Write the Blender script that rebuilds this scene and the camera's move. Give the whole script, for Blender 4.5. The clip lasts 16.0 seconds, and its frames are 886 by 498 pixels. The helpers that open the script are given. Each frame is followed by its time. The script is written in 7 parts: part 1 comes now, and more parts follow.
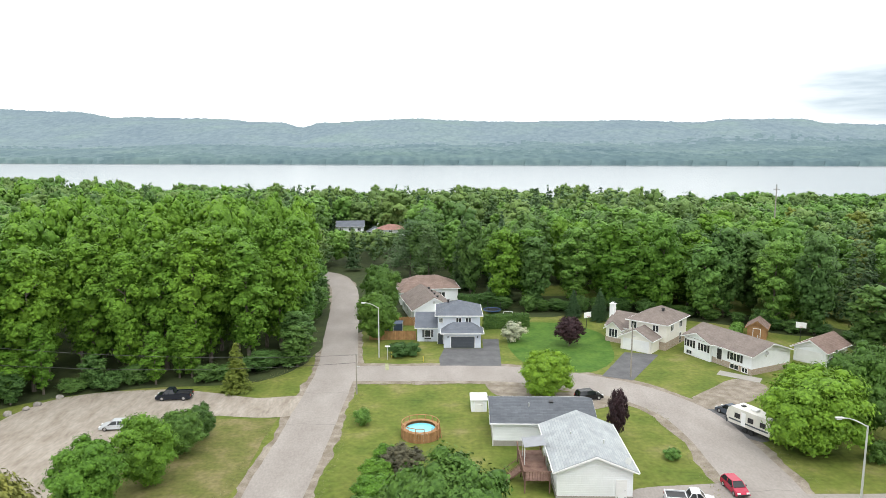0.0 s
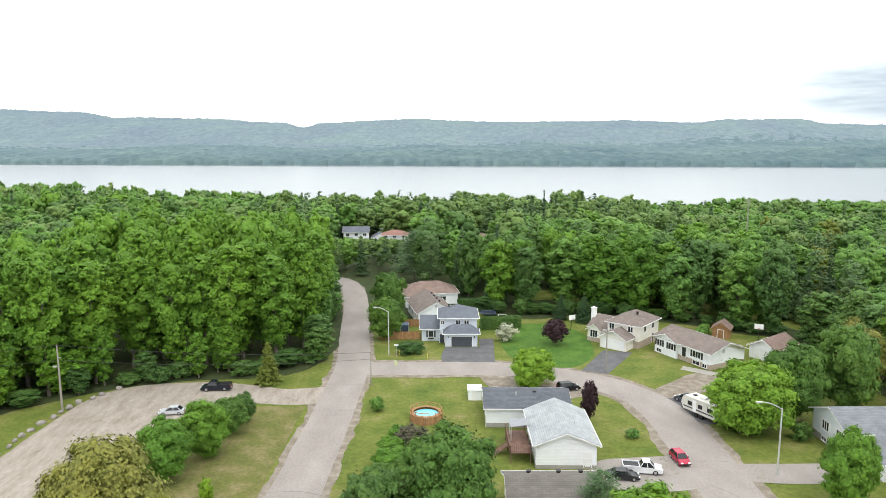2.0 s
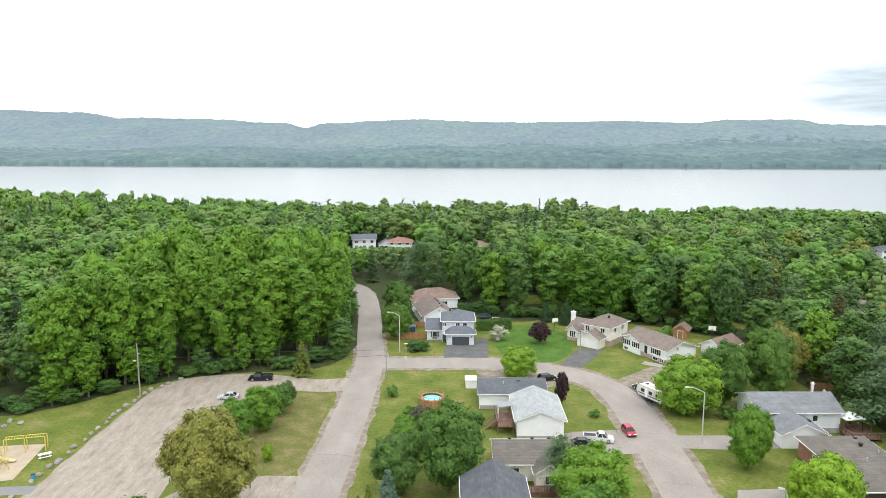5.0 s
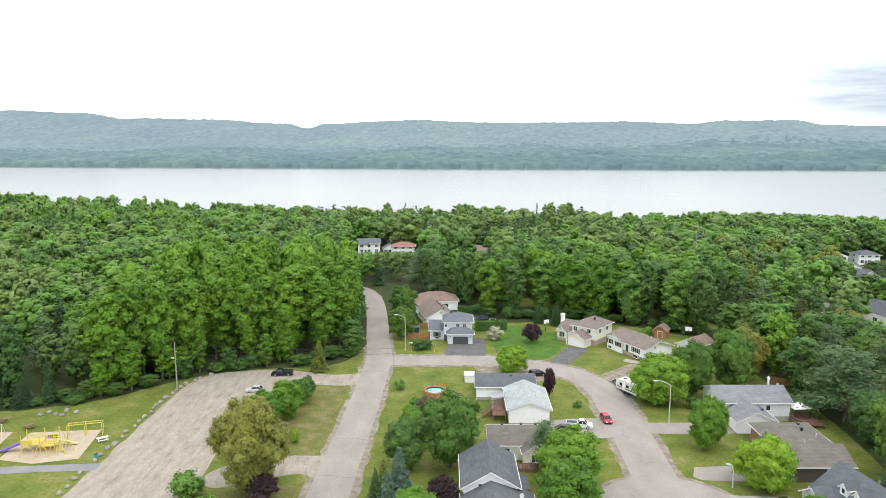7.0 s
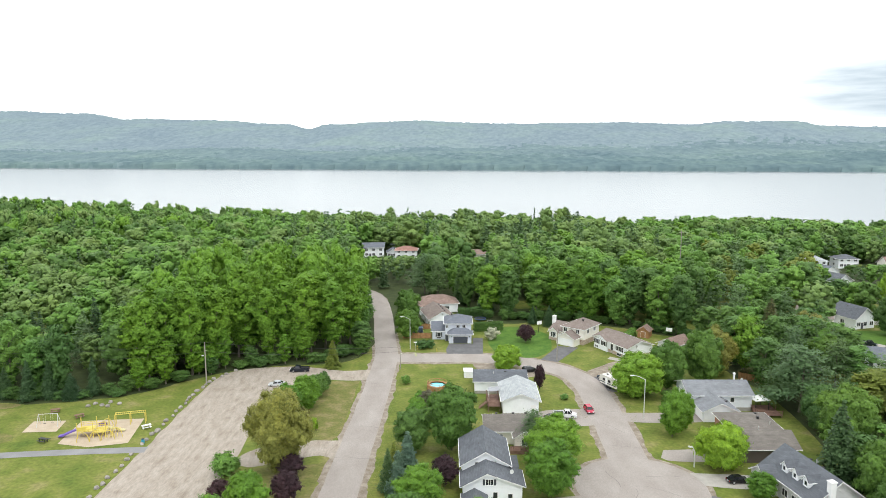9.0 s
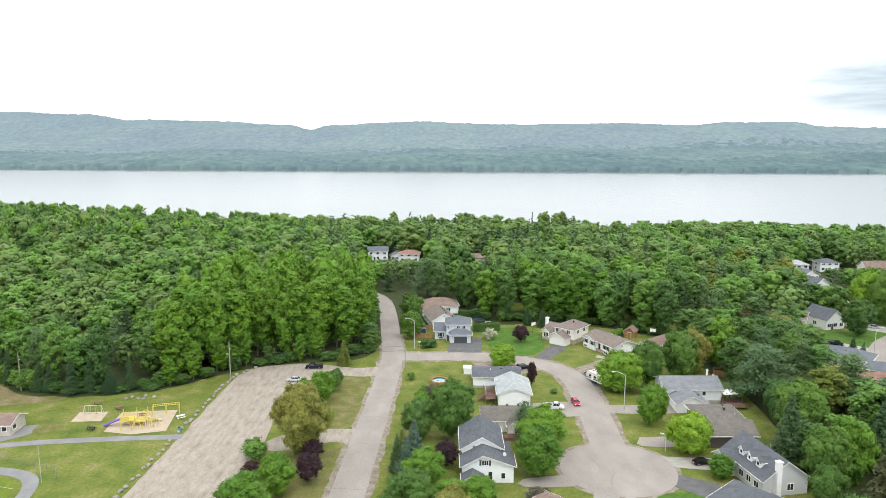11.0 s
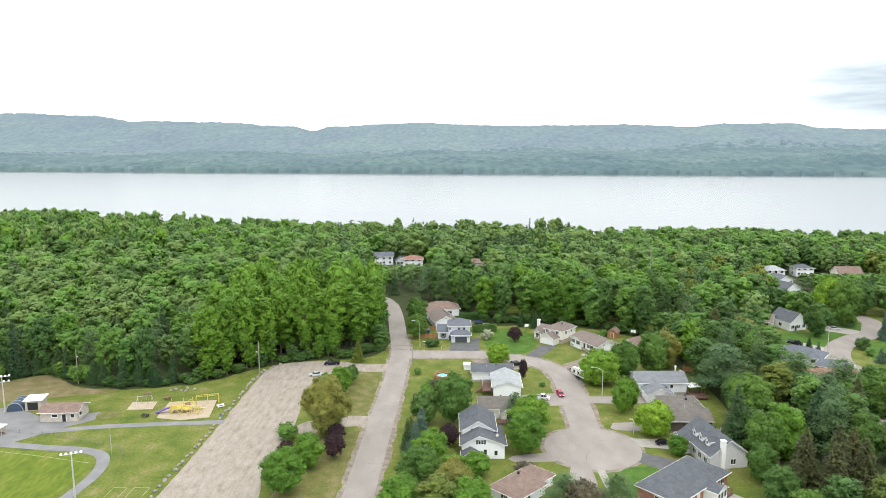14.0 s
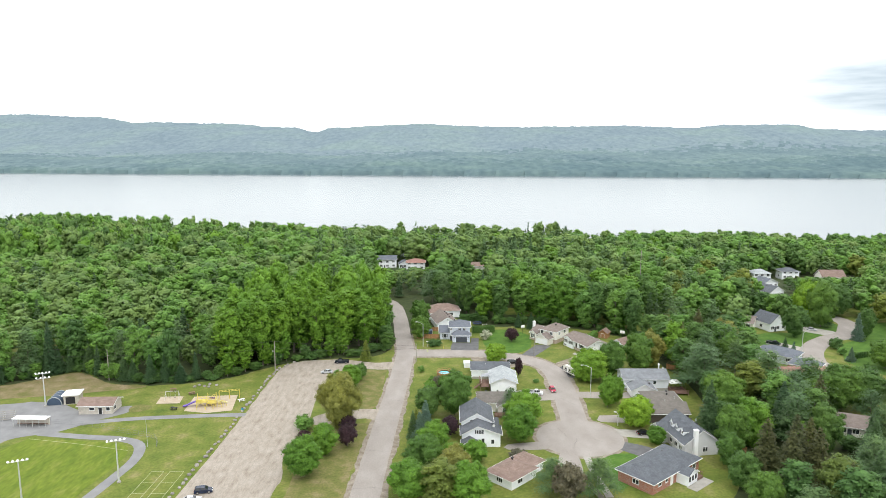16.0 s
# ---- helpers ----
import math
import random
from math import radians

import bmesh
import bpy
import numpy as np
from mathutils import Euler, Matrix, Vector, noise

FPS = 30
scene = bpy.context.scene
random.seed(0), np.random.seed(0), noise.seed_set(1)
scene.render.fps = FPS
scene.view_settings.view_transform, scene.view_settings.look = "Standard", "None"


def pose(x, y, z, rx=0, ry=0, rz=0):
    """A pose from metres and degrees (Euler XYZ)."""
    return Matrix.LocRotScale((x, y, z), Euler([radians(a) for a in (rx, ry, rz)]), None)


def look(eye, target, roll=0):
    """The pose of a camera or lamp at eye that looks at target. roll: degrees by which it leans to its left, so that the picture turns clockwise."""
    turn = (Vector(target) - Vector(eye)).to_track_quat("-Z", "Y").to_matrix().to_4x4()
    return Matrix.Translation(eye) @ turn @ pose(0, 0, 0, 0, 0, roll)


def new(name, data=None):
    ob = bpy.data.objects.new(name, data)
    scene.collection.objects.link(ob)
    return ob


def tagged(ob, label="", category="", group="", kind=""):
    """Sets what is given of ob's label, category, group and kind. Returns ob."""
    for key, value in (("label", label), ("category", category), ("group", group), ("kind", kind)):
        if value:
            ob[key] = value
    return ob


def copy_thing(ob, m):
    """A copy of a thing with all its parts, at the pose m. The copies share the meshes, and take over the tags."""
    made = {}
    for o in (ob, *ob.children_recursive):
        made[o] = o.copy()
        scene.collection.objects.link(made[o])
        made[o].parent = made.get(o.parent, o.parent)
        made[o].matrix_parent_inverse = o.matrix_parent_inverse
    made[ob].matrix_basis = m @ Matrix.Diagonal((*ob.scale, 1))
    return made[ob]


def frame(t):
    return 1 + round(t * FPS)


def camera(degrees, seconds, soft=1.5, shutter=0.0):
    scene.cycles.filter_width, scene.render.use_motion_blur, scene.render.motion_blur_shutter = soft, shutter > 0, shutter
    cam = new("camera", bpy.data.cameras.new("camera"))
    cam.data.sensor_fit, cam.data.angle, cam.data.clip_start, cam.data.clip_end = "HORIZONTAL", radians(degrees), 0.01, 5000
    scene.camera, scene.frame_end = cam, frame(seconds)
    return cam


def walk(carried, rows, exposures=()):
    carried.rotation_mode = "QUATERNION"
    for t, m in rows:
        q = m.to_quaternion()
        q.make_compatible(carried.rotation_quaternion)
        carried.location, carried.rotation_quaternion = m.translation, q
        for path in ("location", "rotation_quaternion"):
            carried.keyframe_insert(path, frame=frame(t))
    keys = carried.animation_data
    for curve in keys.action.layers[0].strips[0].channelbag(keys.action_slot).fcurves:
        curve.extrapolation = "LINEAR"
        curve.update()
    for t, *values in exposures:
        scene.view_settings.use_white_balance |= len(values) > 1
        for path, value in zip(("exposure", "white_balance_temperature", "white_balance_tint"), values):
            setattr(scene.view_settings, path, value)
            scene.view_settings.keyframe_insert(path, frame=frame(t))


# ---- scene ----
cam = camera(65.0, 16.0, soft=0.72)


def flight(t):
    """The camera's pose: a straight pull back and up, with a slight turn."""
    s = t / 16
    return pose(-1.33 * s, -140.2 * s, 37 + 41.6 * s, 81.4 - 0.36 * s - 0.39 * s * (1 - s), 0.04, 0.49 * s - 0.135 * s * (1 - s))


walk(cam, [(k * 0.5, flight(k * 0.5)) for k in range(33)])

# ---- light: bright overcast sky, weak wide sun ----
world = bpy.data.worlds.new("overcast_sky")
scene.world = world
world.use_nodes = True
wn, wl = world.node_tree.nodes, world.node_tree.links
bg = wn["Background"]
sky = wn.new("ShaderNodeTexSky")
sky.sky_type = "NISHITA"
sky.sun_disc = False
sky.sun_elevation, sky.sun_rotation = radians(62), radians(158)
wcoord = wn.new("ShaderNodeTexCoord")
wmap = wn.new("ShaderNodeMapping")
wmap.inputs["Scale"].default_value = (2.4, 2.4, 17.0)
wmap.inputs["Location"].default_value = (0.35, 0.0, 0.1)
wl.new(wcoord.outputs["Generated"], wmap.inputs["Vector"])
cloud = wn.new("ShaderNodeTexNoise")
cloud.inputs["Scale"].default_value = 1.6
cloud.inputs["Detail"].default_value = 7
wl.new(wmap.outputs["Vector"], cloud.inputs["Vector"])
# grey-blue bank of cloud low in the north-east
sep = wn.new("ShaderNodeSeparateXYZ")
wl.new(wcoord.outputs["Generated"], sep.inputs[0])


def wmath(op, a, b):
    n = wn.new("ShaderNodeMath")
    n.operation = op
    for k, v in enumerate((a, b)):
        if isinstance(v, (int, float)):
            n.inputs[k].default_value = v
        else:
            wl.new(v, n.inputs[k])
    return n.outputs[0]


bank_x = wmath("MULTIPLY", wmath("SUBTRACT", sep.outputs["X"], 0.56), 4.6)
bank_z = wmath("MULTIPLY", wmath("SUBTRACT", sep.outputs["Z"], 0.066), 18.0)
far2 = wmath("ADD", wmath("MULTIPLY", bank_x, bank_x), wmath("MULTIPLY", bank_z, bank_z))
bank = wmath("SUBTRACT", 1.0, far2)
bank = wmath("MULTIPLY", wmath("MAXIMUM", bank, 0.0), wmath("MULTIPLY", cloud.outputs["Fac"], 1.9))
ramp = wn.new("ShaderNodeValToRGB")
ramp.color_ramp.elements[0].position = 0.18
ramp.color_ramp.elements[0].color = (1.0, 1.02, 1.03, 1)
ramp.color_ramp.elements[1].position = 0.85
ramp.color_ramp.elements[1].color = (0.3, 0.36, 0.41, 1)
wl.new(bank, ramp.inputs["Fac"])
scale = wn.new("ShaderNodeMixRGB")
scale.blend_type = "MULTIPLY"
scale.inputs["Fac"].default_value = 1.0
scale.inputs["Color2"].default_value = (2.0, 2.02, 2.02, 1)
wl.new(ramp.outputs["Color"], scale.inputs["Color1"])
blend = wn.new("ShaderNodeMixRGB")
blend.inputs["Fac"].default_value = 0.94
dim = wn.new("ShaderNodeMixRGB")
dim.blend_type = "MULTIPLY"
dim.inputs["Fac"].default_value = 1.0
dim.inputs["Color2"].default_value = (0.12, 0.12, 0.12, 1)
wl.new(sky.outputs["Color"], dim.inputs["Color1"])
wl.new(dim.outputs["Color"], blend.inputs["Color1"])
wl.new(scale.outputs["Color"], blend.inputs["Color2"])
wl.new(blend.outputs["Color"], bg.inputs["Color"])
bg.inputs["Strength"].default_value = 0.95

sun_data = bpy.data.lights.new("sun", "SUN")
sun_data.energy, sun_data.angle, sun_data.color = 1.4, radians(25), (1.0, 0.97, 0.92)
sun = new("sun", sun_data)
sun.matrix_world = look((35, -85, 170), (0, 0, 0))

# ---- materials ----


def nodes_of(name):
    m = bpy.data.materials.new(name)
    m.use_nodes = True
    return m, m.node_tree.nodes, m.node_tree.links, m.node_tree.nodes["Principled BSDF"]


def noise_node(n, l, vec, size, detail=4.0, stretch=None):
    if stretch:
        mp = n.new("ShaderNodeMapping")
        mp.inputs["Scale"].default_value = stretch
        l.new(vec, mp.inputs["Vector"])
        vec = mp.outputs["Vector"]
    t = n.new("ShaderNodeTexNoise")
    t.inputs["Scale"].default_value = 1.0 / size
    t.inputs["Detail"].default_value = detail
    l.new(vec, t.inputs["Vector"])
    return t.outputs["Fac"]


def ramp_node(n, l, fac, stops):
    r = n.new("ShaderNodeValToRGB")
    while len(r.color_ramp.elements) < len(stops):
        r.color_ramp.elements.new(0.5)
    for e, (p, c) in zip(r.color_ramp.elements, stops):
        e.position, e.color = p, (*c, 1)
    l.new(fac, r.inputs["Fac"])
    return r.outputs["Color"]


def mix_node(n, l, kind, fac, a, b):
    m = n.new("ShaderNodeMixRGB")
    m.blend_type = kind
    for s, v in (("Fac", fac), ("Color1", a), ("Color2", b)):
        if isinstance(v, (int, float)):
            m.inputs[s].default_value = v
        elif isinstance(v, tuple):
            m.inputs[s].default_value = (*v, 1)
        else:
            l.new(v, m.inputs[s])
    return m.outputs["Color"]


def surface(name, stops, size, fine=0.15, fine_amount=0.35, rough=0.9, bump=0.02, metal=0.0, stretch=None, per_object=0.0, spec=0.3):
    """A weathered surface: patches of the given size from the colour stops, fine grain and relief on top."""
    m, n, l, b = nodes_of(name)
    vec = n.new("ShaderNodeNewGeometry").outputs["Position"]
    col = ramp_node(n, l, noise_node(n, l, vec, size, 6, stretch), stops)
    grain = noise_node(n, l, vec, fine, 3, stretch)
    grey = ramp_node(n, l, grain, ((0.25, (0.45, 0.45, 0.45)), (0.75, (1.0, 1.0, 1.0))))
    col = mix_node(n, l, "MULTIPLY", fine_amount, col, grey)
    if per_object:
        rnd = n.new("ShaderNodeObjectInfo").outputs["Random"]
        col = mix_node(n, l, "MULTIPLY", per_object, col, ramp_node(n, l, rnd, ((0, (0.4, 0.4, 0.4)), (1, (1, 1, 1)))))
    l.new(col, b.inputs["Base Color"])
    b.inputs["Roughness"].default_value = rough
    b.inputs["Metallic"].default_value = metal
    b.inputs["Specular IOR Level"].default_value = spec
    if bump:
        bm_ = n.new("ShaderNodeBump")
        bm_.inputs["Distance"].default_value = bump
        bm_.inputs["Strength"].default_value = 0.8
        l.new(grain, bm_.inputs["Height"])
        l.new(bm_.outputs["Normal"], b.inputs["Normal"])
    return m


def plain(name, c, rough=0.6, metal=0.0, var=0.15):
    d = tuple(v * (1 - var) for v in c)
    return surface(name, ((0.3, d), (0.7, c)), 0.9, 0.05, 0.12, rough, 0.0, metal, spec=0.5)


def shingles(name, c, light):
    """Asphalt shingles: courses with random tabs, weather streaks."""
    m, n, l, b = nodes_of(name)
    tc = n.new("ShaderNodeTexCoord").outputs["UV"]
    br = n.new("ShaderNodeTexBrick")
    br.inputs["Scale"].default_value = 1.0
    br.inputs["Brick Width"].default_value = 0.9
    br.inputs["Row Height"].default_value = 0.3
    br.inputs["Mortar Size"].default_value = 0.025
    br.inputs["Color1"].default_value = (*c, 1)
    br.inputs["Color2"].default_value = (*light, 1)
    br.inputs["Mortar"].default_value = (*[v * 0.9 for v in c], 1)
    l.new(tc, br.inputs["Vector"])
    pos = n.new("ShaderNodeNewGeometry").outputs["Position"]
    stain = ramp_node(n, l, noise_node(n, l, pos, 1.6, 5), ((0.3, (0.72, 0.72, 0.72)), (0.7, (1.0, 1.0, 1.0))))
    col = mix_node(n, l, "MULTIPLY", 0.8, br.outputs["Color"], stain)
    l.new(col, b.inputs["Base Color"])
    b.inputs["Roughness"].default_value = 0.92
    b.inputs["Specular IOR Level"].default_value = 0.25
    bp = n.new("ShaderNodeBump")
    bp.inputs["Distance"].default_value = 0.02
    l.new(br.outputs["Fac"], bp.inputs["Height"])
    bp.invert = True
    l.new(bp.outputs["Normal"], b.inputs["Normal"])
    return m


def siding(name, c, course=0.2):
    """Lapped horizontal boards with faint dirt."""
    m, n, l, b = nodes_of(name)
    pos = n.new("ShaderNodeNewGeometry").outputs["Position"]
    dirt = ramp_node(n, l, noise_node(n, l, pos, 1.3, 5), ((0.3, tuple(v * 0.93 for v in c)), (0.7, c)))
    wv = n.new("ShaderNodeTexWave")
    wv.wave_type, wv.bands_direction, wv.wave_profile = "BANDS", "Z", "SAW"
    wv.inputs["Scale"].default_value = 0.314 / course
    l.new(pos, wv.inputs["Vector"])
    lap = ramp_node(n, l, wv.outputs["Fac"], ((0.0, (0.85, 0.85, 0.85)), (0.2, (1, 1, 1))))
    l.new(mix_node(n, l, "MULTIPLY", 0.7, dirt, lap), b.inputs["Base Color"])
    b.inputs["Roughness"].default_value = 0.6
    bp = n.new("ShaderNodeBump")
    bp.inputs["Distance"].default_value = 0.015
    l.new(wv.outputs["Fac"], bp.inputs["Height"])
    l.new(bp.outputs["Normal"], b.inputs["Normal"])
    return m


def brickwork(name, c1, c2, mortar):
    m, n, l, b = nodes_of(name)
    tc = n.new("ShaderNodeTexCoord").outputs["UV"]
    br = n.new("ShaderNodeTexBrick")
    br.inputs["Scale"].default_value = 1.0
    br.inputs["Brick Width"].default_value = 0.215
    br.inputs["Row Height"].default_value = 0.075
    br.inputs["Mortar Size"].default_value = 0.012
    for s, c in (("Color1", c1), ("Color2", c2), ("Mortar", mortar)):
        br.inputs[s].default_value = (*c, 1)
    l.new(tc, br.inputs["Vector"])
    pos = n.new("ShaderNodeNewGeometry").outputs["Position"]
    stain = ramp_node(n, l, noise_node(n, l, pos, 0.8, 5), ((0.3, (0.7, 0.7, 0.7)), (0.7, (1, 1, 1))))
    l.new(mix_node(n, l, "MULTIPLY", 0.7, br.outputs["Color"], stain), b.inputs["Base Color"])
    b.inputs["Roughness"].default_value = 0.9
    return m


def foliage(name, dark, mid, light, translucent=0.06):
    """Leaves: every clump its own shade, every tree its own tint."""
    m, n, l, b = nodes_of(name)
    geo = n.new("ShaderNodeNewGeometry")
    isl = geo.outputs["Random Per Island"]
    near_ = lambda c, k: tuple(u + (v - u) * k for u, v in zip(mid, c))
    col = ramp_node(n, l, isl, ((0.0, near_(dark, 0.4)), (0.5, mid), (1.0, near_(light, 0.4))))
    rnd = n.new("ShaderNodeObjectInfo").outputs["Random"]
    tint = ramp_node(n, l, rnd, ((0.0, (0.78, 0.84, 0.85)), (0.35, (1.0, 1.0, 1.0)), (0.7, (1.1, 1.06, 0.9)), (1.0, (0.88, 0.94, 0.95))))
    col = mix_node(n, l, "MULTIPLY", 1.0, col, tint)
    big = noise_node(n, l, geo.outputs["Position"], 2.5, 3)
    col = mix_node(n, l, "MULTIPLY", 0.6, col, ramp_node(n, l, big, ((0.3, (0.7, 0.74, 0.7)), (0.7, (1.1, 1.1, 1.0)))))
    wide = noise_node(n, l, geo.outputs["Position"], 14.0, 2)
    col = mix_node(n, l, "MULTIPLY", 0.7, col, ramp_node(n, l, wide, ((0.32, (0.75, 0.82, 0.88)), (0.5, (1.0, 1.0, 1.0)), (0.68, (1.12, 1.06, 0.9)))))
    small = noise_node(n, l, geo.outputs["Position"], 0.45, 4)
    col = mix_node(n, l, "MULTIPLY", 0.8, col, ramp_node(n, l, small, ((0.34, (0.55, 0.6, 0.6)), (0.5, (0.95, 0.96, 0.95)), (0.68, (1.25, 1.2, 1.1)))))
    l.new(col, b.inputs["Base Color"])
    b.inputs["Roughness"].default_value = 0.65
    b.inputs["Specular IOR Level"].default_value = 0.25
    bp = n.new("ShaderNodeBump")
    bp.inputs["Strength"].default_value = 0.9
    bp.inputs["Distance"].default_value = 0.22
    l.new(small, bp.inputs["Height"])
    l.new(bp.outputs["Normal"], b.inputs["Normal"])
    tr = n.new("ShaderNodeBsdfTranslucent")
    l.new(col, tr.inputs["Color"])
    ms = n.new("ShaderNodeMixShader")
    ms.inputs["Fac"].default_value = translucent
    l.new(b.outputs[0], ms.inputs[1])
    l.new(tr.outputs[0], ms.inputs[2])
    l.new(ms.outputs[0], n["Material Output"].inputs["Surface"])
    return m


def glassy(name, c, rough=0.08):
    m, n, l, b = nodes_of(name)
    b.inputs["Base Color"].default_value = (*c, 1)
    b.inputs["Roughness"].default_value = rough
    b.inputs["Specular IOR Level"].default_value = 0.6
    return m


GRASS = surface("mown_grass", ((0.25, (0.085, 0.135, 0.018)), (0.43, (0.13, 0.17, 0.026)), (0.57, (0.175, 0.2, 0.04)), (0.74, (0.26, 0.235, 0.095))), 5.5, 0.7, 0.75, 0.95, 0.05)
LUSH = surface("lush_grass", ((0.3, (0.05, 0.125, 0.014)), (0.7, (0.1, 0.19, 0.026))), 3.0, 0.6, 0.6, 0.95, 0.05)
DRY = surface("dry_grass", ((0.3, (0.12, 0.145, 0.03)), (0.5, (0.17, 0.17, 0.05)), (0.7, (0.25, 0.21, 0.1))), 3.0, 0.5, 0.7, 0.95, 0.05)
FIELD = surface("mown_field_grass", ((0.3, (0.1, 0.155, 0.012)), (0.55, (0.145, 0.195, 0.018)), (0.75, (0.2, 0.22, 0.045))), 3.2, 0.8, 0.6, 0.95, 0.05, stretch=(1.0, 0.35, 1.0))
BANK = surface("dry_brown_bank", ((0.3, (0.14, 0.14, 0.04)), (0.55, (0.22, 0.18, 0.09)), (0.75, (0.3, 0.24, 0.15))), 4.0, 0.5, 0.6, 0.95, 0.05)
ASPHALT = surface("weathered_asphalt", ((0.3, (0.285, 0.254, 0.232)), (0.55, (0.325, 0.293, 0.268)), (0.75, (0.365, 0.331, 0.305))), 4.0, 0.22, 0.4, 0.93, 0.01, stretch=(1.0, 0.5, 1.0))
TAR = surface("dark_asphalt", ((0.3, (0.1, 0.1, 0.105)), (0.7, (0.15, 0.148, 0.152))), 2.0, 0.2, 0.35, 0.9, 0.01)
PATH = surface("grey_asphalt_path", ((0.3, (0.189, 0.189, 0.194)), (0.7, (0.258, 0.258, 0.262))), 4.0, 0.2, 0.25, 0.93, 0.01)
GRAVEL = surface("gravel_shoulder", ((0.3, (0.19, 0.155, 0.115)), (0.5, (0.27, 0.23, 0.185)), (0.75, (0.38, 0.335, 0.28))), 1.6, 0.2, 0.55, 0.97, 0.03)
SAND = surface("sandy_gravel_lot", ((0.25, (0.25, 0.21, 0.168)), (0.42, (0.325, 0.282, 0.236)), (0.62, (0.38, 0.335, 0.286)), (0.8, (0.42, 0.372, 0.32))), 1.3, 0.3, 0.5, 0.97, 0.05, stretch=(1.0, 0.3, 1.0))
PLAYSAND = surface("play_sand", ((0.3, (0.396, 0.327, 0.241)), (0.7, (0.482, 0.404, 0.310))), 2.0, 0.2, 0.25, 0.97, 0.02)
CONCRETE = surface("concrete", ((0.3, (0.310, 0.292, 0.267)), (0.7, (0.396, 0.378, 0.344))), 1.5, 0.1, 0.25, 0.9, 0.01)
SOIL = surface("forest_floor", ((0.3, (0.03, 0.042, 0.014)), (0.6, (0.05, 0.07, 0.02)), (0.8, (0.085, 0.085, 0.035))), 3.0, 0.4, 0.5, 0.98, 0.05)
ROCK = surface("field_stone", ((0.3, (0.24, 0.215, 0.195)), (0.7, (0.42, 0.39, 0.36))), 0.8, 0.15, 0.4, 0.9, 0.03, per_object=0.4)
LINE = surface("worn_white_paint", ((0.3, (0.3, 0.32, 0.16)), (0.7, (0.42, 0.43, 0.26))), 0.8, 0.1, 0.5, 0.9, 0.0)
BARK = surface("grey_bark", ((0.3, (0.09, 0.075, 0.06)), (0.7, (0.2, 0.175, 0.145))), 0.5, 0.08, 0.4, 0.95, 0.02, stretch=(3, 3, 0.6))
POLEWOOD = surface("weathered_pole", ((0.3, (0.22, 0.2, 0.175)), (0.7, (0.36, 0.33, 0.29))), 0.5, 0.05, 0.3, 0.9, 0.01, stretch=(4, 4, 0.3))
CEDAR = surface("cedar_boards", ((0.3, (0.33, 0.17, 0.075)), (0.7, (0.46, 0.26, 0.125))), 0.7, 0.08, 0.3, 0.8, 0.0, per_object=0.4)
DECKWOOD = surface("stained_deck_wood", ((0.3, (0.15, 0.085, 0.065)), (0.7, (0.25, 0.155, 0.12))), 0.7, 0.08, 0.3, 0.8, 0.0)
STEEL = surface("galvanised_steel", ((0.3, (0.5, 0.51, 0.5)), (0.7, (0.62, 0.63, 0.61))), 0.7, 0.1, 0.2, 0.5, 0.0, metal=0.35)
WHITE = plain("white_trim", (0.86, 0.86, 0.86), 0.5, 0.0, 0.06)
WHITEWALL = siding("white_siding", (0.88, 0.9, 0.93))
BLUEWALL = siding("pale_blue_grey_siding", (0.6, 0.64, 0.72))
CREAMWALL = siding("cream_siding", (0.82, 0.79, 0.72))
GREYWALL = siding("pale_warm_grey_siding", (0.6, 0.6, 0.61))
BROWNWALL = siding("dark_brown_siding", (0.1, 0.08, 0.075))
REDBRICK = brickwork("red_brick", (0.33, 0.1, 0.06), (0.42, 0.15, 0.09), (0.4, 0.3, 0.25))
TANBRICK = brickwork("tan_brick", (0.36, 0.27, 0.2), (0.45, 0.34, 0.26), (0.5, 0.45, 0.4))
BLOCK = brickwork("beige_block", (0.55, 0.5, 0.42), (0.6, 0.55, 0.47), (0.45, 0.42, 0.38))
R_BLUE = shingles("slate_blue_shingles", (0.14, 0.155, 0.185), (0.17, 0.185, 0.215))
R_GREY = shingles("charcoal_shingles", (0.11, 0.12, 0.137), (0.14, 0.15, 0.168))
R_PALE = shingles("mid_grey_shingles", (0.2, 0.212, 0.23), (0.245, 0.257, 0.275))
R_LIGHT = shingles("light_grey_shingles", (0.36, 0.385, 0.4), (0.43, 0.455, 0.465))
R_BROWN = shingles("taupe_shingles", (0.2, 0.165, 0.147), (0.24, 0.2, 0.178))
R_TAUPE = shingles("grey_taupe_shingles", (0.165, 0.15, 0.135), (0.2, 0.182, 0.165))
R_RUST = shingles("rusty_brown_shingles", (0.225, 0.16, 0.135), (0.285, 0.21, 0.178))
R_PINK = shingles("faded_red_shingles", (0.3, 0.16, 0.135), (0.37, 0.21, 0.175))
GLASS = glassy("window_glass", (0.03, 0.035, 0.04))
CARGLASS = glassy("car_glass", (0.015, 0.017, 0.02), 0.05)
BLACK = plain("black_plastic", (0.02, 0.02, 0.022), 0.5)
DARKDOOR = plain("dark_grey_door", (0.065, 0.075, 0.09), 0.5)
RUBBER = plain("tyre_rubber", (0.02, 0.02, 0.02), 0.85)
CHROME = plain("alloy_metal", (0.6, 0.6, 0.62), 0.3, 0.9)
YELLOW = plain("yellow_painted_steel", (0.62, 0.5, 0.1), 0.5)
PURPLE = plain("purple_plastic", (0.16, 0.1, 0.42), 0.4)
TEAL = plain("teal_plastic", (0.03, 0.28, 0.4), 0.4)
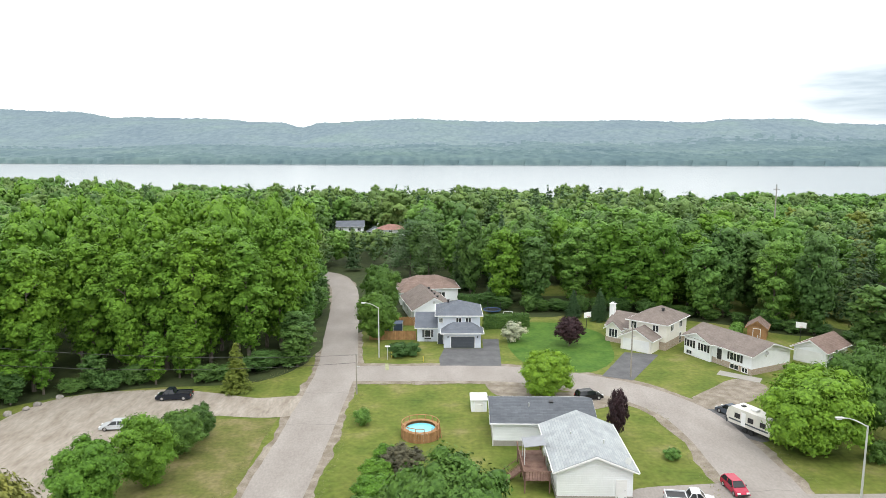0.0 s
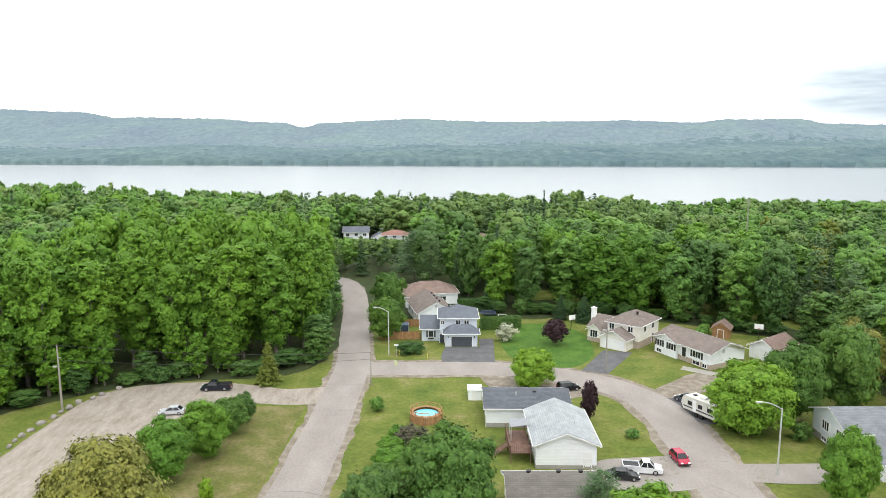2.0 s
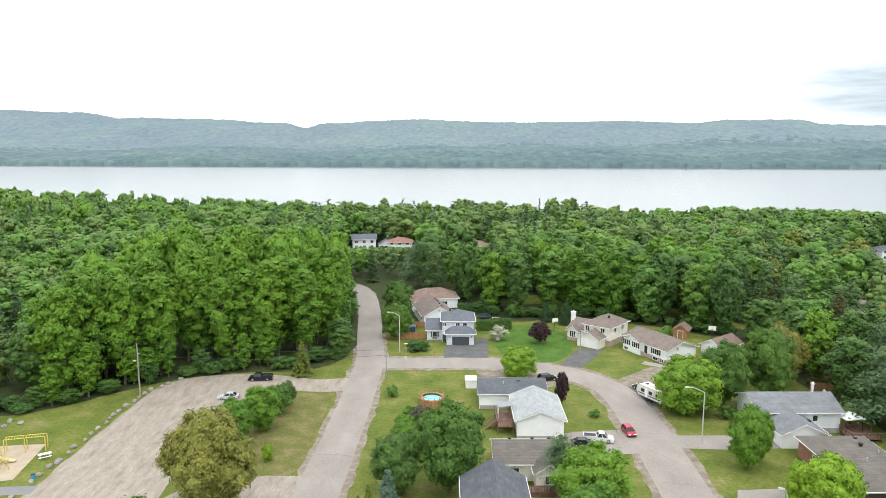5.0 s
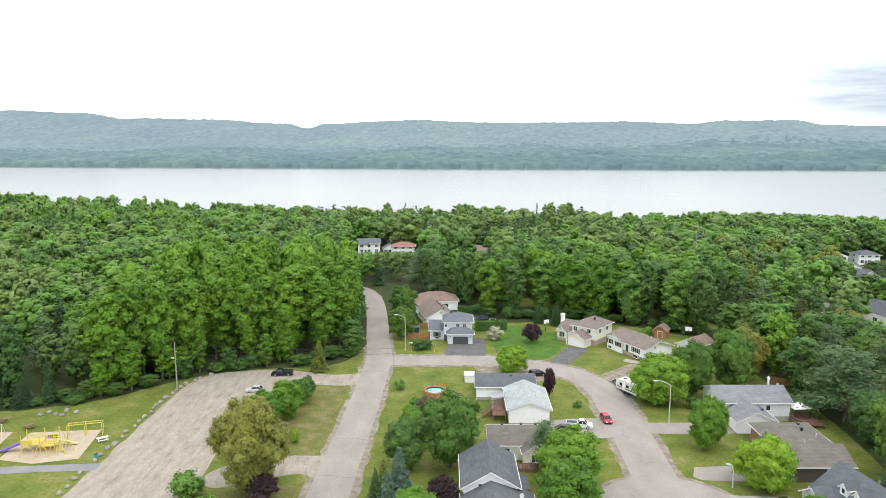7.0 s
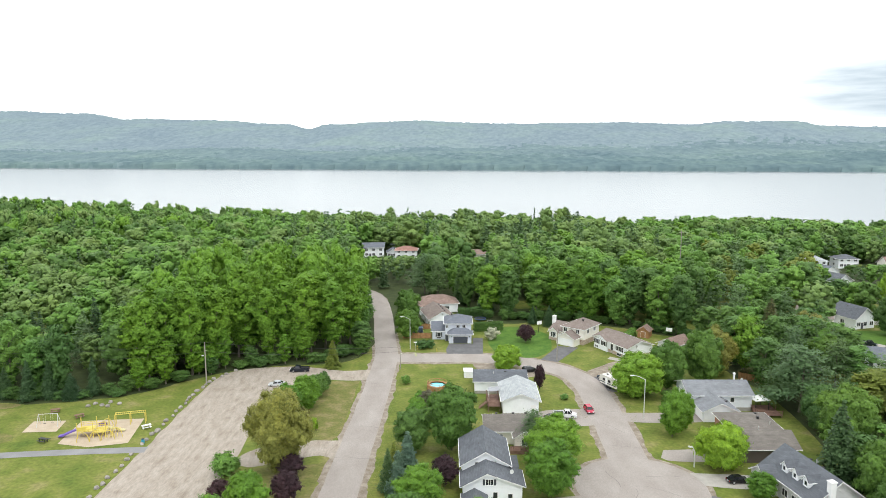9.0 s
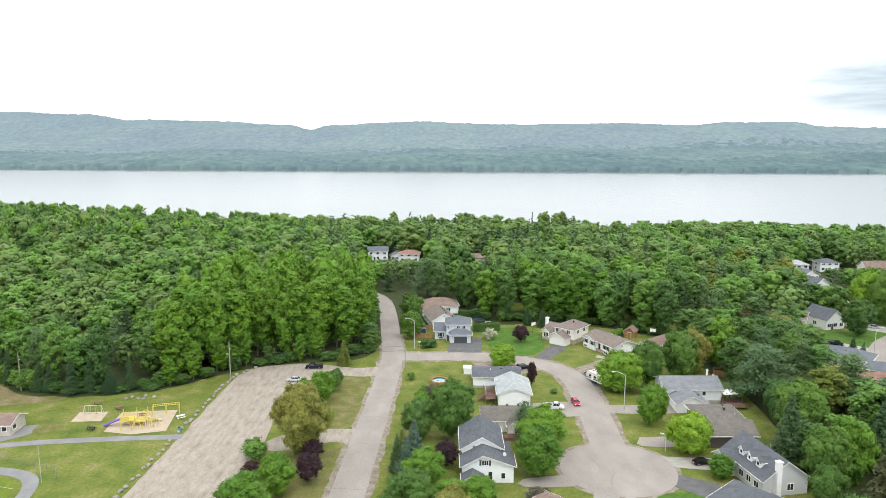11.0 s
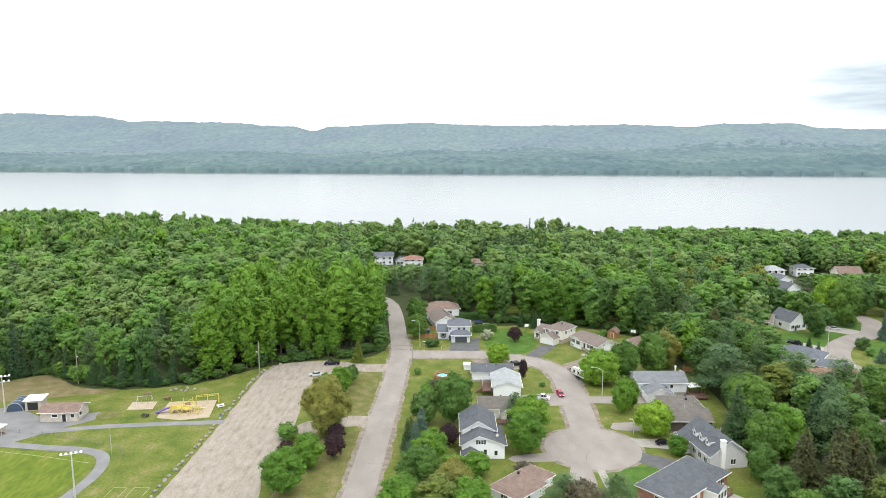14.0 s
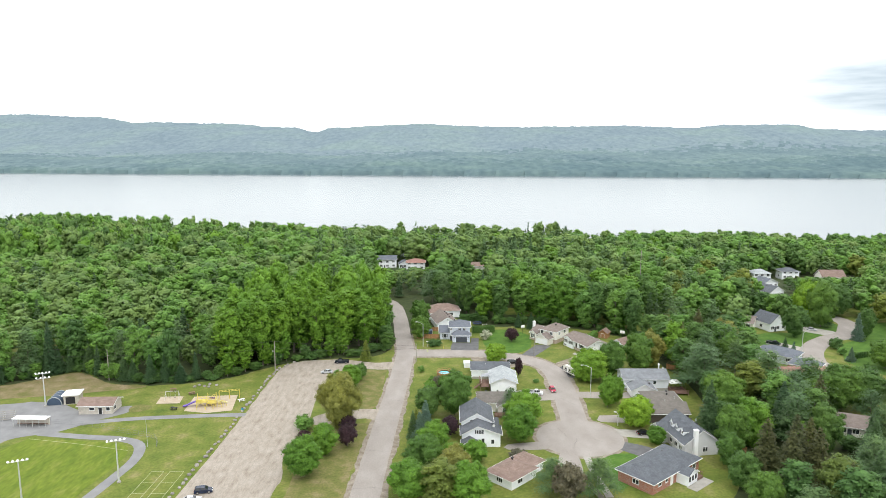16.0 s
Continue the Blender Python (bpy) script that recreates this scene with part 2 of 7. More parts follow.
POOLBLUE = plain("pale_blue_pool_liner", (0.3, 0.62, 0.72), 0.4)
TARP = plain("dark_blue_tarp", (0.05, 0.08, 0.13), 0.6)
LENS = glassy("lamp_lens", (0.75, 0.76, 0.75), 0.2)
REDLENS = plain("red_lens", (0.4, 0.02, 0.02), 0.25)
LEAF_BRIGHT = foliage("bright_leaves", (0.068, 0.155, 0.016), (0.112, 0.23, 0.024), (0.158, 0.3, 0.036))
LEAF_GROVE = foliage("grove_leaves", (0.072, 0.158, 0.015), (0.114, 0.234, 0.023), (0.158, 0.303, 0.034))
LEAF_YARD = foliage("garden_tree_leaves", (0.058, 0.125, 0.021), (0.096, 0.185, 0.031), (0.135, 0.245, 0.045))
LEAF_MID = foliage("mid_green_leaves", (0.072, 0.16, 0.032), (0.12, 0.24, 0.048), (0.165, 0.305, 0.065))
LEAF_DARK = foliage("dark_green_leaves", (0.045, 0.1, 0.024), (0.076, 0.152, 0.037), (0.108, 0.205, 0.051))
LEAF_OLIVE = foliage("olive_leaves", (0.088, 0.12, 0.02), (0.142, 0.182, 0.033), (0.195, 0.235, 0.048))
LEAF_RUSSET = foliage("olive_brown_leaves", (0.14, 0.15, 0.032), (0.225, 0.225, 0.052), (0.3, 0.285, 0.075))
LEAF_LIME = foliage("lime_leaves", (0.12, 0.22, 0.016), (0.19, 0.33, 0.026), (0.26, 0.41, 0.04))
LEAF_PURPLE = foliage("dark_purple_leaves", (0.022, 0.012, 0.016), (0.045, 0.022, 0.03), (0.07, 0.034, 0.044), 0.1)
# A greyer tree tint for the far woods, lightened to hold some haze.
LEAF_HAZY_GREY = foliage("hazy_greyish_green_leaves", (0.088, 0.148, 0.045), (0.138, 0.222, 0.066), (0.178, 0.275, 0.086))
LEAF_SMOKE = foliage("grey_brown_twigs", (0.07, 0.065, 0.045), (0.115, 0.105, 0.075), (0.16, 0.145, 0.105), 0.1)
NEEDLE = foliage("pine_needles", (0.058, 0.112, 0.046), (0.098, 0.17, 0.068), (0.135, 0.222, 0.09), 0.08)
NEEDLE_BLUE = foliage("blue_spruce_needles", (0.07, 0.12, 0.085), (0.11, 0.18, 0.13), (0.15, 0.23, 0.17), 0.15)
NEEDLE_DARK = foliage("spruce_needles", (0.035, 0.074, 0.032), (0.062, 0.118, 0.048), (0.09, 0.16, 0.066), 0.1)
NEEDLE_BROWN = foliage("brown_spruce_needles", (0.055, 0.06, 0.022), (0.09, 0.094, 0.034), (0.125, 0.128, 0.048), 0.1)
LEAF_DRY = foliage("dry_grass_tufts", (0.17, 0.18, 0.06), (0.26, 0.25, 0.1), (0.36, 0.32, 0.17), 0.1)
BLOSSOM = foliage("white_blossom", (0.25, 0.3, 0.15), (0.5, 0.5, 0.4), (0.65, 0.65, 0.55), 0.15)


def water_material():
    m, n, l, b = nodes_of("lake_water")
    b.inputs["Base Color"].default_value = (0.13, 0.155, 0.17, 1)
    b.inputs["Roughness"].default_value = 0.2
    b.inputs["IOR"].default_value = 1.33
    vec = n.new("ShaderNodeNewGeometry").outputs["Position"]
    bp = n.new("ShaderNodeBump")
    bp.inputs["Distance"].default_value = 0.12
    bp.inputs["Strength"].default_value = 0.12
    l.new(noise_node(n, l, vec, 4.0, 4, (0.4, 1.0, 1.0)), bp.inputs["Height"])
    l.new(bp.outputs["Normal"], b.inputs["Normal"])
    return m


WATER = water_material()


# Forest seen far off: the air's haze is mixed into the base colours.
def hazed_hill_material(name, a, b_, c, fine_dark):
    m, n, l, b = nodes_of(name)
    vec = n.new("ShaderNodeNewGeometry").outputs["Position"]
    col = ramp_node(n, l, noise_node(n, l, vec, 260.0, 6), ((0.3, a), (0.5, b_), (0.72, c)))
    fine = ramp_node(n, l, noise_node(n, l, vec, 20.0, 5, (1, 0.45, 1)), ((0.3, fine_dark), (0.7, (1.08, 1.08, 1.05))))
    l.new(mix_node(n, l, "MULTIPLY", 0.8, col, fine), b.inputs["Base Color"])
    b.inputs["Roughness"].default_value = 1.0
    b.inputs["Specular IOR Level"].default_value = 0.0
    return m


# Ridge, slope, shore: the farther, the paler and bluer, as haze painted in.
HAZED_RIDGE = hazed_hill_material("hazed_ridge_forest", (0.162, 0.208, 0.24), (0.178, 0.227, 0.252), (0.19, 0.248, 0.246), (0.76, 0.79, 0.82))
HAZED_SLOPE = hazed_hill_material("hazed_slope_forest", (0.128, 0.178, 0.198), (0.147, 0.2, 0.214), (0.168, 0.228, 0.222), (0.66, 0.7, 0.74))
HAZED_SHORE = hazed_hill_material("hazed_shore_forest", (0.105, 0.155, 0.172), (0.125, 0.178, 0.188), (0.15, 0.21, 0.2), (0.6, 0.65, 0.7))

# ---- mesh helpers ----


def mesh_from(name, verts, faces, material):
    me = bpy.data.meshes.new(name)
    me.from_pydata([tuple(v) for v in verts], [], faces)
    me.materials.append(material)
    return me


def from_bm(name, bm, material):
    bmesh.ops.recalc_face_normals(bm, faces=bm.faces)
    uv = bm.loops.layers.uv.verify()
    for f in bm.faces:  # metres along the surface, so that courses keep their size
        nrm = f.normal
        side = Vector((0, 0, 1)).cross(nrm)
        side = side.normalized() if side.length > 1e-4 else Vector((1, 0, 0))
        upw = nrm.cross(side)
        for lp in f.loops:
            lp[uv].uv = (lp.vert.co.dot(side), lp.vert.co.dot(upw))
    me = bpy.data.meshes.new(name)
    bm.to_mesh(me)
    bm.free()
    me.materials.append(material)
    return me


def part(name, bm, material, parent, label=""):
    ob = new(name, from_bm(name, bm, material))
    ob.parent = parent
    if label:
        tagged(ob, label)
    return ob


def thing(name, label, category, m=None, group="", kind=""):
    ob = new(name)
    ob.empty_display_size = 0.3
    if m is not None:
        ob.matrix_world = m
    return tagged(ob, label, category, group, kind)


def box(bm, x0, x1, y0, y1, z0, z1, bevel=0.0):
    r = bmesh.ops.create_cube(bm, size=1.0, matrix=Matrix.LocRotScale(((x0 + x1) / 2, (y0 + y1) / 2, (z0 + z1) / 2), None, (x1 - x0, y1 - y0, z1 - z0)))
    if bevel:
        edges = list({e for v in r["verts"] for e in v.link_edges})
        bmesh.ops.bevel(bm, geom=edges, offset=bevel, segments=1, affect="EDGES")
    return bm


def boxes(*dims, bevel=0.0):
    bm = bmesh.new()
    for d in dims:
        box(bm, *d, bevel=bevel)
    return bm


def tube(bm, a, b, r0, r1, seg=8):
    a, b = Vector(a), Vector(b)
    d = b - a
    m = Matrix.Translation((a + b) / 2) @ d.to_track_quat("Z", "Y").to_matrix().to_4x4()
    bmesh.ops.create_cone(bm, cap_ends=True, segments=seg, radius1=r0, radius2=r1, depth=d.length, matrix=m)
    return bm


def tubes(*rows):
    bm = bmesh.new()
    for a, b, r0, r1 in rows:
        tube(bm, a, b, r0, r1)
    return bm


def prism(profile, y0, y1, axis="y"):
    """A closed profile in (x, z) run from y0 to y1 (or, with axis x, in (y, z) along x)."""
    bm = bmesh.new()
    put = (lambda u, w, s: (u, s, w)) if axis == "y" else (lambda u, w, s: (s, u, w))
    a = [bm.verts.new(put(u, w, y0)) for u, w in profile]
    b = [bm.verts.new(put(u, w, y1)) for u, w in profile]
    bm.faces.new(a)
    bm.faces.new(b)
    n = len(a)
    for k in range(n):
        bm.faces.new((a[k], a[(k + 1) % n], b[(k + 1) % n], b[k]))
    return bm


def spline(points, step=2.0):
    """A smooth line through the given plan points."""
    p = [Vector(q) for q in points]
    p = [2 * p[0] - p[1]] + p + [2 * p[-1] - p[-2]]
    out = []
    for k in range(1, len(p) - 2):
        n = max(2, int((p[k + 1] - p[k]).length / step))
        for j in range(n):
            t = j / n
            a, b, c, d = p[k - 1], p[k], p[k + 1], p[k + 2]
            out.append(0.5 * (2 * b + (c - a) * t + (2 * a - 5 * b + 4 * c - d) * t * t + (3 * b - a - 3 * c + d) * t ** 3))
    return out + [p[-2]]


def ground_z(x, y):
    """The land lies level round the streets and falls to the lake."""
    s = min(max((y - 175) / 265, 0.0), 1.0)
    z = -10.5 * s * s * (3 - 2 * s)
    if y > 440:
        z -= min((y - 440) * 0.06, 6.0)
    return z


def ragged(x, y, amount):
    return (noise.noise((x * 0.21, y * 0.21, 3.1)) + 0.45 * noise.noise((x * 0.8, y * 0.8, 7.7))) * amount


def ribbon(name, points, width, z, material, label, category, rag=0.25, kind="structure", step=1.5, depth=0.03):
    """A paved strip along a smooth line, with worn edges; width may be a pair."""
    line = spline(points, step)
    w0, w1 = width if isinstance(width, tuple) else (width, width)
    verts, faces = [], []
    for k, p in enumerate(line):
        d = (line[min(k + 1, len(line) - 1)] - line[max(k - 1, 0)]).normalized()
        nrm = Vector((-d.y, d.x))
        w = (w0 + (w1 - w0) * k / (len(line) - 1)) / 2
        for s in (-1, -0.33, 0.33, 1):
            q = p + nrm * s * w
            if abs(s) == 1:
                q += nrm * s * ragged(q.x, q.y, rag)
            verts.append((q.x, q.y, ground_z(q.x, q.y) + z))
    n = len(line)
    for k in range(n - 1):
        for j in range(3):
            a = 4 * k + j
            faces.append((a + 1, a, a + 4, a + 5))
    me = mesh_from(name, verts, faces, material)
    ob = new(name, me)
    return tagged(ob, label, category, kind=kind)


def patch(name, outline, z, material, label, category, rag=0.35, smooth=True, kind="structure"):
    """A flat area with a smooth, slightly uneven outline."""
    line = spline(outline + outline[:1], 1.5) if smooth else [Vector(p) for p in outline]
    c = sum((Vector(p) for p in outline), Vector((0, 0))) / len(outline)
    verts = []
    for p in line[:-1] if smooth else line:
        d = (p - c).normalized()
        q = p + d * ragged(p.x, p.y, rag)
        verts.append((q.x, q.y, ground_z(q.x, q.y) + z))
    bm = bmesh.new()
    f = bm.faces.new([bm.verts.new(v) for v in verts])
    bmesh.ops.triangulate(bm, faces=[f])
    for f in bm.faces:
        f.normal_update()
        if f.normal.z < 0:
            f.normal_flip()
    me = bpy.data.meshes.new(name)
    bm.to_mesh(me)
    bm.free()
    me.materials.append(material)
    return tagged(new(name, me), label, category, kind=kind)


def disc(cx, cy, r, n=28):
    return [(cx + r * math.cos(6.2832 * k / n), cy + r * math.sin(6.2832 * k / n)) for k in range(n)]

# ---- leaf and branch helpers ----
rng = np.random.default_rng(7)


def leaf_tris(points, normals, size, r):
    """One small pointed leaf spray at each point, turned to its normal; vertices (3n, 3)."""
    n = len(points)
    a = np.cross(normals, r.normal(size=(n, 3)))
    a /= np.linalg.norm(a, axis=1)[:, None] + 1e-9
    b = np.cross(normals, a)
    b /= np.linalg.norm(b, axis=1)[:, None] + 1e-9
    s = size * r.uniform(0.6, 1.4, (n, 1))
    w = s * r.uniform(0.65, 0.95, (n, 1))
    return np.stack([points + a * s * 0.6, points - a * s * 0.4 + b * w * 0.6, points - a * s * 0.4 - b * w * 0.6], axis=1).reshape(-1, 3)


def ico(sub):
    bm = bmesh.new()
    bmesh.ops.create_icosphere(bm, subdivisions=sub, radius=1.0)
    v = np.array([tuple(p.co) for p in bm.verts])
    f = np.array([[p.index for p in q.verts] for q in bm.faces])
    bm.free()
    return v, f


ICO = {1: ico(1), 2: ico(2)}


def lobe_shell(lobes, r, sub=1, fill=0.9, rough=0.15):
    """The leaf mass of a crown: a lumpy closed clump for each lobe, without the faces buried in its neighbours."""
    tv, tf = ICO[sub]
    lobes = np.array(lobes)
    vs, fs, n = [], [], 0
    squash = np.array([1, 1, 0.85])
    for k, (x, y, z, q) in enumerate(lobes):
        v = tv * squash * q * fill * r.uniform(1 - rough, 1 + rough, (len(tv), 1)) + (x, y, z)
        c = v[tf].mean(1)
        e = (c[:, None, :] - lobes[None, :, :3]) / (lobes[None, :, 3:4] * fill * 0.8 * squash)
        inside = (e ** 2).sum(2) < 1
        inside[:, k] = False
        f = tf[~inside.any(1)]
        if len(f):
            used, inv = np.unique(f, return_inverse=True)
            vs.append(v[used])
            fs.append(inv.reshape(f.shape) + n)
            n += len(used)
    return np.concatenate(vs), np.concatenate(fs)


def lobes_points(lobes, n, r, low=-0.55, clump=0.7, axis=None):
    """Points and normals of leaf sprays, gathered in tufts on the outside of a cluster of lobes; axis: the crown's middle height, from which leaves spread outwards."""
    lobes = np.array(lobes)
    m = max(n // 5, 12)
    pick = r.choice(len(lobes), size=m * 3, p=lobes[:, 3] ** 2 / (lobes[:, 3] ** 2).sum())
    d = r.normal(size=(m * 3, 3))
    d /= np.linalg.norm(d, axis=1)[:, None]
    d[:, 2] = np.where(d[:, 2] < low, -d[:, 2] * 0.6, d[:, 2])
    c = lobes[pick, :3] + d * lobes[pick, 3:4] * np.array([1, 1, 0.85]) * r.uniform(0.8, 1.15, (m * 3, 1))
    keep = np.ones(len(c), bool)
    for k, (x, y, z, q) in enumerate(lobes):
        e = (c - (x, y, z)) / (q * 0.75)
        keep &= ((e ** 2).sum(1) > 1) | (pick == k)
    c, d = c[keep][:m], d[keep][:m]
    if axis is not None:
        out = c - np.array([0, 0, axis])
        out[:, 2] *= 0.45
        out /= np.linalg.norm(out, axis=1)[:, None] + 1e-6
        d = d * 0.55 + out * 0.6
    which = r.integers(0, len(c), n)
    off = r.normal(size=(n, 3)) * np.array([clump, clump, clump * 0.6])
    p = c[which] + off
    nr = d[which] * 0.95 + off / clump * 0.15 + np.array([0, 0, 0.45]) + r.normal(size=(n, 3)) * 0.3
    return p, nr


def leaf_mesh(name, leaves, material, shell=None):
    """A crown from single leaf triangles (3n, 3) and, under them, the shell of its clumps."""
    m = len(leaves)
    faces = np.arange(m).reshape(-1, 3)
    verts = leaves
    if shell is not None:
        verts = np.concatenate([shell[0], leaves])
        faces = np.concatenate([shell[1], faces + len(shell[0])])
    n = len(faces)
    me = bpy.data.meshes.new(name)
    me.vertices.add(len(verts))
    me.vertices.foreach_set("co", np.ascontiguousarray(verts, dtype=np.float32).ravel())
    me.loops.add(3 * n)
    me.loops.foreach_set("vertex_index", np.ascontiguousarray(faces, dtype=np.int32).ravel())
    me.polygons.add(n)
    me.polygons.foreach_set("loop_start", np.arange(0, 3 * n, 3, dtype=np.int32))
    me.polygons.foreach_set("use_smooth", np.ones(n, dtype=bool))
    me.update(calc_edges=True)
    me.materials.append(material)
    return me


def crown_lobes(r, height, base, radius, boughs, twigs, widest=0.5, top=0.55):
    """Boughs set on a domed envelope, each carrying smaller clumps on its outer and upper side."""
    big, small = [], []
    tall = height - base
    for k in range(boughs):
        u = (k + 0.5) / boughs
        z = base + tall * (0.06 + 0.86 * u)
        w = (u / widest) ** 0.6 if u < widest else max(1 - ((u - widest) / (1 - widest)) ** 2.2, 0) ** top
        ang = k * 2.4 + r.uniform(-0.4, 0.4)
        q = radius * r.uniform(0.3, 0.42) * (0.75 + 0.35 * w)
        rad = max(radius * (0.3 + 0.7 * w) * r.uniform(0.82, 1.08) - q, 0)
        big.append((rad * math.cos(ang), rad * math.sin(ang), z, q * 0.9))
        for j in range(twigs):
            d = Vector((math.cos(ang) * 0.6, math.sin(ang) * 0.6, 0.35)) + Vector(r.normal(size=3)) * 0.75
            d.normalize()
            p = r.uniform(0.3, 0.5) * q
            e = q * r.uniform(0.75, 1.0)
            small.append((rad * math.cos(ang) + d.x * e, rad * math.sin(ang) + d.y * e, z + d.z * e * 0.9, p))
    big.append((0, 0, height - radius * 0.46, radius * 0.46))
    big.append((0, 0, base + tall * 0.5, radius * 0.55))
    big.append((0, 0, base + tall * 0.75, radius * 0.45))
    return big, small


def trunk_bm(height, base, r0, r, limbs=5, spread=2.0):
    bm = bmesh.new()
    bend = Vector((r.uniform(-0.3, 0.3), r.uniform(-0.3, 0.3), 0))
    tube(bm, (0, 0, -0.3), bend * 0.5 + Vector((0, 0, base)), r0, r0 * 0.72, 7)
    tube(bm, bend * 0.5 + Vector((0, 0, base)), bend + Vector((0, 0, height * 0.85)), r0 * 0.72, r0 * 0.15, 6)
    for k in range(limbs):
        a = k * 2.4 + r.uniform(0, 1)
        z = base * 0.85 + (height * 0.8 - base) * k / limbs
        tube(bm, bend * 0.5 + Vector((0, 0, z)), Vector((spread * math.cos(a), spread * math.sin(a), z + spread * 0.8)), r0 * 0.38, r0 * 0.1, 5)
    return bm


def broadleaf(r, height, base, radius, boughs, twigs, n, leaf, sub=1, widest=0.5, fill=0.76):
    big, small = crown_lobes(r, height, base, radius, boughs, twigs, widest)
    p, d = lobes_points(small + big[:-2], n, r, -0.6, leaf * 0.9, base + (height - base) * 0.45)
    return leaf_tris(p, d, leaf, r), lobe_shell(big + small, r, sub, fill, 0.2)


def conifer_verts(r, height, base, radius, tiers, per, leaf, droop=0.25, flat=0.35, power=0.9):
    """Whorls of branches carrying sprays of needles; gaps between the tiers."""
    pts, nrm = [], []
    for k in range(tiers):
        u = (k + 0.5 + r.uniform(-0.25, 0.25)) / tiers
        z = base + (height - base) * u
        rad = radius * (1 - u) ** power * r.uniform(0.85, 1.15) + 0.25
        arms = 7 + int(5 * (1 - u))
        for a in range(arms):
            ang = 6.283 * a / arms + r.uniform(-0.3, 0.3) + k
            ln = rad * r.uniform(0.7, 1.1)
            m = max(2, int(per * ln / radius))
            s = r.uniform(0.25, 1.0, m)
            side = r.normal(size=m) * 0.16 * ln * s
            x = np.cos(ang) * ln * s - np.sin(ang) * side
            y = np.sin(ang) * ln * s + np.cos(ang) * side
            zz = z - droop * ln * s ** 1.5 + r.normal(size=m) * flat * 0.4
            pts.append(np.stack([x, y, zz], 1))
            nn = r.normal(size=(m, 3)) * 0.35 + np.array([np.cos(ang) * 0.5, np.sin(ang) * 0.5, 1.0])
            nrm.append(nn)
    return leaf_tris(np.concatenate(pts), np.concatenate(nrm), leaf, r)


def pine_verts(r, height, base, radius, n, leaf):
    lobes = []
    for k in range(15):
        u = k / 15
        z = base + (height - base) * (0.05 + 0.9 * u)
        a = k * 2.4
        rad = radius * (0.75 - 0.6 * u) * r.uniform(0.7, 1.15)
        lobes.append((rad * math.cos(a), rad * math.sin(a), z, radius * (0.42 - 0.2 * u)))
    lobes.append((0, 0, height - 0.8, radius * 0.2))
    p, d = lobes_points(lobes, n, r, -0.2, max(radius * 0.16, leaf * 0.9))
    cz = np.array([l[2] for l in lobes])
    near = np.abs(p[:, 2:3] - cz[None, :]).argmin(1)
    p[:, 2] = cz[near] + (p[:, 2] - cz[near]) * 0.55
    flat = [(x, y, z, q * 0.62) for x, y, z, q in lobes]
    return leaf_tris(p, d * np.array([0.7, 0.7, 1]) + np.array([0, 0, 0.4]), leaf, r), lobe_shell(flat, r, 1, 0.9, 0.3)


# ---- land, water, far shore ----
gx = [-2600, -1600, -1000, -700, -500] + list(range(-400, 401, 20)) + [500, 700, 1000, 1600, 2600]
gy = [-600, -400, -300] + list(range(-240, 621, 12)) + [700, 900, 1200, 1800]
gverts = [(x, y, ground_z(x, y)) for y in gy for x in gx]
gw = len(gx)
gfaces = [(j * gw + i, j * gw + i + 1, (j + 1) * gw + i + 1, (j + 1) * gw + i) for j in range(len(gy) - 1) for i in range(gw - 1)]
ground_mesh = mesh_from("ground", gverts, gfaces, GRASS)
ground_mesh.materials.append(SOIL)
for poly in ground_mesh.polygons:  # wooded slope down to the lake
    if poly.center.y > 180:
        poly.material_index = 1
tagged(new("ground", ground_mesh), "patchy mown green grass sloping gently to the lake", "ground", kind="structure")
tagged(new("water", mesh_from("water", [(-3600, 380, -9), (3600, 380, -9), (3600, 1900, -9), (-3600, 1900, -9)], [(0, 1, 2, 3)], WATER)),
       "calm pale lake reflecting a white sky", "lake", kind="structure")


def skyline(a):
    """Height of the far ridge over the eye's level as a slope, by bearing (tangent, left negative)."""
    knots = ((-0.9, 0.045), (-0.64, 0.051), (-0.52, 0.0475), (-0.46, 0.0385), (-0.33, 0.036), (-0.23, 0.03), (-0.2, 0.0235), (-0.17, 0.03), (-0.04, 0.034),
             (0.03, 0.031), (0.17, 0.0295), (0.27, 0.0315), (0.35, 0.0285), (0.41, 0.0325), (0.5, 0.0315), (0.55, 0.026), (0.64, 0.024), (0.9, 0.03))
    for (a0, h0), (a1, h1) in zip(knots, knots[1:]):
        if a <= a1:
            t = (a - a0) / (a1 - a0)
            t = t * t * (3 - 2 * t)
            return h0 + (h1 - h0) * t
    return knots[-1][1]


def hill_height(a, d):
    """The far shore: wooded flats, a low front rise and the long main ridge."""
    x = a * d
    d /= 1 - 0.12 * a
    if d < 1575:
        return -14.0
    crest = 37 + 3300 * skyline(a)
    rise = min((d - 1575) / 12, 1.0) * 9 - 10 + 2
    front = 30 * math.exp(-((d - 2050) / 330) ** 2) * (0.75 + 0.5 * noise.noise((x / 500, d / 700, 1.0)))
    t = min(max((d - 2000) / 1300, 0), 1)
    main = crest * t * t * (3 - 2 * t)
    if d > 3300:
        main = crest - (d - 3300) * 0.25
    rough = 16 * noise.noise((x / 210, d / 210, 5.0)) * t * (1 - 0.7 * t) + 4.5 * noise.noise((x / 33, d / 46, 9.0)) + 3.0 * noise.noise((x / 12, d / 18, 2.0))
    return rise + front + main + rough * min((d - 1560) / 60, 1)


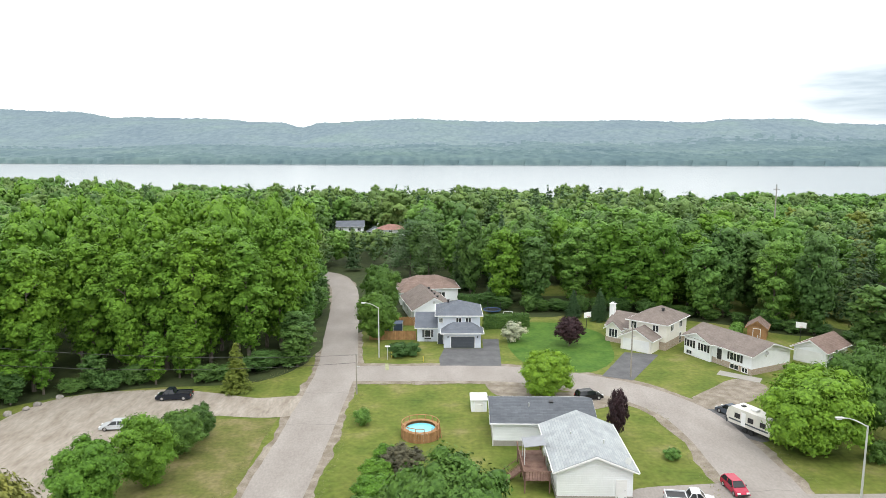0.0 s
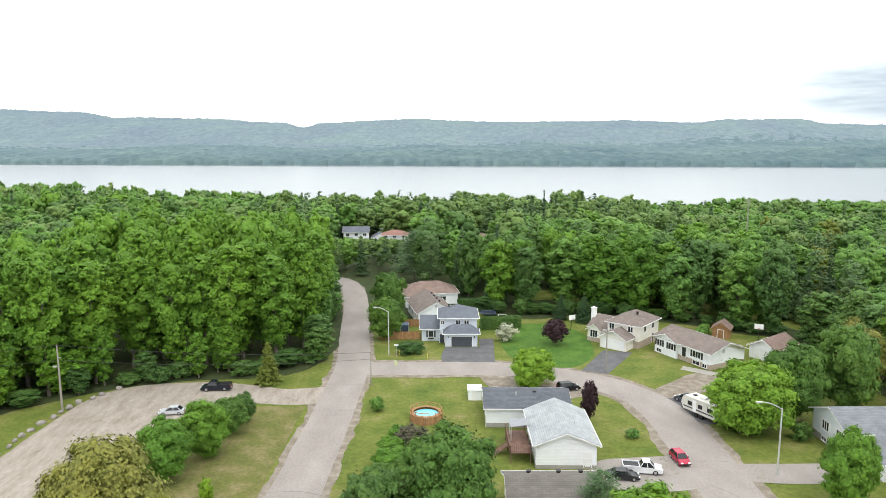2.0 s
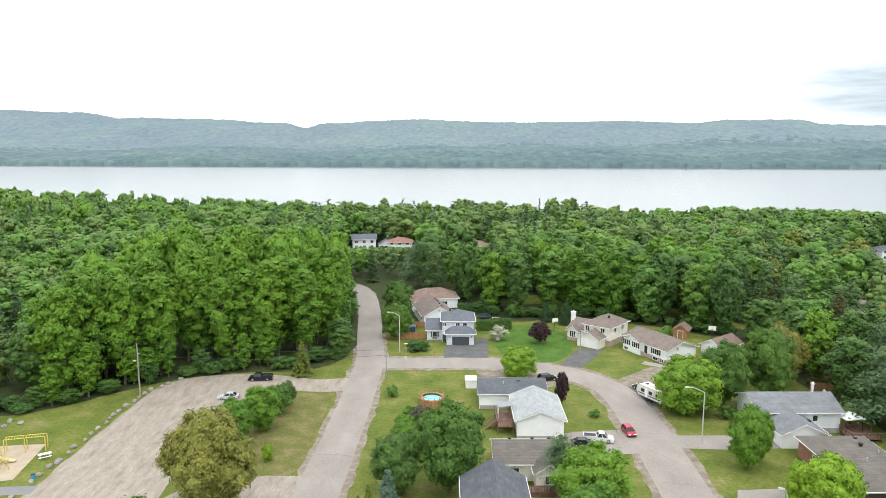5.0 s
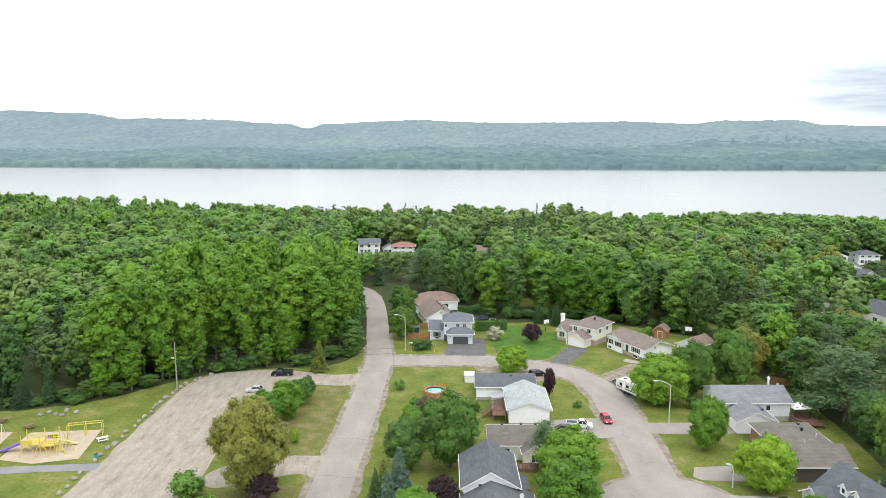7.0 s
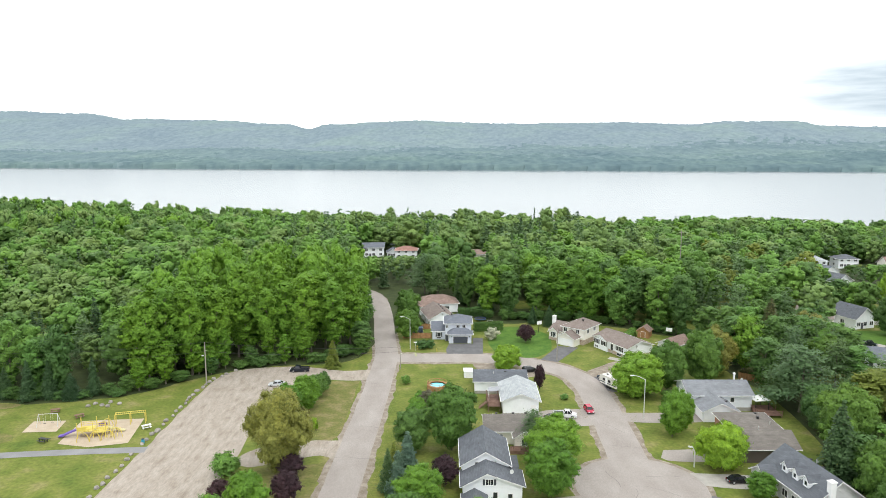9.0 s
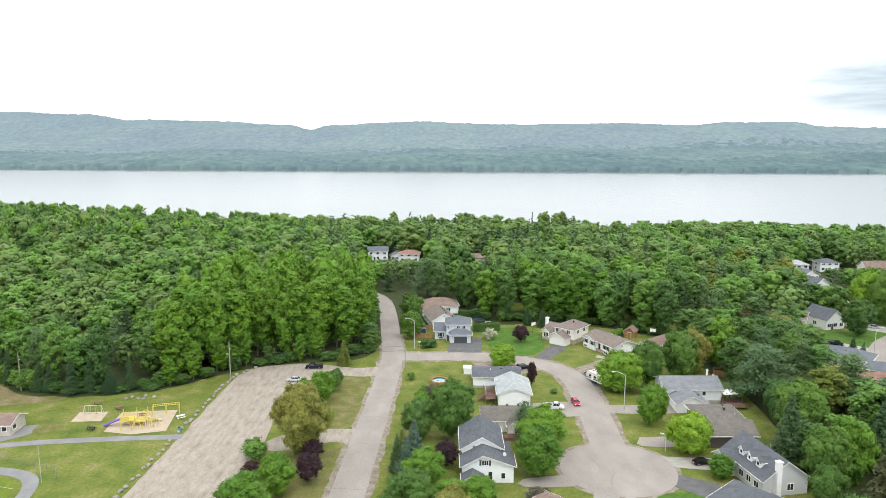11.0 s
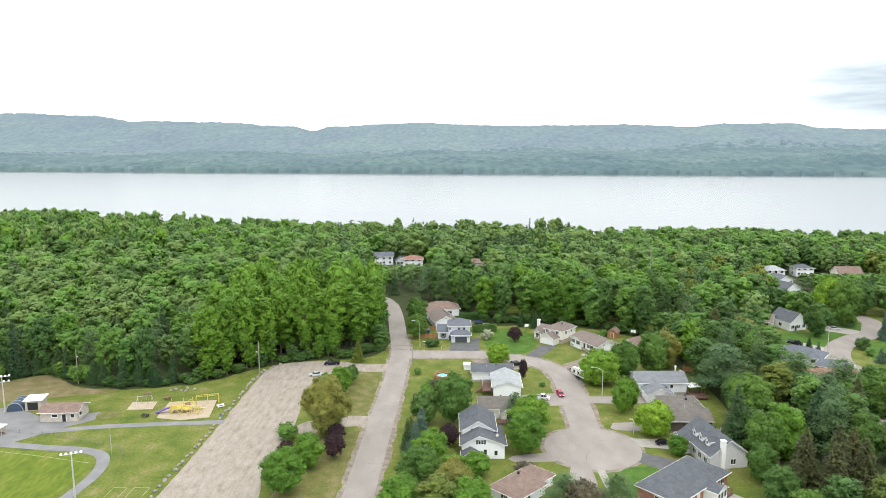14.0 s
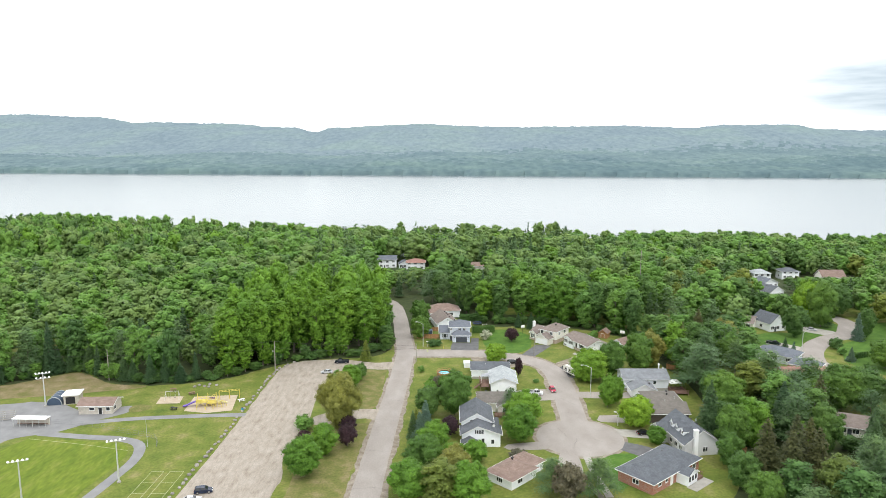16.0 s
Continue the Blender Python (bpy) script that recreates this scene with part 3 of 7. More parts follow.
hd = [1400 + 9 * k for k in range(40)] + [1765 + 22 * k for k in range(18)] + [2160 + 40 * k for k in range(32)] + [3480, 3560]
ha = [-0.85 + 1.7 * k / 520 for k in range(521)]
hw = len(ha)
hverts = [(a * d, d, hill_height(a, d)) for d in hd for a in ha]
# Faces sorted by distance into three ragged steps of painted haze.
haze_bands = ([], [], [])
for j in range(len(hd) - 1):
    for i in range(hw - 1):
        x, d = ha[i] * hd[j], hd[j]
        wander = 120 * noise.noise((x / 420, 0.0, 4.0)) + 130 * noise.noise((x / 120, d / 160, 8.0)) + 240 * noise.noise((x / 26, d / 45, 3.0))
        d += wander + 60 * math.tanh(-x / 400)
        haze_bands[0 if d < 1830 else 1 if d < 2300 else 2].append((j * hw + i, j * hw + i + 1, (j + 1) * hw + i + 1, (j + 1) * hw + i))
for faces_, mat_, what in ((haze_bands[0], HAZED_SHORE, "wooded flats along the far shore with the least painted haze"), (haze_bands[1], HAZED_SLOPE, "forest on the lower slopes across the lake, blued by painted haze"),
                           (haze_bands[2], HAZED_RIDGE, "long forested hills across the lake, paled by painted haze")):
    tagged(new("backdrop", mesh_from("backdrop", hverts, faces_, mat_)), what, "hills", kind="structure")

# ---- streets, lots and paths ----
MAIN = [(-25, -220), (-21.7, -60), (-20.1, 3), (-18.9, 45), (-18.1, 70), (-17.6, 92), (-17.7, 112), (-19.8, 131), (-23.0, 160), (-26.5, 180), (-33, 196), (-48, 208)]
SIDE = [(-17, 109), (-6, 109.0), (4, 109), (12, 108.3), (19, 106), (25.5, 102.5), (31, 97), (34.2, 90), (35, 80), (35, 70), (34.6, 58), (34, 44)]
ribbon("gravel_shoulder", MAIN, (13.0, 6.8), 0.02, GRAVEL, "gravel shoulder along the main street", "shoulder", 0.9, step=0.8)
ribbon("gravel_shoulder", SIDE, 10.2, 0.025, GRAVEL, "gravel shoulder along the curving street", "shoulder", 0.8, step=0.8)
ribbon("road", MAIN, (7.2, 6.4), 0.06, ASPHALT, "worn pale grey asphalt main street", "road", 0.15)
ribbon("road", SIDE, 7.6, 0.055, ASPHALT, "worn pale grey asphalt side street curving to a dead end", "road", 0.15)
patch("gravel_shoulder", disc(33.6, 35.5, 12.6), 0.022, GRAVEL, "gravel edge round the turning circle", "shoulder", 0.4)
patch("turning_circle", disc(33.6, 35.5, 11.6), 0.052, ASPHALT, "worn pale asphalt turning circle", "road", 0.3)
patch("parking_lot", [(-20.5, 99), (-29, 98), (-37, 101), (-48, 101), (-57, 97), (-60, 86), (-60.5, 55), (-61, 30), (-62, 5), (-64, -40), (-40, -40), (-41, 3), (-40.5, 12), (-43, 26),
                      (-41, 45), (-42, 66), (-40.5, 79), (-36, 89.5), (-29, 91), (-21, 91)], 0.03, SAND, "bare sandy gravel parking lot with tyre ruts", "parking lot", 0.5)
patch("lot_entrance", [(-20.5, 55), (-29, 54.5), (-38, 51), (-41, 46), (-38, 43), (-30, 46), (-25, 48), (-20.5, 46)], 0.035, SAND, "sandy gravel entrance between street and lot", "driveway", 0.4)
patch("grass_verge", [(-22.6, 90), (-29, 90), (-36, 88), (-39, 78), (-40, 62), (-38, 55), (-30, 55.5), (-23.2, 56.5)], 0.034, DRY, "dry yellowish grass verge", "grass", 0.5)
patch("grass_verge", [(-23.6, 45), (-30, 43), (-38, 41), (-40, 25), (-38, 8), (-39, -30), (-26, -30), (-24.8, 8)], 0.034, DRY, "dry yellowish grass verge", "grass", 0.5)
patch("forest_floor", [(-23, 118), (-24, 112), (-30, 104.5), (-46, 102), (-57, 98), (-65, 91.5), (-73, 83), (-82, 77.5), (-92, 75.2), (-100, 74.5), (-112, 76.5), (-126, 87), (-134, 83.5), (-146, 74), (-200, 70), (-330, 80), (-330, 180), (-23, 180)],
      0.03, SOIL, "shaded forest floor with dead leaves", "ground", 0.8)
patch("forest_floor", [(-14, 178), (12, 150), (22, 146), (33, 149), (54, 142), (67, 132), (74, 127), (73, 100), (76, 84), (76, 66), (73, 44), (69, 30), (66, 12), (62, -40), (330, -40), (330, 182), (-14, 182)], 0.02, SOIL,
      "shaded forest floor with dead leaves", "ground", 0.8)
ribbon("path", [(-60, 50.5), (-77, 49), (-92, 47), (-104, 44)], 2.6, 0.035, PATH, "grey asphalt footpath through grass", "path", 0.1)
ribbon("path", [(-112, 37), (-99, 35), (-88, 33.5), (-82, 30), (-79.5, 22), (-80.5, 10), (-83.5, -10)], 2.8, 0.035, PATH, "grey asphalt footpath round the ball field", "path", 0.1)
patch("paved_yard", [(-128, 60), (-118, 58.5), (-108, 53), (-96, 57), (-95, 52), (-101, 46), (-108, 38), (-118, 33), (-121, 22), (-140, 20), (-150, 50)], 0.03, PATH, "grey paved yard round the park huts", "pavement", 0.3)
patch("ball_field", [(-113, 34), (-100, 32.5), (-88, 31), (-83.5, 27), (-82.5, 19), (-84, 8), (-88, -20), (-130, -20), (-119, 20)], 0.04, FIELD, "mown bright green ball field", "grass", 0.3)
patch("dry_bank", [(-99, 74.2), (-112, 76.2), (-126, 86.2), (-134, 82.8), (-146, 73.5), (-166, 69), (-166, 60), (-150, 60), (-125, 65), (-110, 69), (-100, 72)], 0.042, BANK, "dry brown grass along the wood's edge", "grass", 0.3)
patch("play_sand", [(-79, 53), (-80, 64.5), (-67, 66), (-65, 53.5), (-72, 51.5)], 0.05, PLAYSAND, "pale sand bed of the playground", "sand", 0.1, smooth=False)
patch("play_sand", [(-89.5, 58.5), (-90.3, 64.3), (-83.5, 64.8), (-82.5, 59)], 0.05, PLAYSAND, "pale sand bed under the swing", "sand", 0.05, smooth=False)
patch("play_sand", disc(-93, 55, 3.2, 12), 0.045, DRY, "worn bare spot in the park grass", "sand", 0.8)
patch("driveway", [(-0.5, 112.8), (9.8, 112.8), (10.6, 129), (7.5, 129), (7.3, 123), (0.2, 123), (-0.7, 117)], 0.05, TAR, "dark asphalt double driveway", "driveway", 0.05, smooth=False)
patch("driveway", [(25.5, 107.5), (30, 105.5), (38.2, 119), (32.5, 120.5)], 0.05, TAR, "dark asphalt driveway", "driveway", 0.05, smooth=False)
patch("driveway", [(36.5, 98), (38, 93.5), (46, 97.5), (50, 103), (46, 106)], 0.04, GRAVEL, "sandy gravel driveway", "driveway", 0.3)
patch("driveway", [(37, 93.5), (38, 84), (42, 83), (43.5, 92)], 0.045, TAR, "dark asphalt parking strip", "driveway", 0.2)
patch("driveway", [(6, 105.5), (11, 105.5), (13, 99), (8, 99)], 0.045, GRAVEL, "sandy gravel driveway", "driveway", 0.3)
patch("driveway", [(16.5, 100), (25, 100.5), (27, 97), (18, 92.5)], 0.045, GRAVEL, "sandy gravel parking bay", "driveway", 0.3)
patch("driveway", [(38, 69.5), (39, 64.5), (55, 64.5), (57, 69)], 0.045, ASPHALT, "worn pale asphalt driveway", "driveway", 0.1)
patch("driveway", [(31.5, 72), (31.5, 63), (20, 63), (20, 70)], 0.045, ASPHALT, "worn pale asphalt driveway", "driveway", 0.1)
patch("driveway", [(42, 50.5), (41.5, 46), (56, 46), (56, 51)], 0.045, ASPHALT, "worn pale asphalt driveway", "driveway", 0.1)
patch("driveway", [(44, 41), (44.5, 36.5), (56, 35), (57, 39.5)], 0.045, CONCRETE, "pale concrete driveway", "driveway", 0.1)
patch("driveway", [(41.5, 29), (44, 33), (52, 28), (49, 23)], 0.045, TAR, "dark asphalt driveway", "driveway", 0.1)
patch("driveway", [(27, 27), (31, 25), (30, 12), (24, 12)], 0.045, ASPHALT, "worn pale asphalt driveway", "driveway", 0.1)
patch("driveway", [(23.5, 33), (24, 28.5), (14, 28), (14, 31)], 0.045, ASPHALT, "worn pale asphalt driveway", "driveway", 0.1)
ribbon("walkway", [(33.2, 24.5), (33.4, 15), (34.5, 4)], 1.8, 0.045, CONCRETE, "pale concrete footpath to a garden", "path", 0.05)
patch("lawn", [(12, 128), (13, 117), (17, 111.5), (24, 109.5), (30, 118), (31, 133), (24, 141), (14, 140)], 0.03, LUSH, "lush dark green lawn", "grass", 0.4)
patch("lawn", [(36, 22.5), (42, 26), (52, 24), (42, 12), (37.5, 7), (35.5, 12)], 0.03, LUSH, "lush green lawn", "grass", 0.3)
patch("patio", [(44.3, 108.3), (49.5, 104.3), (50.8, 106.3), (45.6, 110.3)], 0.06, CONCRETE, "concrete slab along the bungalow", "patio", 0.02, smooth=False)
NEXT = [(152, 66), (137, 82), (129.5, 96), (131.9, 107), (139, 118.8), (150, 128.8), (159.5, 134.5), (166, 143.5), (170.5, 153), (169, 164), (162, 180), (160, 200)]
ribbon("road", NEXT, 8.2, 0.07, ASPHALT, "pale grey asphalt street between gardens", "road", 0.2)
patch("lawn", [(137, 124), (150, 134), (160, 141), (165, 152), (160, 160), (150, 152), (139, 138), (128, 137), (118, 128), (122, 112), (128, 108)], 0.03, LUSH, "lush green front lawns", "grass", 0.5)
patch("lawn", [(140, 100), (150, 120), (164, 131), (175, 150), (200, 150), (200, 100), (160, 70), (150, 76)], 0.03, LUSH, "lush green front lawns", "grass", 0.5)
patch("driveway", [(122, 122), (133, 111), (136, 114), (125, 126)], 0.05, CONCRETE, "pale concrete driveway", "driveway", 0.1)
patch("driveway", [(140, 145), (152, 134), (158, 139), (150, 147), (145, 150)], 0.05, CONCRETE, "pale concrete driveway", "driveway", 0.1)
patch("driveway", [(115, 102), (127, 97), (128, 101), (117, 106)], 0.05, CONCRETE, "pale concrete driveway", "driveway", 0.1)
for x0, y0, x1, y1 in ((-72.5, 15.5, -72.7, 1), (-69.6, 15.5, -69.8, 1), (-72.5, 15.5, -69.6, 15.5), (-68.1, 15.5, -68.3, 1), (-64.8, 15.5, -65, 1), (-68.1, 15.5, -64.8, 15.5),
                       (-72.6, 10, -69.7, 10), (-68.2, 10, -64.9, 10), (-72.7, 5, -69.8, 5), (-68.3, 5, -65, 5)):
    ribbon("court_line", [(x0, y0), ((x0 + x1) / 2, (y0 + y1) / 2), (x1, y1)], 0.14, 0.04, LINE, "faded white court line on grass", "marking", 0.02)
ribbon("court_line", [(-113, 33.6), (-98, 30.5), (-83.5, 26.8)], 0.16, 0.05, LINE, "faded foul line on the ball field", "marking", 0.02)
ribbon("road_line", [(-9.6, 114), (-9.2, 110.5)], 0.55, 0.065, LINE, "worn white stop bar on the road", "marking", 0.03)

crack_rng = random.Random(11)
TARSEAL = plain("dark_tar_seal", (0.19, 0.172, 0.158), 0.8)
for k in range(16):
    if k < 9:
        y = 8 + 19 * k + crack_rng.uniform(-4, 4)
        x = -19.8 + 0.024 * y
        pts = [(x - 3.6, y), (x - 1.2, y + crack_rng.uniform(-0.5, 0.5)), (x + 1.2, y + crack_rng.uniform(-0.5, 0.5)), (x + 3.4, y + crack_rng.uniform(-0.8, 0.8))]
    else:
        a = crack_rng.uniform(0, 6.28)
        x, y = (33.6 + crack_rng.uniform(-5, 5), 35.5 + crack_rng.uniform(-6, 6)) if k < 13 else (34.8, 52 + 9 * (k - 13))
        pts = [(x - 3 * math.cos(a), y - 3 * math.sin(a)), (x - math.cos(a) + 0.4, y - math.sin(a)), (x + math.cos(a), y + math.sin(a) + 0.3), (x + 3 * math.cos(a), y + 3 * math.sin(a))]
    ribbon("tar_crack", pts, 0.09, 0.066, TARSEAL, "thin dark sealed crack in the asphalt", "crack", 0.02)

# ---- houses ----
PALEWALL = siding("pale_grey_siding", (0.74, 0.77, 0.82))


def house(label, x, y, rot=0.0, category="house", name="house"):
    return thing(name, label, category, pose(x, y, ground_z(x, y), 0, 0, rot))


def hip_bm(x0, x1, y0, y1, z, rise, over, t=0.16):
    bm = bmesh.new()
    x0, x1, y0, y1 = x0 - over, x1 + over, y0 - over, y1 + over
    half = min(x1 - x0, y1 - y0) / 2
    low = [bm.verts.new(p) for p in ((x0, y0, z), (x1, y0, z), (x1, y1, z), (x0, y1, z))]
    mid = [bm.verts.new((v.co.x, v.co.y, z + t)) for v in low]
    if x1 - x0 >= y1 - y0:
        r = [bm.verts.new((x0 + half, (y0 + y1) / 2, z + t + rise)), bm.verts.new((max(x1 - half, x0 + half + 0.05), (y0 + y1) / 2, z + t + rise))]
        slopes = [(mid[0], mid[1], r[1], r[0]), (mid[1], mid[2], r[1]), (mid[2], mid[3], r[0], r[1]), (mid[3], mid[0], r[0])]
    else:
        r = [bm.verts.new(((x0 + x1) / 2, y0 + half, z + t + rise)), bm.verts.new(((x0 + x1) / 2, max(y1 - half, y0 + half + 0.05), z + t + rise))]
        slopes = [(mid[0], mid[1], r[0]), (mid[1], mid[2], r[1], r[0]), (mid[2], mid[3], r[1]), (mid[3], mid[0], r[0], r[1])]
    bm.faces.new(low)
    for k in range(4):
        bm.faces.new((low[k], low[(k + 1) % 4], mid[(k + 1) % 4], mid[k]))
    for s in slopes:
        bm.faces.new(s)
    return bm


def block(h, x0, x1, y0, y1, z1, wall, roof, kind="gable_y", rise=1.8, over=0.45, ridge=None, base=None, trim=WHITE):
    """Walls and roof of one wing. kind: hip, gable_x or gable_y (the ridge's direction)."""
    if kind == "hip":
        part("wall", boxes((x0, x1, y0, y1, -0.2, z1)), wall, h)
        # Greyish leaves and pale needles: part of the distance haze is in their colour.
        part("roof", hip_bm(x0, x1, y0, y1, z1 - 0.02, rise, over), roof, h)
        g = bmesh.new()
        for a in ((x0 - over - 0.06, x1 + over + 0.06, y0 - over - 0.1, y0 - over - 0.003), (x0 - over - 0.06, x1 + over + 0.06, y1 + over + 0.003, y1 + over + 0.1),
                  (x0 - over - 0.1, x0 - over - 0.003, y0 - over, y1 + over), (x1 + over + 0.003, x1 + over + 0.1, y0 - over, y1 + over)):
            box(g, *a, z1 - 0.05, z1 + 0.1)
        part("gutter", g, trim, h)
    else:
        ax = kind[-1]
        a0, a1, b0, b1 = (x0, x1, y0, y1) if ax == "y" else (y0, y1, x0, x1)
        m = (a0 + a1) / 2 if ridge is None else ridge
        part("wall", prism([(a0, -0.2), (a1, -0.2), (a1, z1), (m, z1 + rise), (a0, z1)], b0, b1, ax), wall, h)
        s0, s1 = rise / (m - a0), rise / (a1 - m)
        e0, e1 = (a0 - over, z1 - over * s0), (a1 + over, z1 - over * s1)
        t = 0.14
        part("roof", prism([(e0[0], e0[1] + 0.02), (m, z1 + rise + 0.02), (e1[0], e1[1] + 0.02), (e1[0], e1[1] + t), (m, z1 + rise + t + 0.05), (e0[0], e0[1] + t)], b0 - over, b1 + over, ax), roof, h)
        for c0, c1 in ((b0 - over - 0.035, b0 - over - 0.003), (b1 + over + 0.003, b1 + over + 0.035)):
            part("fascia", prism([(e0[0], e0[1] - 0.1), (m, z1 + rise - 0.1), (e1[0], e1[1] - 0.1), (e1[0], e1[1] + t - 0.07), (m, z1 + rise + t - 0.03), (e0[0], e0[1] + t - 0.07)], c0, c1, ax), trim, h)
        for (u, w), sg in ((e0, -1), (e1, 1)):
            lo, hi = sorted((u + sg * 0.003, u + sg * 0.09))
            d = (lo, hi, b0 - over, b1 + over, w - 0.02, w + 0.12) if ax == "y" else (b0 - over, b1 + over, lo, hi, w - 0.02, w + 0.12)
            part("gutter", boxes(d), trim, h)
    if base:
        mat, hb = base
        part("foundation", boxes((x0 - 0.06, x1 + 0.06, y0 - 0.06, y1 + 0.06, -0.2, hb)), mat, h)


FACE = {"S": 0, "E": 90, "N": 180, "W": -90}


def on_face(face, u, plane):
    """Local place and turn for a thing on a wall: u along the wall, plane the wall's coordinate."""
    return {"S": (u, plane), "N": (u, plane), "E": (plane, u), "W": (plane, u)}[face], FACE[face]


def frame_bm(w, ht, t):
    """A window's surround in one closed piece."""
    bm = bmesh.new()
    loops = []
    for y in (-0.07, 0.02):
        for g in (t, 0.0):
            loops.append([bm.verts.new((sx * (w / 2 + g), y, zz)) for sx, zz in ((-1, -g), (1, -g), (1, ht + g), (-1, ht + g))])
    front_o, front_i, back_o, back_i = loops
    for p, q in ((front_o, front_i), (front_i, back_i), (back_i, back_o), (back_o, front_o)):
        for k in range(4):
            bm.faces.new((p[k], p[(k + 1) % 4], q[(k + 1) % 4], q[k]))
    bmesh.ops.recalc_face_normals(bm, faces=bm.faces)
    return bm


def window(h, face, u, plane, z, w, ht, panes=2, shutters=None, arch=False):
    (x, y), rot = on_face(face, u, plane)
    ob = part("window", frame_bm(w, ht, 0.09), WHITE, h)
    ob.matrix_local = pose(x, y, z, 0, 0, rot)
    part("sill", boxes((-w / 2 - 0.12, w / 2 + 0.12, -0.13, -0.071, -0.09, -0.03)), WHITE, ob)
    for k in range(1, panes):
        c = -w / 2 + w * k / panes
        part("mullion", boxes((c - 0.04, c + 0.04, -0.06, 0.02, 0.002, ht - 0.002)), WHITE, ob)
    for k in range(panes):
        a, b = -w / 2 + w * k / panes + (0.04 if k else 0), -w / 2 + w * (k + 1) / panes - (0.04 if k < panes - 1 else 0)
        part("pane", boxes((a, b, -0.02, 0.015, 0, ht)), GLASS, ob)
    if shutters:
        for s in (-1, 1):
            sh = part("shutter", boxes((-0.2, 0.2, -0.06, 0.01, -0.05, ht + 0.05), (-0.14, 0.14, -0.075, -0.055, 0.05, ht - 0.05)), shutters, h)
            c = s * (w / 2 + 0.32)
            sh.matrix_local = pose(x, y, z, 0, 0, rot) @ pose(c, 0, 0)


def door(h, face, u, plane, w=0.95, ht=2.05, mat=WHITE, z=0.0, name="door"):
    (x, y), rot = on_face(face, u, plane)
    bm = boxes((-w / 2, w / 2, -0.05, 0.02, 0, ht))
    for k in range(3):
        box(bm, -w / 2 + 0.13, w / 2 - 0.13, -0.07, -0.045, 0.15 + k * ht / 3.2, (k + 1) * ht / 3.2)
    ob = part(name, bm, mat, h)
    ob.matrix_local = pose(x, y, z, 0, 0, rot)
    fr = part("frame", boxes((-w / 2 - 0.1, -w / 2, -0.08, 0.02, 0, ht + 0.1), (w / 2, w / 2 + 0.1, -0.08, 0.02, 0, ht + 0.1), (-w / 2, w / 2, -0.08, 0.02, ht, ht + 0.1)), WHITE, ob)
    if w < 1.5:
        part("handle", boxes((w / 2 - 0.14, w / 2 - 0.06, -0.12, -0.05, 0.95, 1.05)), CHROME, ob)


def garage_door(h, face, u, plane, w, ht, mat):
    (x, y), rot = on_face(face, u, plane)
    ob = part("garage_door", boxes((-w / 2, w / 2, -0.03, 0.02, 0, ht)), mat, h)
    ob.matrix_local = pose(x, y, 0, 0, 0, rot)
    n = 4
    for k in range(n):
        z0, z1 = ht * k / n + 0.03, ht * (k + 1) / n - 0.03
        for j in range(4):
            part("panel", boxes((-w / 2 + w * j / 4 + 0.06, -w / 2 + w * (j + 1) / 4 - 0.06, -0.06, -0.028, z0 + 0.04, z1 - 0.04)), mat, ob)
    part("frame", boxes((-w / 2 - 0.12, -w / 2, -0.08, 0.02, 0, ht + 0.12), (w / 2, w / 2 + 0.12, -0.08, 0.02, 0, ht + 0.12), (-w / 2, w / 2, -0.08, 0.02, ht, ht + 0.12)), WHITE, ob)


def vents(h, rows):
    for x, y, z in rows:
        part("roof_vent", boxes((x - 0.18, x + 0.18, y - 0.18, y + 0.18, z - 0.35, z + 0.12), (x - 0.26, x + 0.26, y - 0.26, y + 0.26, z + 0.12, z + 0.22)), BLACK, h)


def pipes(h, rows):
    for x, y, z in rows:
        part("vent_pipe", tubes(((x, y, z - 0.6), (x, y, z + 0.5), 0.09, 0.09)), STEEL, h)


def chimney(h, x, y, z0, z1, w, mat):
    part("chimney", boxes((x - w / 2, x + w / 2, y - w / 2, y + w / 2, z0, z1), (x - w / 2 - 0.1, x + w / 2 + 0.1, y - w / 2 - 0.1, y + w / 2 + 0.1, z1, z1 + 0.15), (x - 0.15, x + 0.15, y - 0.15, y + 0.15, z1 + 0.15, z1 + 0.4)), mat, h)


def dish(h, x, y, z):
    bm = bmesh.new()
    bmesh.ops.create_cone(bm, cap_ends=True, segments=14, radius1=0.1, radius2=0.38, depth=0.14, matrix=pose(x, y, z + 0.35, 70, 0, 20))
    tube(bm, (x, y, z - 0.3), (x, y + 0.05, z + 0.3), 0.03, 0.03)
    part("satellite_dish", bm, STEEL, h)


# two-storey pale blue house with double garage
A = house("pale blue-grey two-storey house with slate roof and garage", 0, 123.4)
block(A, -1.0, 6.9, 2.6, 11, 5.4, BLUEWALL, R_BLUE, "hip", 1.9)
block(A, 0.1, 6.9, 0, 3.4, 2.75, BLUEWALL, R_BLUE, "hip", 1.5, 0.5)
block(A, -4.9, -0.98, 4.2, 10.6, 2.9, BLUEWALL, R_BLUE, "gable_x", 1.9)
garage_door(A, "S", 3.6, 0, 4.3, 2.15, DARKDOOR)
window(A, "S", 2.9, 2.6, 4.1, 0.9, 0.85, 2)
window(A, "S", 4.7, 2.6, 4.1, 0.9, 0.85, 2)
window(A, "S", -0.4, 2.6, 4.1, 0.6, 0.8, 2)
window(A, "S", -2.9, 4.2, 0.9, 1.0, 1.3, 1, DARKDOOR)
part("flower_box", boxes((-3.5, -2.3, 3.85, 4.15, 0.55, 0.75)), BLACK, A)
door(A, "S", -0.5, 2.6, 0.9, 2.05, DARKDOOR)
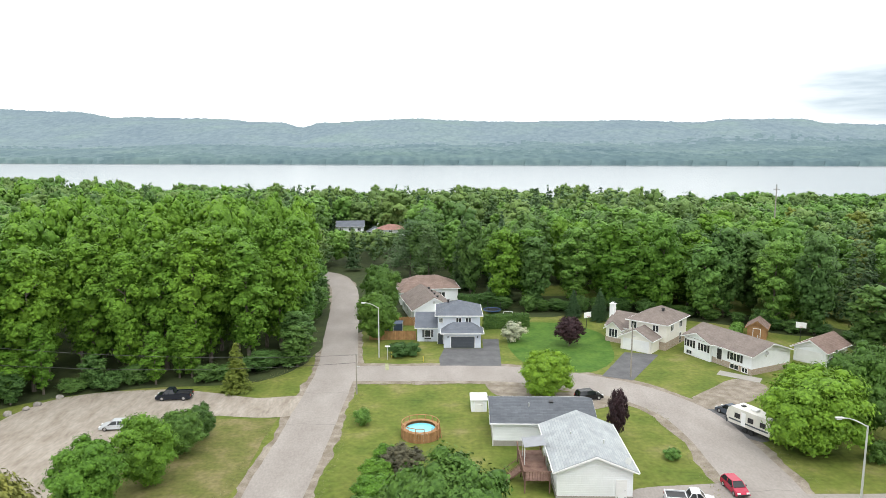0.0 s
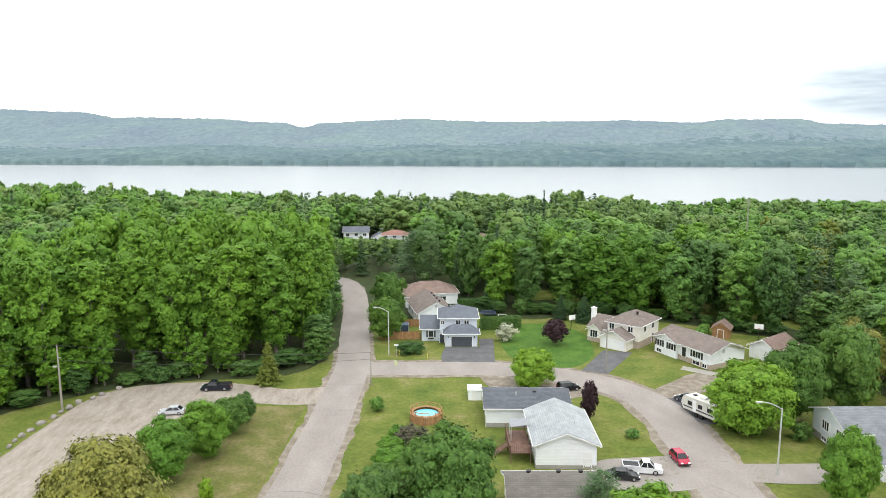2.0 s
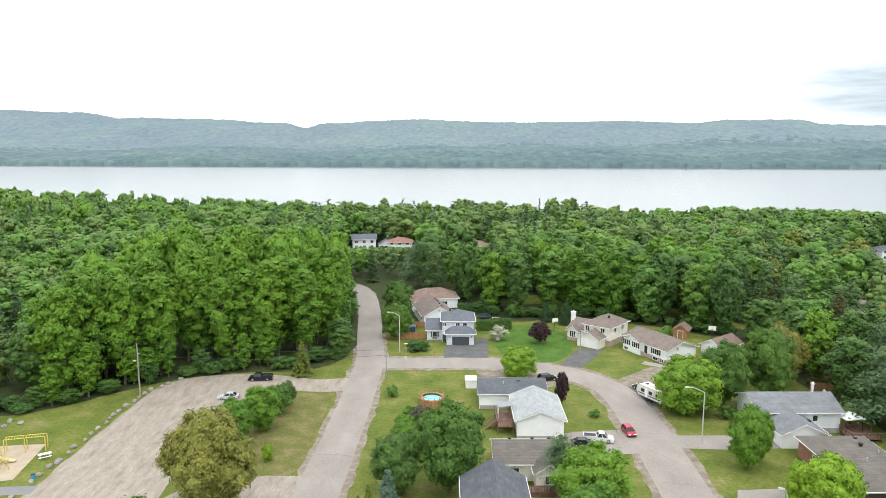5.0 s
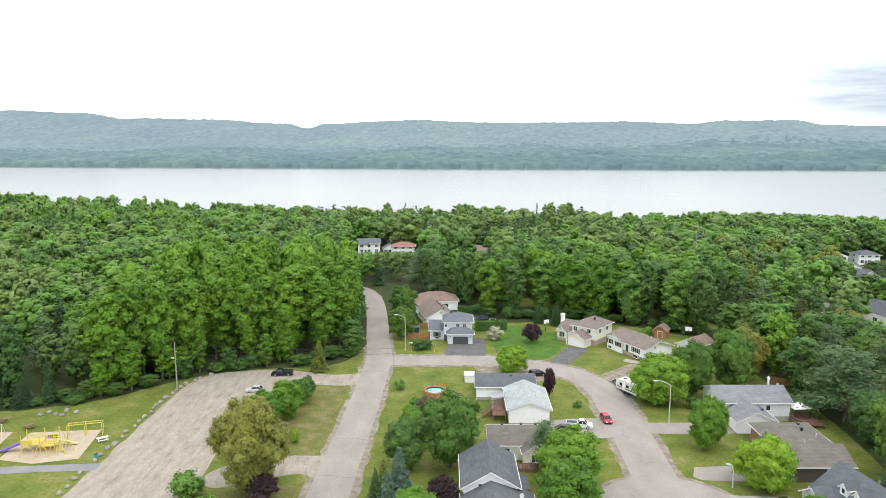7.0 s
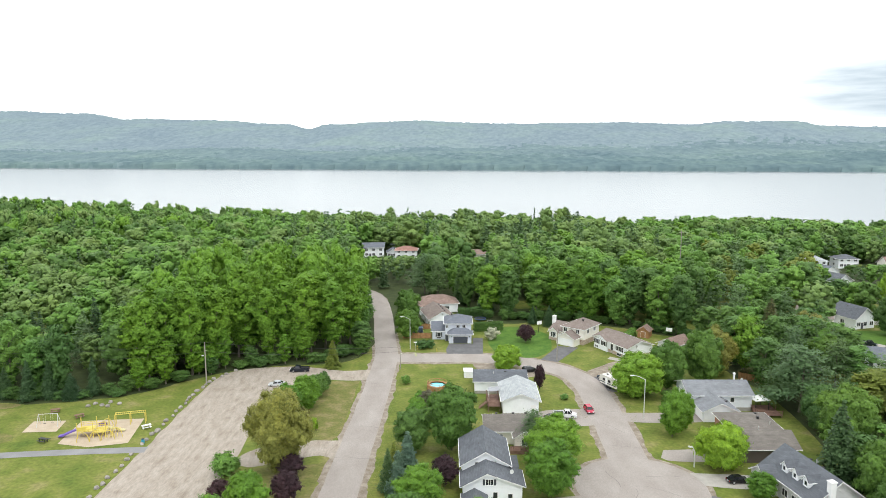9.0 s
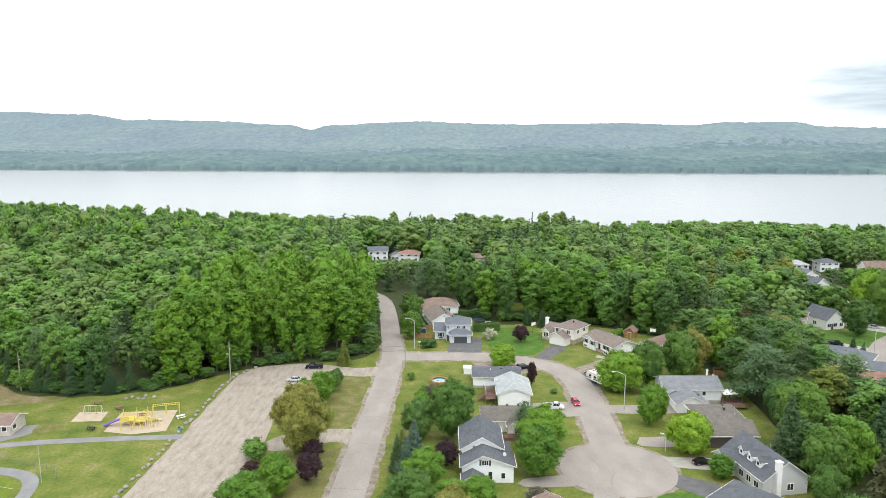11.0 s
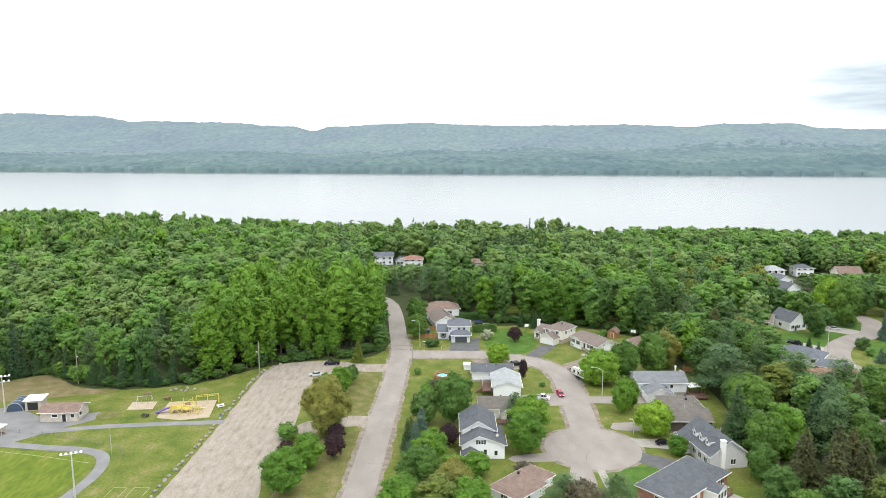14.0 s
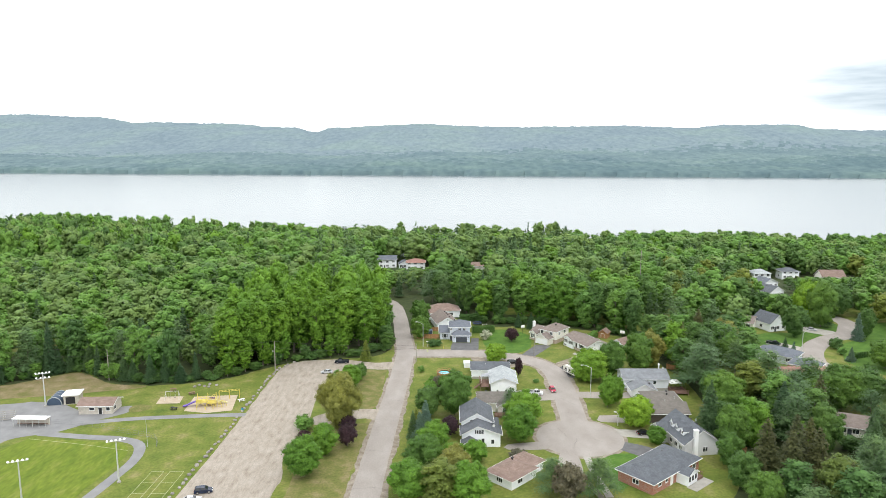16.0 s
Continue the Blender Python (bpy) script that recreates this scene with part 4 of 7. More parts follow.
for u in (0.9, 6.3):
    part("wall_lamp", boxes((u - 0.09, u + 0.09, -0.16, -0.003, 1.9, 2.2)), BLACK, A)
vents(A, [(1, 8.2, 7.0)])
# white gabled bungalow behind it
B = house("white gabled bungalow with taupe shingle roof", -1.9, 141.5, 13)
block(B, -4.3, 4.3, 0, 14, 3.0, WHITEWALL, R_BROWN, "gable_y", 2.3)
part("gable_vent", tubes(((0, -0.06, 4.3), (0, 0.02, 4.3), 0.3, 0.3)), STEEL, B)
window(B, "S", -2.6, 0, 1.4, 0.7, 0.5, 1)
for k in range(3):
    window(B, "W", 3 + 4 * k, -4.3, 1.0, 1.2, 1.1, 2)
vents(B, [(1.4, 3, 4.9), (1.4, 6, 4.9), (1.4, 9, 4.9), (1.4, 12, 4.9)])
C = house("bungalow with rusty brown hipped roof", -4.0, 166, 8)
block(C, -7, 7, -4.5, 4.5, 3.0, WHITEWALL, R_RUST, "hip", 2.4)
block(C, -7, -1.5, -7.5, -4.4, 2.9, WHITEWALL, R_RUST, "hip", 1.2)
window(C, "S", 3, -4.5, 1.0, 1.6, 1.1, 2)
door(C, "S", -4.2, -7.5, 2.6, 2.1, WHITE, name="garage_door")
pipes(C, [(2, 1, 4.9)])
# cream two-storey with garage, chimney and arched window
D = house("cream two-storey house with taupe roof, brick base, chimney", 38.6, 119.6, -40)
block(D, -7.2, 0, 2.4, 12.0, 4.7, CREAMWALL, R_BROWN, "hip", 2.0, base=(TANBRICK, 1.5))
block(D, -7.0, -1.2, -1.2, 2.5, 2.5, CREAMWALL, R_BROWN, "gable_y", 1.5)
block(D, -11.8, -7.18, 3.0, 11.0, 2.9, CREAMWALL, R_BROWN, "gable_x", 1.8)
block(D, -11.4, -8.4, 1.6, 3.2, 2.7, CREAMWALL, R_BROWN, "gable_y", 1.2, 0.35, base=(TANBRICK, 0.9))
garage_door(D, "S", -4.1, -1.2, 4.7, 2.0, WHITE)
window(D, "S", -9.9, 1.6, 1.0, 1.6, 1.5, 3)
window(D, "S", -6.2, 2.4, 3.25, 1.0, 1.2, 2)
window(D, "S", -2.0, 2.4, 3.25, 1.0, 1.1, 2)
for k in range(2):
    window(D, "E", 5 + 4 * k, 0, 3.2, 1.1, 1.1, 2)
door(D, "E", 9, 0, 0.9, 2.05, BLACK)
chimney(D, -12.3, 6, 0, 6.2, 0.9, WHITE)
vents(D, [(-2.2, 6, 6.7)])
part("skylight", boxes((-4.6, -4.0, 4.2, 4.9, 5.5, 5.8)), GLASS, D)
# raised bungalow
E_ = house("cream raised bungalow with taupe roof and black shutters", 43.4, 120.6, -64)
block(E_, 0, 14.2, 0, 9.0, 3.3, WHITEWALL, R_BROWN, "gable_x", 1.5, 0.55, base=(TANBRICK, 1.0))
block(E_, 0.2, 6.2, -0.5, 0.2, 3.28, WHITEWALL, R_BROWN, "gable_y", 1.1, 0.5)
for u, w, n, pl in ((1.5, 1.3, 2, -0.5), (4.7, 1.4, 2, -0.5), (10.9, 2.0, 3, 0)):
    window(E_, "S", u, pl, 1.55, w, 1.2, n, BLACK)
window(E_, "S", 1.5, -0.565, 0.3, 1.2, 0.6, 2)
window(E_, "S", 10.9, -0.065, 0.2, 1.6, 0.7, 2)
window(E_, "S", 13.0, -0.065, 0.2, 1.0, 0.7, 2)
door(E_, "S", 7.7, 0, 1.0, 1.95, BLACK, 0.8)
window(E_, "S", 7.7, 0, 2.85, 1.0, 0.35, 1)
dish(E_, 14.3, 3.2, 3.0)
pipes(E_, [(10.5, 5.5, 4.6)])
# detached garage
F_ = house("small white garage with rusty brown roof", 60.6, 116.2, -52, "garage", "garage")
block(F_, 0, 5.4, 0, 8.2, 2.6, WHITEWALL, R_RUST, "gable_y", 1.5)
garage_door(F_, "S", 2.7, 0, 4.2, 2.1, WHITE)
# dark-roofed bungalow and the light-roofed one that overlaps it
G = house("white bungalow with dark charcoal roof beside the pool lawn", 6.2, 81.6, -1)
block(G, 0, 12.4, 0, 8.4, 3.1, WHITEWALL, R_GREY, "gable_x", 1.35, base=(CONCRETE, 0.7))
pipes(G, [(4.6, 2.6, 4.1)])
vents(G, [(7.5, 3.4, 4.3)])
part("downspout", boxes((-0.1, 0.0, -0.12, -0.02, 0, 3.1)), WHITE, G)
H_ = house("white house with light grey gabled roof and deck", 11.9, 68.2, -1)
block(H_, 0, 7.9, 0, 11.6, 3.45, WHITEWALL, R_LIGHT, "gable_y", 1.55, 0.5, base=(CONCRETE, 0.5))
door(H_, "S", 6.7, 0, 0.95, 2.05, WHITE, 0.2)
pipes(H_, [(2.4, 6.5, 4.3), (5.6, 4.0, 4.5)])
dish(H_, 7.5, 0.8, 3.7)
for k in range(3):
    window(H_, "E", 2.5 + 3.4 * k, 7.9, 1.5, 1.4, 1.1, 2)
door(H_, "W", 5.6, 0, 1.7, 2.05, GLASS, 1.2, "patio_door")
# bungalow with porch gable
I_ = house("beige bungalow with taupe roof and small porch gable", 7.2, 53.2)
block(I_, 0, 10.4, 0, 8.2, 2.9, CREAMWALL, R_TAUPE, "gable_x", 1.6)
block(I_, 5.6, 9.6, -2.6, 0.2, 2.7, CREAMWALL, R_TAUPE, "gable_y", 1.3, 0.4)
window(I_, "S", 2.6, 0, 0.9, 1.6, 1.2, 2)
window(I_, "S", 7.6, -2.6, 0.9, 1.2, 1.2, 2)
vents(I_, [(2.5, 5.6, 4.2), (6, 5.6, 4.2), (8.6, 5.6, 4.2)])
part("porch_deck", boxes((4.6, 10, -4.6, -2.62, 0, 0.7)), DECKWOOD, I_)
for k in range(12):
    part("baluster", boxes((4.7 + k * 0.45, 4.78 + k * 0.45, -4.58, -4.5, 0.7, 1.55)), DECKWOOD, I_)
part("rail", boxes((4.6, 10, -4.6, -4.48, 1.55, 1.65)), DECKWOOD, I_)
# white stepped house
J_ = house("white two-level house with charcoal gabled roofs", 2.1, 29.6)
block(J_, 0, 9.9, 0, 5.0, 3.6, WHITEWALL, R_GREY, "gable_y", 2.1, 0.5, ridge=4.0)
block(J_, 0, 8.0, 4.8, 15.2, 5.0, WHITEWALL, R_GREY, "gable_y", 2.3, 0.5)
block(J_, 0, 3.8, -2.6, 0.1, 1.9, WHITEWALL, R_GREY, "gable_y", 1.0, 0.35)
window(J_, "S", 4.4, 0, 3.6, 1.2, 0.95, 3, DARKDOOR)
window(J_, "S", 5.4, 0, 0.6, 0.7, 1.7, 1)
window(J_, "S", 7.9, 0, 0.9, 0.7, 1.1, 1)
window(J_, "S", 2.5, 4.8, 4.9, 0.0001 + 0.6, 0.4, 1)
vents(J_, [(3.3, 1.8, 5.2), (3.2, 9, 6.7), (3.2, 12, 6.7)])
dish(J_, 8.3, 2.4, 4.4)
part("side_porch", boxes((8.03, 10, 8, 12.5, 0, 0.5)), DECKWOOD, J_)
part("porch_roof", boxes((8.03, 10.2, 7.8, 12.7, 2.7, 2.85)), R_GREY, J_)
for u in (8.0, 12.4):
    part("porch_post", boxes((9.8, 9.95, u, u + 0.15, 0.5, 2.7)), WHITE, J_)
# rusty roofed bungalow
K_ = house("low bungalow with rusty brown hipped roof", 12.9, 6.9, 46)
block(K_, 0, 9.0, 0, 7.2, 2.3, WHITEWALL, R_RUST, "hip", 1.7, 0.5)
block(K_, 8.2, 13.5, 1.2, 7.2, 2.25, WHITEWALL, R_RUST, "hip", 1.3, 0.5)
window(K_, "S", 3, 0, 0.9, 1.6, 1.1, 2)
window(K_, "W", 3.6, 0, 0.9, 1.6, 1.1, 3)
vents(K_, [(6.6, 5.2, 3.9)])
# grey-blue side-split
L_ = house("pale grey-blue bungalow with blue-grey roof and garage wing", 54.0, 70.6)
block(L_, 0, 14, 0, 9, 3.9, PALEWALL, R_PALE, "gable_x", 1.75, 0.5, base=(CONCRETE, 0.9))
block(L_, 1.0, 8.2, -6.2, 0.2, 2.6, WHITEWALL, R_PALE, "gable_y", 1.7, 0.5)
for u in (2.0, 5.6):
    window(L_, "W", u, 0, 1.9, 1.6, 1.3, 3, WHITE)
    window(L_, "W", u, -0.065, 0.25, 1.2, 0.55, 2)
window(L_, "S", 9.6, 0, 2.2, 0.8, 1.0, 1)
garage_door(L_, "W", -3.2, 1.0, 4.6, 2.1, WHITE)
chimney(L_, 13.2, 8.2, 3, 5.9, 0.35, WHITE)
vents(L_, [(11, 5.6, 5.3), (7.0, -3, 3.4)])
dish(L_, 13.6, 5.0, 5.3)
# taupe double house
M_ = house("low brown house with broad taupe roof and brick front", 54.8, 45.2)
block(M_, 1.6, 11.6, 8.2, 16.6, 3.0, REDBRICK, R_TAUPE, "hip", 1.5, 0.5)
block(M_, 0.2, 11.0, 0, 8.4, 2.9, BROWNWALL, R_TAUPE, "gable_x", 1.7, 0.5)
window(M_, "S", 7.5, 0, 1.2, 1.2, 1.0, 1)
window(M_, "W", 11.5, 1.6, 1.0, 1.4, 1.2, 2)
vents(M_, [(8, 11, 4.5), (8.6, 13.5, 4.3)])
pipes(M_, [(9.8, 9.4, 3.8), (6, 6, 4.2)])
# grey house with three dormers
N_ = house("pale grey house with three dormers and white chimney", 57.6, 24.2, 10)
block(N_, 0, 9.2, 0, 13.4, 3.5, GREYWALL, R_GREY, "gable_y", 3.3, 0.5)
block(N_, -2.2, 0.2, 8.6, 13.0, 3.2, GREYWALL, R_GREY, "gable_x", 1.5, 0.4)
for k in range(3):
    y0 = 2.6 + 2.7 * k
    block(N_, 1.0, 3.4, y0, y0 + 1.4, 5.5, WHITEWALL, R_GREY, "gable_x", 0.75, 0.2)
    window(N_, "W", y0 + 0.7, 1.0, 4.7, 0.6, 0.7, 1)
for k in range(3):
    window(N_, "W", 2.0 + 2.4 * k, 0, 1.0, 1.3, 1.2, 2)
chimney(N_, 2.6, -0.5, 0, 7.0, 0.95, WHITE)
window(N_, "S", 5.6, 0, 1.0, 1.2, 1.2, 2)
vents(N_, [(7.0, 7, 5.3), (6.9, 10, 5.4)])
dish(N_, 9.0, 11, 4.2)
# red brick bungalow with sunroom
O_ = house("red brick bungalow with blue-grey hipped roof and sunroom", 44.2, 5.0, 41)
block(O_, 0, 19.5, 0, 9.3, 2.75, REDBRICK, R_GREY, "hip", 2.3, 0.55)
block(O_, 9.6, 13.6, -3.0, 0.1, 2.6, WHITEWALL, R_GREY, "gable_y", 1.0, 0.3)
for k in range(3):
    window(O_, "S", 10.3 + 1.25 * k, -3.0, 0.9, 0.95, 1.3, 1)
for k in range(2):
    window(O_, "E", -2.3 + 1.3 * k, 13.6, 0.9, 0.9, 1.3, 1)
window(O_, "S", 2.6, 0, 1.4, 1.2, 0.8, 2)
window(O_, "S", 5.4, 0, 1.4, 0.9, 0.8, 1)
door(O_, "S", 7.6, 0, 0.95, 2.05, WHITE)
window(O_, "W", 4.5, 0, 1.1, 1.6, 1.0, 2)
window(O_, "S", 17.2, 0, 0.9, 1.4, 1.2, 2)
vents(O_, [(5.6, 5.6, 4.4), (8.6, 5.6, 4.4), (13, 6, 4.4)])
part("patio_slab", boxes((9.0, 16.5, -5.6, -3.05, -0.1, 0.08)), CONCRETE, O_)
part("sunroom_deck", boxes((13.65, 16, -3.0, -0.1, 0, 0.7)), DECKWOOD, O_)
for k in range(7):
    part("baluster", boxes((15.86, 15.94, -2.95 + k * 0.42, -2.88 + k * 0.42, 0.7, 1.5)), DECKWOOD, O_)
part("rail", boxes((15.82, 15.98, -3.0, -0.1, 1.5, 1.58)), DECKWOOD, O_)

# houses of the next street and by the lake: x, y, turn, width, depth, eaves, kind, rise, wall, roof, label
FAR_HOUSES = (
    (116, 148, -35, 11, 9, 2.9, "gable_x", 2.0, CREAMWALL, R_BROWN, "beige bungalow with weathered taupe roof"),
    (131, 139, 18, 8, 10, 3.6, "gable_y", 3.2, WHITEWALL, R_GREY, "cream house with steep charcoal gable roof"),
    (110, 104, -42, 13, 9, 2.8, "hip", 2.0, BLUEWALL, R_BLUE, "blue-grey roofed bungalow among trees"),
    (115, 90, -42, 9, 8, 2.7, "hip", 1.7, REDBRICK, R_BLUE, "brick wing with blue-grey hipped roof"),
    (108, 77, 0, 14, 8, 2.8, "gable_x", 1.8, REDBRICK, R_PINK, "brick bungalow with faded red roof"),
    (103, 38, -25, 9, 9, 2.8, "gable_x", 1.9, CREAMWALL, R_BROWN, "small cream house with taupe roof"),
    (172, 250, 0, 10, 8, 5.0, "hip", 2.0, WHITEWALL, R_LIGHT, "white two-storey house with pale roof"),
    (193.5, 261, 0, 10, 8, 4.6, "hip", 1.8, WHITEWALL, R_GREY, "white house with charcoal hipped roof"),
    (212, 251, 0, 13, 9, 3.0, "gable_x", 3.2, CREAMWALL, R_RUST, "bungalow with faded red-brown roof"),
    (159, 201, 25, 10, 9, 3.2, "gable_y", 2.6, WHITEWALL, R_GREY, "white house with dark gable roof"),
    (168, 228, 20, 10, 8, 3.0, "gable_y", 2.2, WHITEWALL, R_BLUE, "white cottage with blue-grey gable roof"),
    (190, 120, -20, 12, 9, 3.0, "gable_x", 1.9, WHITEWALL, R_BLUE, "white bungalow with blue-grey roof"),
    (-48, 312, 6, 12, 9, 5.6, "gable_x", 2.0, WHITEWALL, R_BLUE, "white two-storey lakeside house with slate roof"),
    (-34, 310, 6, 7, 7, 3.0, "gable_y", 2.0, WHITEWALL, R_BLUE, "white garage wing by the lakeside house"),
    (-29, 303, 0, 12, 9, 4.6, "hip", 2.0, WHITEWALL, R_PINK, "white house with faded red hipped roof"),
    (9, 288, 0, 12, 9, 4.2, "hip", 2.0, CREAMWALL, R_RUST, "cream house with brown hipped roof"),
)
for x, y, rot, w, d, z1, kind, rise, wall, roof, label in FAR_HOUSES:
    hs = house(label, x, y, rot)
    block(hs, 0, w, 0, d, z1, wall, roof, kind, rise, 0.5)
    for lvl in ((1.0, 3.6) if z1 > 4.4 else (1.0,)):
        for k in range(3):
            window(hs, "S", w * (k + 0.5) / 3, 0, lvl, 1.4, 1.2, 2)
        window(hs, "W", d * 0.5, 0, lvl, 1.4, 1.2, 2)
    door(hs, "S", w * 0.34, 0, 1.0, 2.05, DARKDOOR)
    vents(hs, [(w * 0.4, d * 0.62, z1 + rise * 0.78)])

# ---- sheds and huts ----
hut = house("beige block park hut with rusty brown roof", -108.4, 50.2, 3, "hut", "park_hut")
block(hut, 0, 9.6, 0, 6.4, 2.7, BLOCK, R_RUST, "gable_x", 1.2, 0.5)
door(hut, "S", 6.2, 0, 1.0, 2.05, BLACK)
window(hut, "S", 3.8, 0, 1.3, 1.4, 0.7, 1)
window(hut, "S", 8.4, 0, 1.1, 1.0, 1.0, 1)
window(hut, "E", 1.8, 9.6, 1.0, 1.3, 1.0, 1)
kiosk = house("white kiosk with flat roof and open hatch", -116.8, 57.6, 12, "shed", "kiosk")
part("wall", boxes((0, 4.2, 0, 4.2, -0.1, 2.8)), BLOCK, kiosk)
part("roof", boxes((-0.4, 4.6, -0.5, 4.6, 2.8, 3.05)), WHITE, kiosk)
part("hatch", boxes((0.6, 3.2, -0.05, 0.02, 0.2, 2.3)), BLACK, kiosk)
dome = house("dark blue fabric storage shelter with rounded roof", -119.5, 57.2, 10, "shelter", "storage_shelter")
part("cover", prism([(2.2 * math.cos(math.pi * k / 10), 2.5 * math.sin(math.pi * k / 10)) for k in range(11)], 0, 6, "y"), TARP, dome)
for k in range(4):
    part("rib", prism([(2.24 * math.cos(math.pi * j / 10), 2.54 * math.sin(math.pi * j / 10)) for j in range(11)] + [(2.1 * math.cos(math.pi * j / 10), 2.4 * math.sin(math.pi * j / 10)) for j in range(10, -1, -1)], k * 2 - 0.04, k * 2 + 0.04, "y"), STEEL, dome)
dug = house("players' dugout with flat white roof", -122, 41.5, -2, "dugout", "dugout")
part("roof", boxes((-0.2, 9.4, -0.3, 2.2, 2.25, 2.45)), WHITE, dug)
part("back_wall", boxes((0, 9.2, 1.8, 2.0, 0, 2.25)), BLOCK, dug)
part("bench", boxes((0.3, 8.9, 1.2, 1.6, 0.42, 0.5)), DECKWOOD, dug)
for k in range(6):
    part("post", boxes((k * 1.82, k * 1.82 + 0.1, -0.1, 0.0, 0, 2.25)), STEEL, dug)
ble = house("weathered wooden spectator benches in rising rows", -130.2, 44.2, 20, "bleachers", "bleachers")
for k in range(5):
    part("bench_row", boxes((0, 6, k * 0.7, k * 0.7 + 0.3, 0.4 + 0.35 * k, 0.46 + 0.35 * k)), POLEWOOD, ble)
for u in (0.4, 3, 5.6):
    part("frame", tubes(((u, 0, 0.0), (u, 3.1, 1.8), 0.05, 0.05), ((u, 3.1, 0), (u, 3.1, 1.8), 0.05, 0.05)), STEEL, ble)
shed = house("small white garden shed beside the bungalow", 3.9, 92.6, 0, "shed", "garden_shed")
block(shed, 0, 2.2, 0, 2.6, 1.7, WHITEWALL, plain("white_metal_roof", (0.68, 0.7, 0.7)), "gable_x", 0.2, 0.1)
door(shed, "S", 1.1, 0, 0.9, 1.75, WHITE)
ws = house("orange-brown wooden garden shed", 58.6, 130.2, -30, "shed", "wooden_shed")
block(ws, 0, 3.4, 0, 4.0, 2.2, CEDAR, R_RUST, "gable_y", 1.2, 0.3, trim=CEDAR)
door(ws, "S", 1.7, 0, 1.2, 1.9, CEDAR)


# ---- small structures ----
def deck(label, x, y, w, d, z, rot=0):
    o = thing("deck", label, "deck", pose(x, y, 0, 0, 0, rot))
    n = int(d / 0.3)
    board = from_bm("board", boxes((0, w, 0, 0.27, z - 0.06, z)), DECKWOOD)
    for k in range(n):
        b = new("board", board)
        b.parent = o
        b.location = (0, k * 0.3, 0)
    for px in (0.05, w - 0.2):
        for py in (0.05, d / 2, d - 0.2):
            part("post", boxes((px, px + 0.14, py, py + 0.14, 0, z + 1.0)), DECKWOOD, o)
    for a, b in (((0, 0), (w, 0)), ((0, 0), (0, d))):
        dx, dy = b[0] - a[0], b[1] - a[1]
        part("rail", boxes((a[0] - 0.02, b[0] + 0.08, a[1] - 0.02, b[1] + 0.08, z + 0.95, z + 1.03)), DECKWOOD, o)
        m = int(max(dx, dy) / 0.28)
        for k in range(m):
            part("baluster", boxes((a[0] + dx * k / m, a[0] + dx * k / m + 0.05, a[1] + dy * k / m, a[1] + dy * k / m + 0.05, z, z + 0.95)), DECKWOOD, o)
    return o


dk = deck("reddish stained wooden deck with stairs and railing", 8.6, 69.6, 2.9, 7.6, 1.5)
for k in range(6):
    part("stair_tread", boxes((-0.35 - 0.3 * k, -0.03 - 0.3 * k, 2.5, 3.7, 1.25 - 0.24 * k, 1.31 - 0.24 * k)), DECKWOOD, dk)
for u in (2.42, 3.72):
    part("stringer", prism([(-0.03, 1.2), (-0.03, 1.45), (-2.0, -0.02), (-1.75, -0.02)], u, u + 0.06), DECKWOOD, dk)
    part("hand_rail", prism([(-0.03, 2.3), (-0.03, 2.38), (-1.95, 0.95), (-1.95, 0.87)], u, u + 0.06), DECKWOOD, dk)
aw = thing("awning", "grey fabric awning over the wooden deck", "awning", pose(9.0, 73.2, 0))
part("canopy", prism([(0, 3.55), (2.5, 3.85), (2.5, 3.92), (0, 3.62)], 0, 2.6), plain("grey_fabric", (0.3, 0.31, 0.33), 0.9), aw)
for u in (0.1, 2.4):
    part("pole", tubes(((0.1, u, 1.45), (0.1, u, 3.58), 0.04, 0.04)), WHITE, aw)


